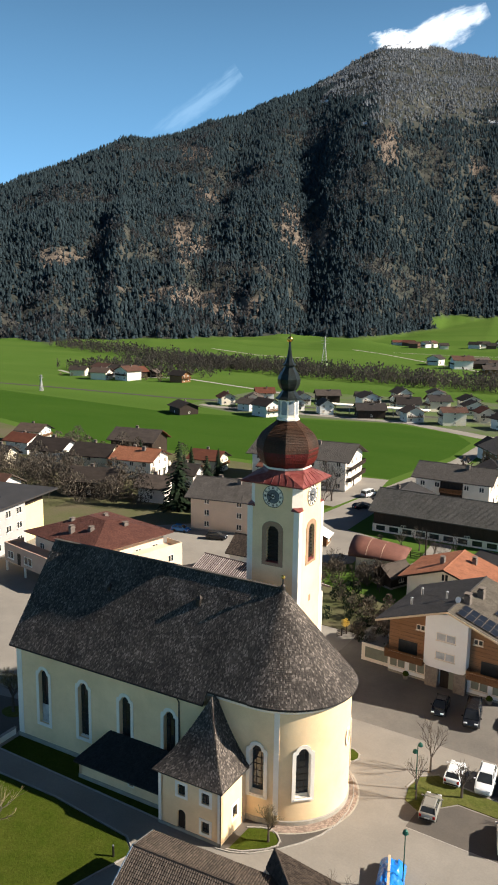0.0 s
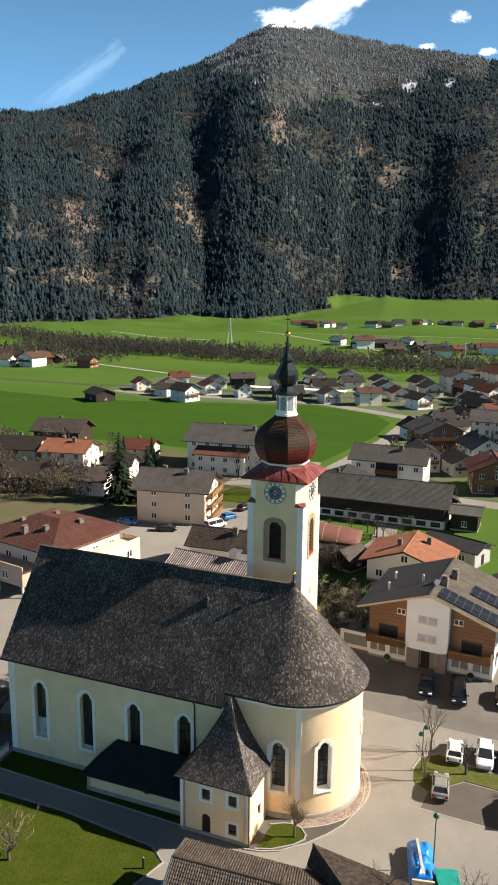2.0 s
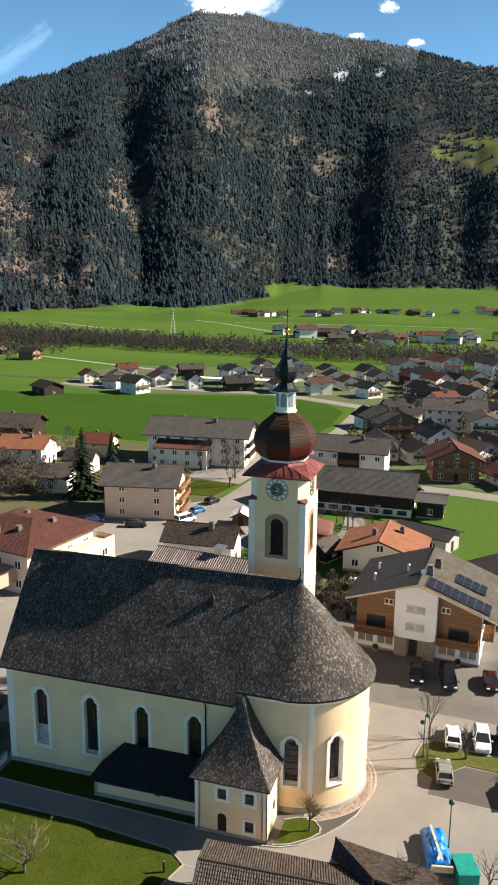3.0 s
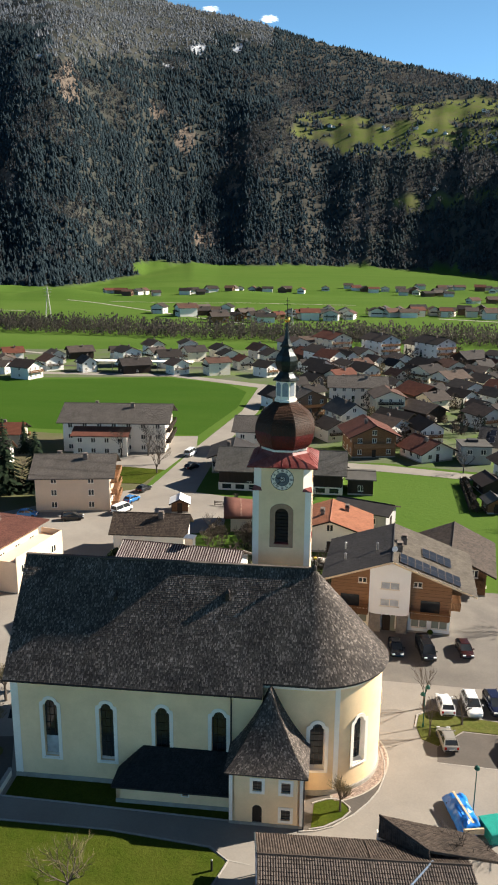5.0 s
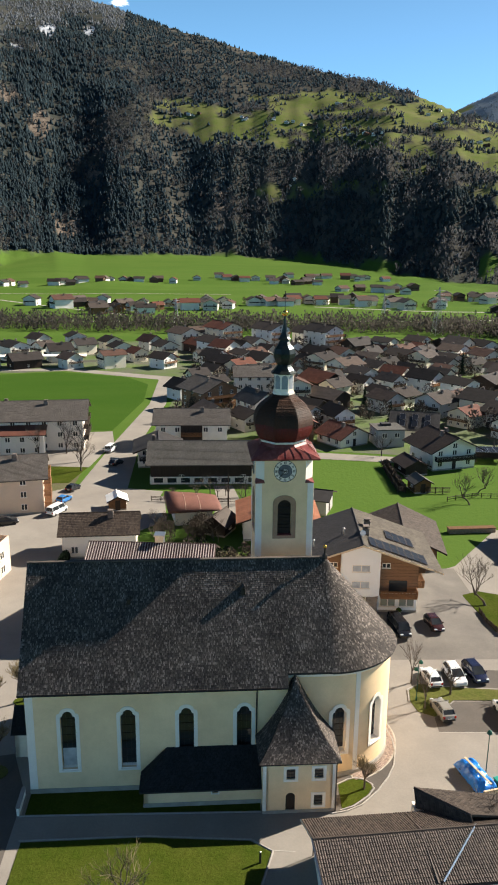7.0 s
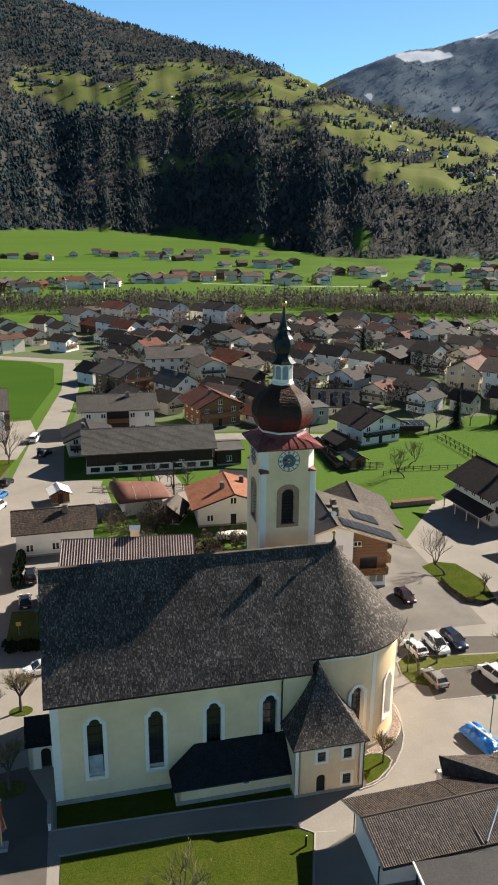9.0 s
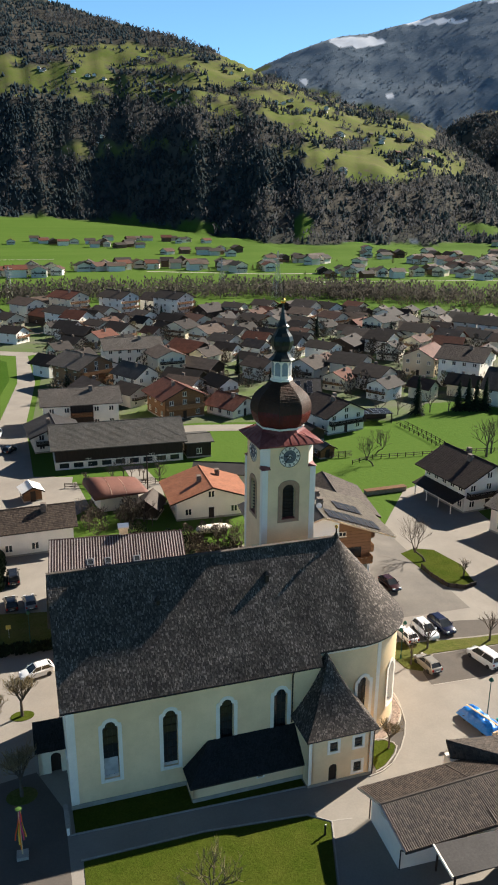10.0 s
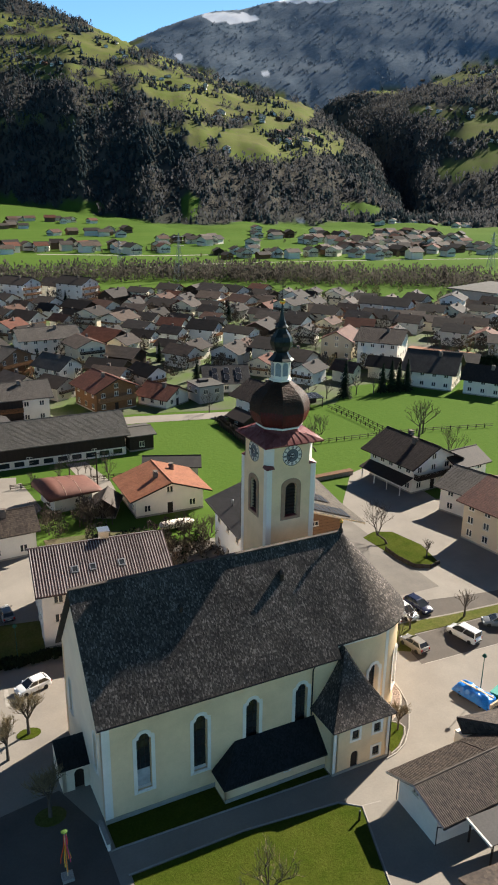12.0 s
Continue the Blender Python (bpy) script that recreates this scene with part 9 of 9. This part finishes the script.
clumps("hedge", low_hedge, 3.0 + 1.0 * NRG.rand(len(low_hedge)), M["spruce"], "tall dark hedge beside the clay courts", "hedge", 50)
yard_hedge = np.array([(-5.9 + rng.uniform(-0.3, 0.3), 147.5 + 19 * f, 0.0) for f in [i / 40 for i in range(41)]])
clumps("hedge", yard_hedge, 1.5 + 0.6 * NRG.rand(len(yard_hedge)), M["twig"], "dark brown hedge along the meadow fence", "hedge", 60)
# low wall at the church's corner
corner = thing("low_wall", "low whitewashed wall at the corner of the church", "wall", CH_X, CH_Y, 0, CH_TURN)
part("wall", bevelled(boxes((-0.75, -3.0, 0, -0.5, -0.1, 0.85)), 0.03), M["white"], corner)
part("coping", bevelled(boxes((-0.82, -3.05, 0.85, -0.43, -0.05, 0.95)), 0.02), M["kerb"], corner)
# load under a blue tarpaulin on pallets
load = thing("covered_load", "timber load on a trailer under a crumpled blue tarpaulin", "tarpaulin", -19.2, 55.4, 0.05, 104)
part("trailer", bevelled(boxes((-2.5, -1.05, 0.3, 2.5, 1.05, 0.5)), 0.03), M["gutter"], load)
for px in (-1.4, 1.4):
    for s in (-1, 1):
        bm = lathe(bmesh.new(), [(0.1, -0.1), (0.3, -0.1), (0.3, 0.1), (0.1, 0.1)], 12)
        bm.transform(pose(px, s * 0.95, 0.3, 90, 0, 0))
        part("wheel", bm, M["tyre"], load)
bm = bmesh.new()
nx, ny = 36, 20
grid = []
for i in range(nx + 1):
    row = []
    for j in range(ny + 1):
        a, b = i / nx * 2 - 1, j / ny * 2 - 1
        edge = max(abs(a), abs(b))
        z = 0.45 + 0.9 * max(0, 1 - abs(b) ** 3) * max(0, 1 - abs(a) ** 6) + 0.22 * noise.fractal(Vector((a * 3.2, b * 2.2, 1.7)), 0.8, 2.0, 4) + 0.1 * abs(noise.noise(Vector((a * 9, b * 5, 4))))
        row.append(bm.verts.new((a * 2.55 + 0.08 * noise.noise(Vector((a * 5, b * 5, 7))), b * 1.15 + 0.08 * noise.noise(Vector((a * 5, b * 5, 9))), z if edge < 0.98 else 0.3)))
    grid.append(row)
for i in range(nx):
    for j in range(ny):
        bm.faces.new((grid[i][j], grid[i + 1][j], grid[i + 1][j + 1], grid[i][j + 1]))
part("tarpaulin", bm, M["tarp"], load, "crumpled blue tarpaulin", smooth=True)
part("plank", bevelled(boxes((-2.4, 0.05, 1.42, 1.9, 0.28, 1.5)), 0.01), M["plank"], load).matrix_basis = pose(0, 0, 0.05, 0, 0, 5)
part("plank", bevelled(boxes((-2.75, -1.0, 0.5, -2.55, 0.9, 1.1)), 0.01), M["plank"], load)
bin_ = thing("container", "teal plastic container heap beside the load", "container", -16.6, 53.6, 0.05, 20)
part("body", bevelled(boxes((-0.9, -1.2, 0, 0.9, 1.2, 1.1)), 0.12, 2), M["teal"], bin_)
part("lid", bevelled(boxes((-0.98, -1.28, 1.1, 0.98, 1.28, 1.25)), 0.05), M["teal"], bin_)
# pole with coloured ribbons
may = thing("ribbon_pole", "wooden pole hung with orange and yellow ribbons", "pole", -67.9, 50.1, 0.05)
part("pole", lathe(bmesh.new(), [(0.07, 0), (0.05, 5.2)], 8), M["plank"], may)
part("base", bevelled(boxes((-0.5, -0.5, 0, 0.5, 0.5, 0.35)), 0.03), M["kerb"], may)
CLOTH = [mat("ribbon_cloth", c, tuple(v * 0.8 for v in c), 3, 9, 0.8, bump=0) for c in ((0.75, 0.10, 0.03), (0.85, 0.6, 0.08), (0.80, 0.28, 0.04), (0.55, 0.06, 0.16), (0.07, 0.14, 0.03))]
for i in range(10):
    bm = bmesh.new()
    a0, reach = i * 0.63, 0.25 + 0.1 * (i % 3)
    pts = [(reach * k / 6 * math.cos(a0) + 0.05 * math.sin(k + i) + 0.06, reach * k / 6 * math.sin(a0) + 0.05 * math.cos(1.3 * k + i), 5.15 - k * (0.42 + 0.05 * (i % 4))) for k in range(8)]
    for p, q in zip(pts, pts[1:]):
        bm.faces.new([bm.verts.new((p[0] - 0.05, p[1], p[2])), bm.verts.new((p[0] + 0.05, p[1] + 0.03, p[2])), bm.verts.new((q[0] + 0.05, q[1] + 0.03, q[2])), bm.verts.new((q[0] - 0.05, q[1], q[2]))])
    part("ribbon", bm, CLOTH[i % 5], may)
part("wreath", lathe(bmesh.new(), [(0.12, 5.05), (0.28, 5.12), (0.28, 5.22), (0.12, 5.28)], 10), CLOTH[4], may, "small green wreath")
# covered boat behind the church
boat = thing("covered_boat", "long white shrink-wrapped boat on the garden drive", "boat", -35.8, 113.2, 0.1, 2)
bm = bmesh.new()
loft(bm, [[(px, hw * math.cos(a), 0.75 + hz_ * math.sin(a)) for a in [k * 0.5236 for k in range(12)]] for px, hw, hz_ in ((-3.2, 0.5, 0.3), (-2.9, 0.95, 0.6), (-1, 1.05, 0.72), (1, 1.0, 0.7), (2.4, 0.7, 0.5), (3.1, 0.15, 0.15))], True, True, True)
part("hull", bm, M["white"], boat, smooth=True)


def fence(pts, label, h=1.0, step=2.2, rails=(0.45, 0.9), material="dark_wood"):
    f = thing("fence", label, "fence", kind="structure")
    for (x0, y0), (x1, y1) in zip(pts, pts[1:]):
        d = math.hypot(x1 - x0, y1 - y0)
        n = max(1, round(d / step))
        for i in range(n):
            x, y = x0 + (x1 - x0) * i / n, y0 + (y1 - y0) * i / n
            part("post", boxes((x - 0.07, y - 0.07, 0, x + 0.07, y + 0.07, h + 0.1)), M[material], f)
        for z in rails:
            part("rail", tube(bmesh.new(), [(x0, y0, z), (x1, y1, z)], 0.06, 4), M[material], f)
    return f


fence([(2, 141), (8, 143.5), (18, 143), (29, 142.5), (40, 141), (56, 138)], "dark timber rail fence across the meadow")
fence([(29, 142.5), (29, 155), (28, 168)], "dark timber rail fence across the meadow")
fence([(26.8, 142.5), (26.8, 155), (25.8, 168)], "dark timber rail fence beside a track")
fence([(-6.8, 167.5), (-7.0, 157.0), (-7.2, 146.5), (4.0, 146.0)], "dark timber board fence by the yards", 1.5, 1.6, (0.3, 0.6, 0.9, 1.2, 1.45))
fence([(-7.2, 91.6), (-7.2, 88.4), (-6.4, 84.8), (-4.2, 83.6), (-1.9, 84.3)], "low dark timber edge of the grass island", 0.7, 1.2, (0.08, 0.2, 0.32, 0.44, 0.56, 0.68))
fence([(-39.8, 114.0), (-41.0, 108.5), (-42.6, 103.0), (-44.2, 98.0)], "dark timber paling beside the chalet drive", 1.2, 1.0, (0.3, 0.6, 0.9, 1.15))
fence([(-60, 141.5), (-52, 140.5), (-44, 140), (-36, 139.5)], "grey timber yard fence", 1.1, 2.0, (0.4, 0.8, 1.05))
wall_ = thing("garden_wall", "low timber-topped garden wall beside the meadow", "wall", 1.6, 123.5, 0, 4)
part("wall", bevelled(boxes((-4.5, -0.6, 0, 4.5, 0.6, 0.9)), 0.04), M["rubble"], wall_)
part("coping", bevelled(boxes((-4.6, -0.75, 0.9, 4.6, 0.75, 1.02)), 0.03), M["wood"], wall_)


def pylon(x, y, h, rz):
    t = thing("pylon", "grey steel lattice power pylon in the fields", "pylon", x, y, 0, rz, "power pylons")
    b, w = h * 0.09, h * 0.02
    for sx, sy in ((1, 1), (1, -1), (-1, 1), (-1, -1)):
        part("leg", tube(bmesh.new(), [(sx * b, sy * b, 0), (sx * w, sy * w, h * 0.75), (sx * 0.15, sy * 0.15, h)], 0.16, 4), M["grey_wall"], t)
    bm = bmesh.new()
    for k in range(7):
        z0, z1 = h * 0.75 * k / 7, h * 0.75 * (k + 1) / 7
        r0, r1 = b + (w - b) * k / 7, b + (w - b) * (k + 1) / 7
        for s in (-1, 1):
            tube(bm, [(-r0, s * r0, z0), (r1, s * r1, z1)], 0.09, 3)
            tube(bm, [(s * r0, -r0, z0), (s * r1, r1, z1)], 0.09, 3)
    part("bracing", bm, M["grey_wall"], t)
    for k, z in enumerate((0.74, 0.84, 0.93)):
        part("crossarm", tube(bmesh.new(), [(-h * 0.13, 0, h * z), (h * 0.13, 0, h * z)], 0.16, 4), M["grey_wall"], t)
    return t


for x, y, h in ((80, 440, 28), (60, 500, 20), (-76, 475, 18), (-280, 575, 24), (310, 430, 26), (-318, 298, 9)):
    pylon(x, y, h, 15)

# ---- clouds near the summit: soft sheets of sky backdrop far behind the ridge ----
def cloud_material(name, tone, strength, grain, reach):
    m = bpy.data.materials.new(name)
    m.use_nodes = True
    N, L = m.node_tree.nodes, m.node_tree.links
    N.remove(N["Principled BSDF"])
    co = N.new("ShaderNodeTexCoord")
    mid_ = N.new("ShaderNodeVectorMath")
    mid_.operation = 'SUBTRACT'
    mid_.inputs[1].default_value = (0.5, 0.5, 0.5)
    L.new(co.outputs["Generated"], mid_.inputs[0])
    dist = N.new("ShaderNodeVectorMath")
    dist.operation = 'LENGTH'
    L.new(mid_.outputs["Vector"], dist.inputs[0])
    puff = N.new("ShaderNodeTexNoise")
    puff.noise_dimensions = '4D'
    puff.inputs["Scale"].default_value = grain
    puff.inputs["Detail"].default_value = 9.0
    puff.inputs["Roughness"].default_value = 0.6
    puff.inputs["Distortion"].default_value = 0.5
    L.new(co.outputs["Generated"], puff.inputs["Vector"])
    who = N.new("ShaderNodeObjectInfo")
    seed = N.new("ShaderNodeMath")
    seed.operation = 'MULTIPLY'
    seed.inputs[1].default_value = 20.0
    L.new(who.outputs["Random"], seed.inputs[0])
    L.new(seed.outputs[0], puff.inputs["W"])
    edge = N.new("ShaderNodeMath")
    edge.operation = 'MULTIPLY_ADD'
    edge.inputs[1].default_value = -reach
    L.new(dist.outputs["Value"], edge.inputs[0])
    L.new(puff.outputs["Fac"], edge.inputs[2])
    alpha = N.new("ShaderNodeMapRange")
    alpha.interpolation_type = 'SMOOTHSTEP'
    alpha.inputs["From Min"].default_value, alpha.inputs["From Max"].default_value = 0.06, 0.42
    alpha.inputs["To Max"].default_value = strength
    L.new(edge.outputs[0], alpha.inputs["Value"])
    # emission stands in for sunlight, which barely grazes the upright sheet
    glow = N.new("ShaderNodeEmission")
    glow.inputs["Color"].default_value = (*tone, 1)
    clear = N.new("ShaderNodeBsdfTransparent")
    mx = N.new("ShaderNodeMixShader")
    L.new(alpha.outputs["Result"], mx.inputs["Fac"])
    L.new(clear.outputs["BSDF"], mx.inputs[1])
    L.new(glow.outputs["Emission"], mx.inputs[2])
    L.new(mx.outputs["Shader"], N["Material Output"].inputs["Surface"])
    return m


M["cloud"] = cloud_material("white_cloud", (0.80, 0.86, 0.92), 1.0, 2.6, 0.85)
M["wisp"] = cloud_material("thin_cirrus_wisp", (0.50, 0.70, 0.88), 0.16, 2.0, 0.7)


def cloud(label, az, el, dist, wide, high, tilt, material="cloud"):
    """A soft cloud sheet facing the valley, tilted up to one side."""
    c = Vector((CX + dist * math.cos(radians(az)), CY + dist * math.sin(radians(az)), 52 + dist * math.tan(radians(el))))
    bm = bmesh.new()
    bm.faces.new([bm.verts.new(p) for p in ((-wide / 2, 0, -high / 2), (wide / 2, 0, -high / 2), (wide / 2, 0, high / 2), (-wide / 2, 0, high / 2))])
    ob = tagged(part("cloud", bm, M[material]), label, "cloud", kind="stuff")
    ob.matrix_basis = pose(c.x, c.y, c.z, 0, 0, az - 90) @ pose(0, 0, 0, 0, -tilt, 0)
    return ob


cloud("ragged white cloud behind the summit", 108.7, 17.7, 4850, 620, 240, 24)
cloud("thin white cloud behind the summit", 111.6, 17.4, 4840, 260, 150, 10)
cloud("small white cloud drifting in the sky", 99.2, 17.2, 4830, 130, 70, -10)
cloud("small white cloud low over the ridge", 101.2, 15.6, 4850, 110, 40, 0)
cloud("small white cloud low over the ridge", 97.3, 15.1, 4850, 120, 45, 0)
cloud("faint streak of high cirrus in the blue sky", 125.4, 13.4, 4860, 700, 130, 36, "wisp")
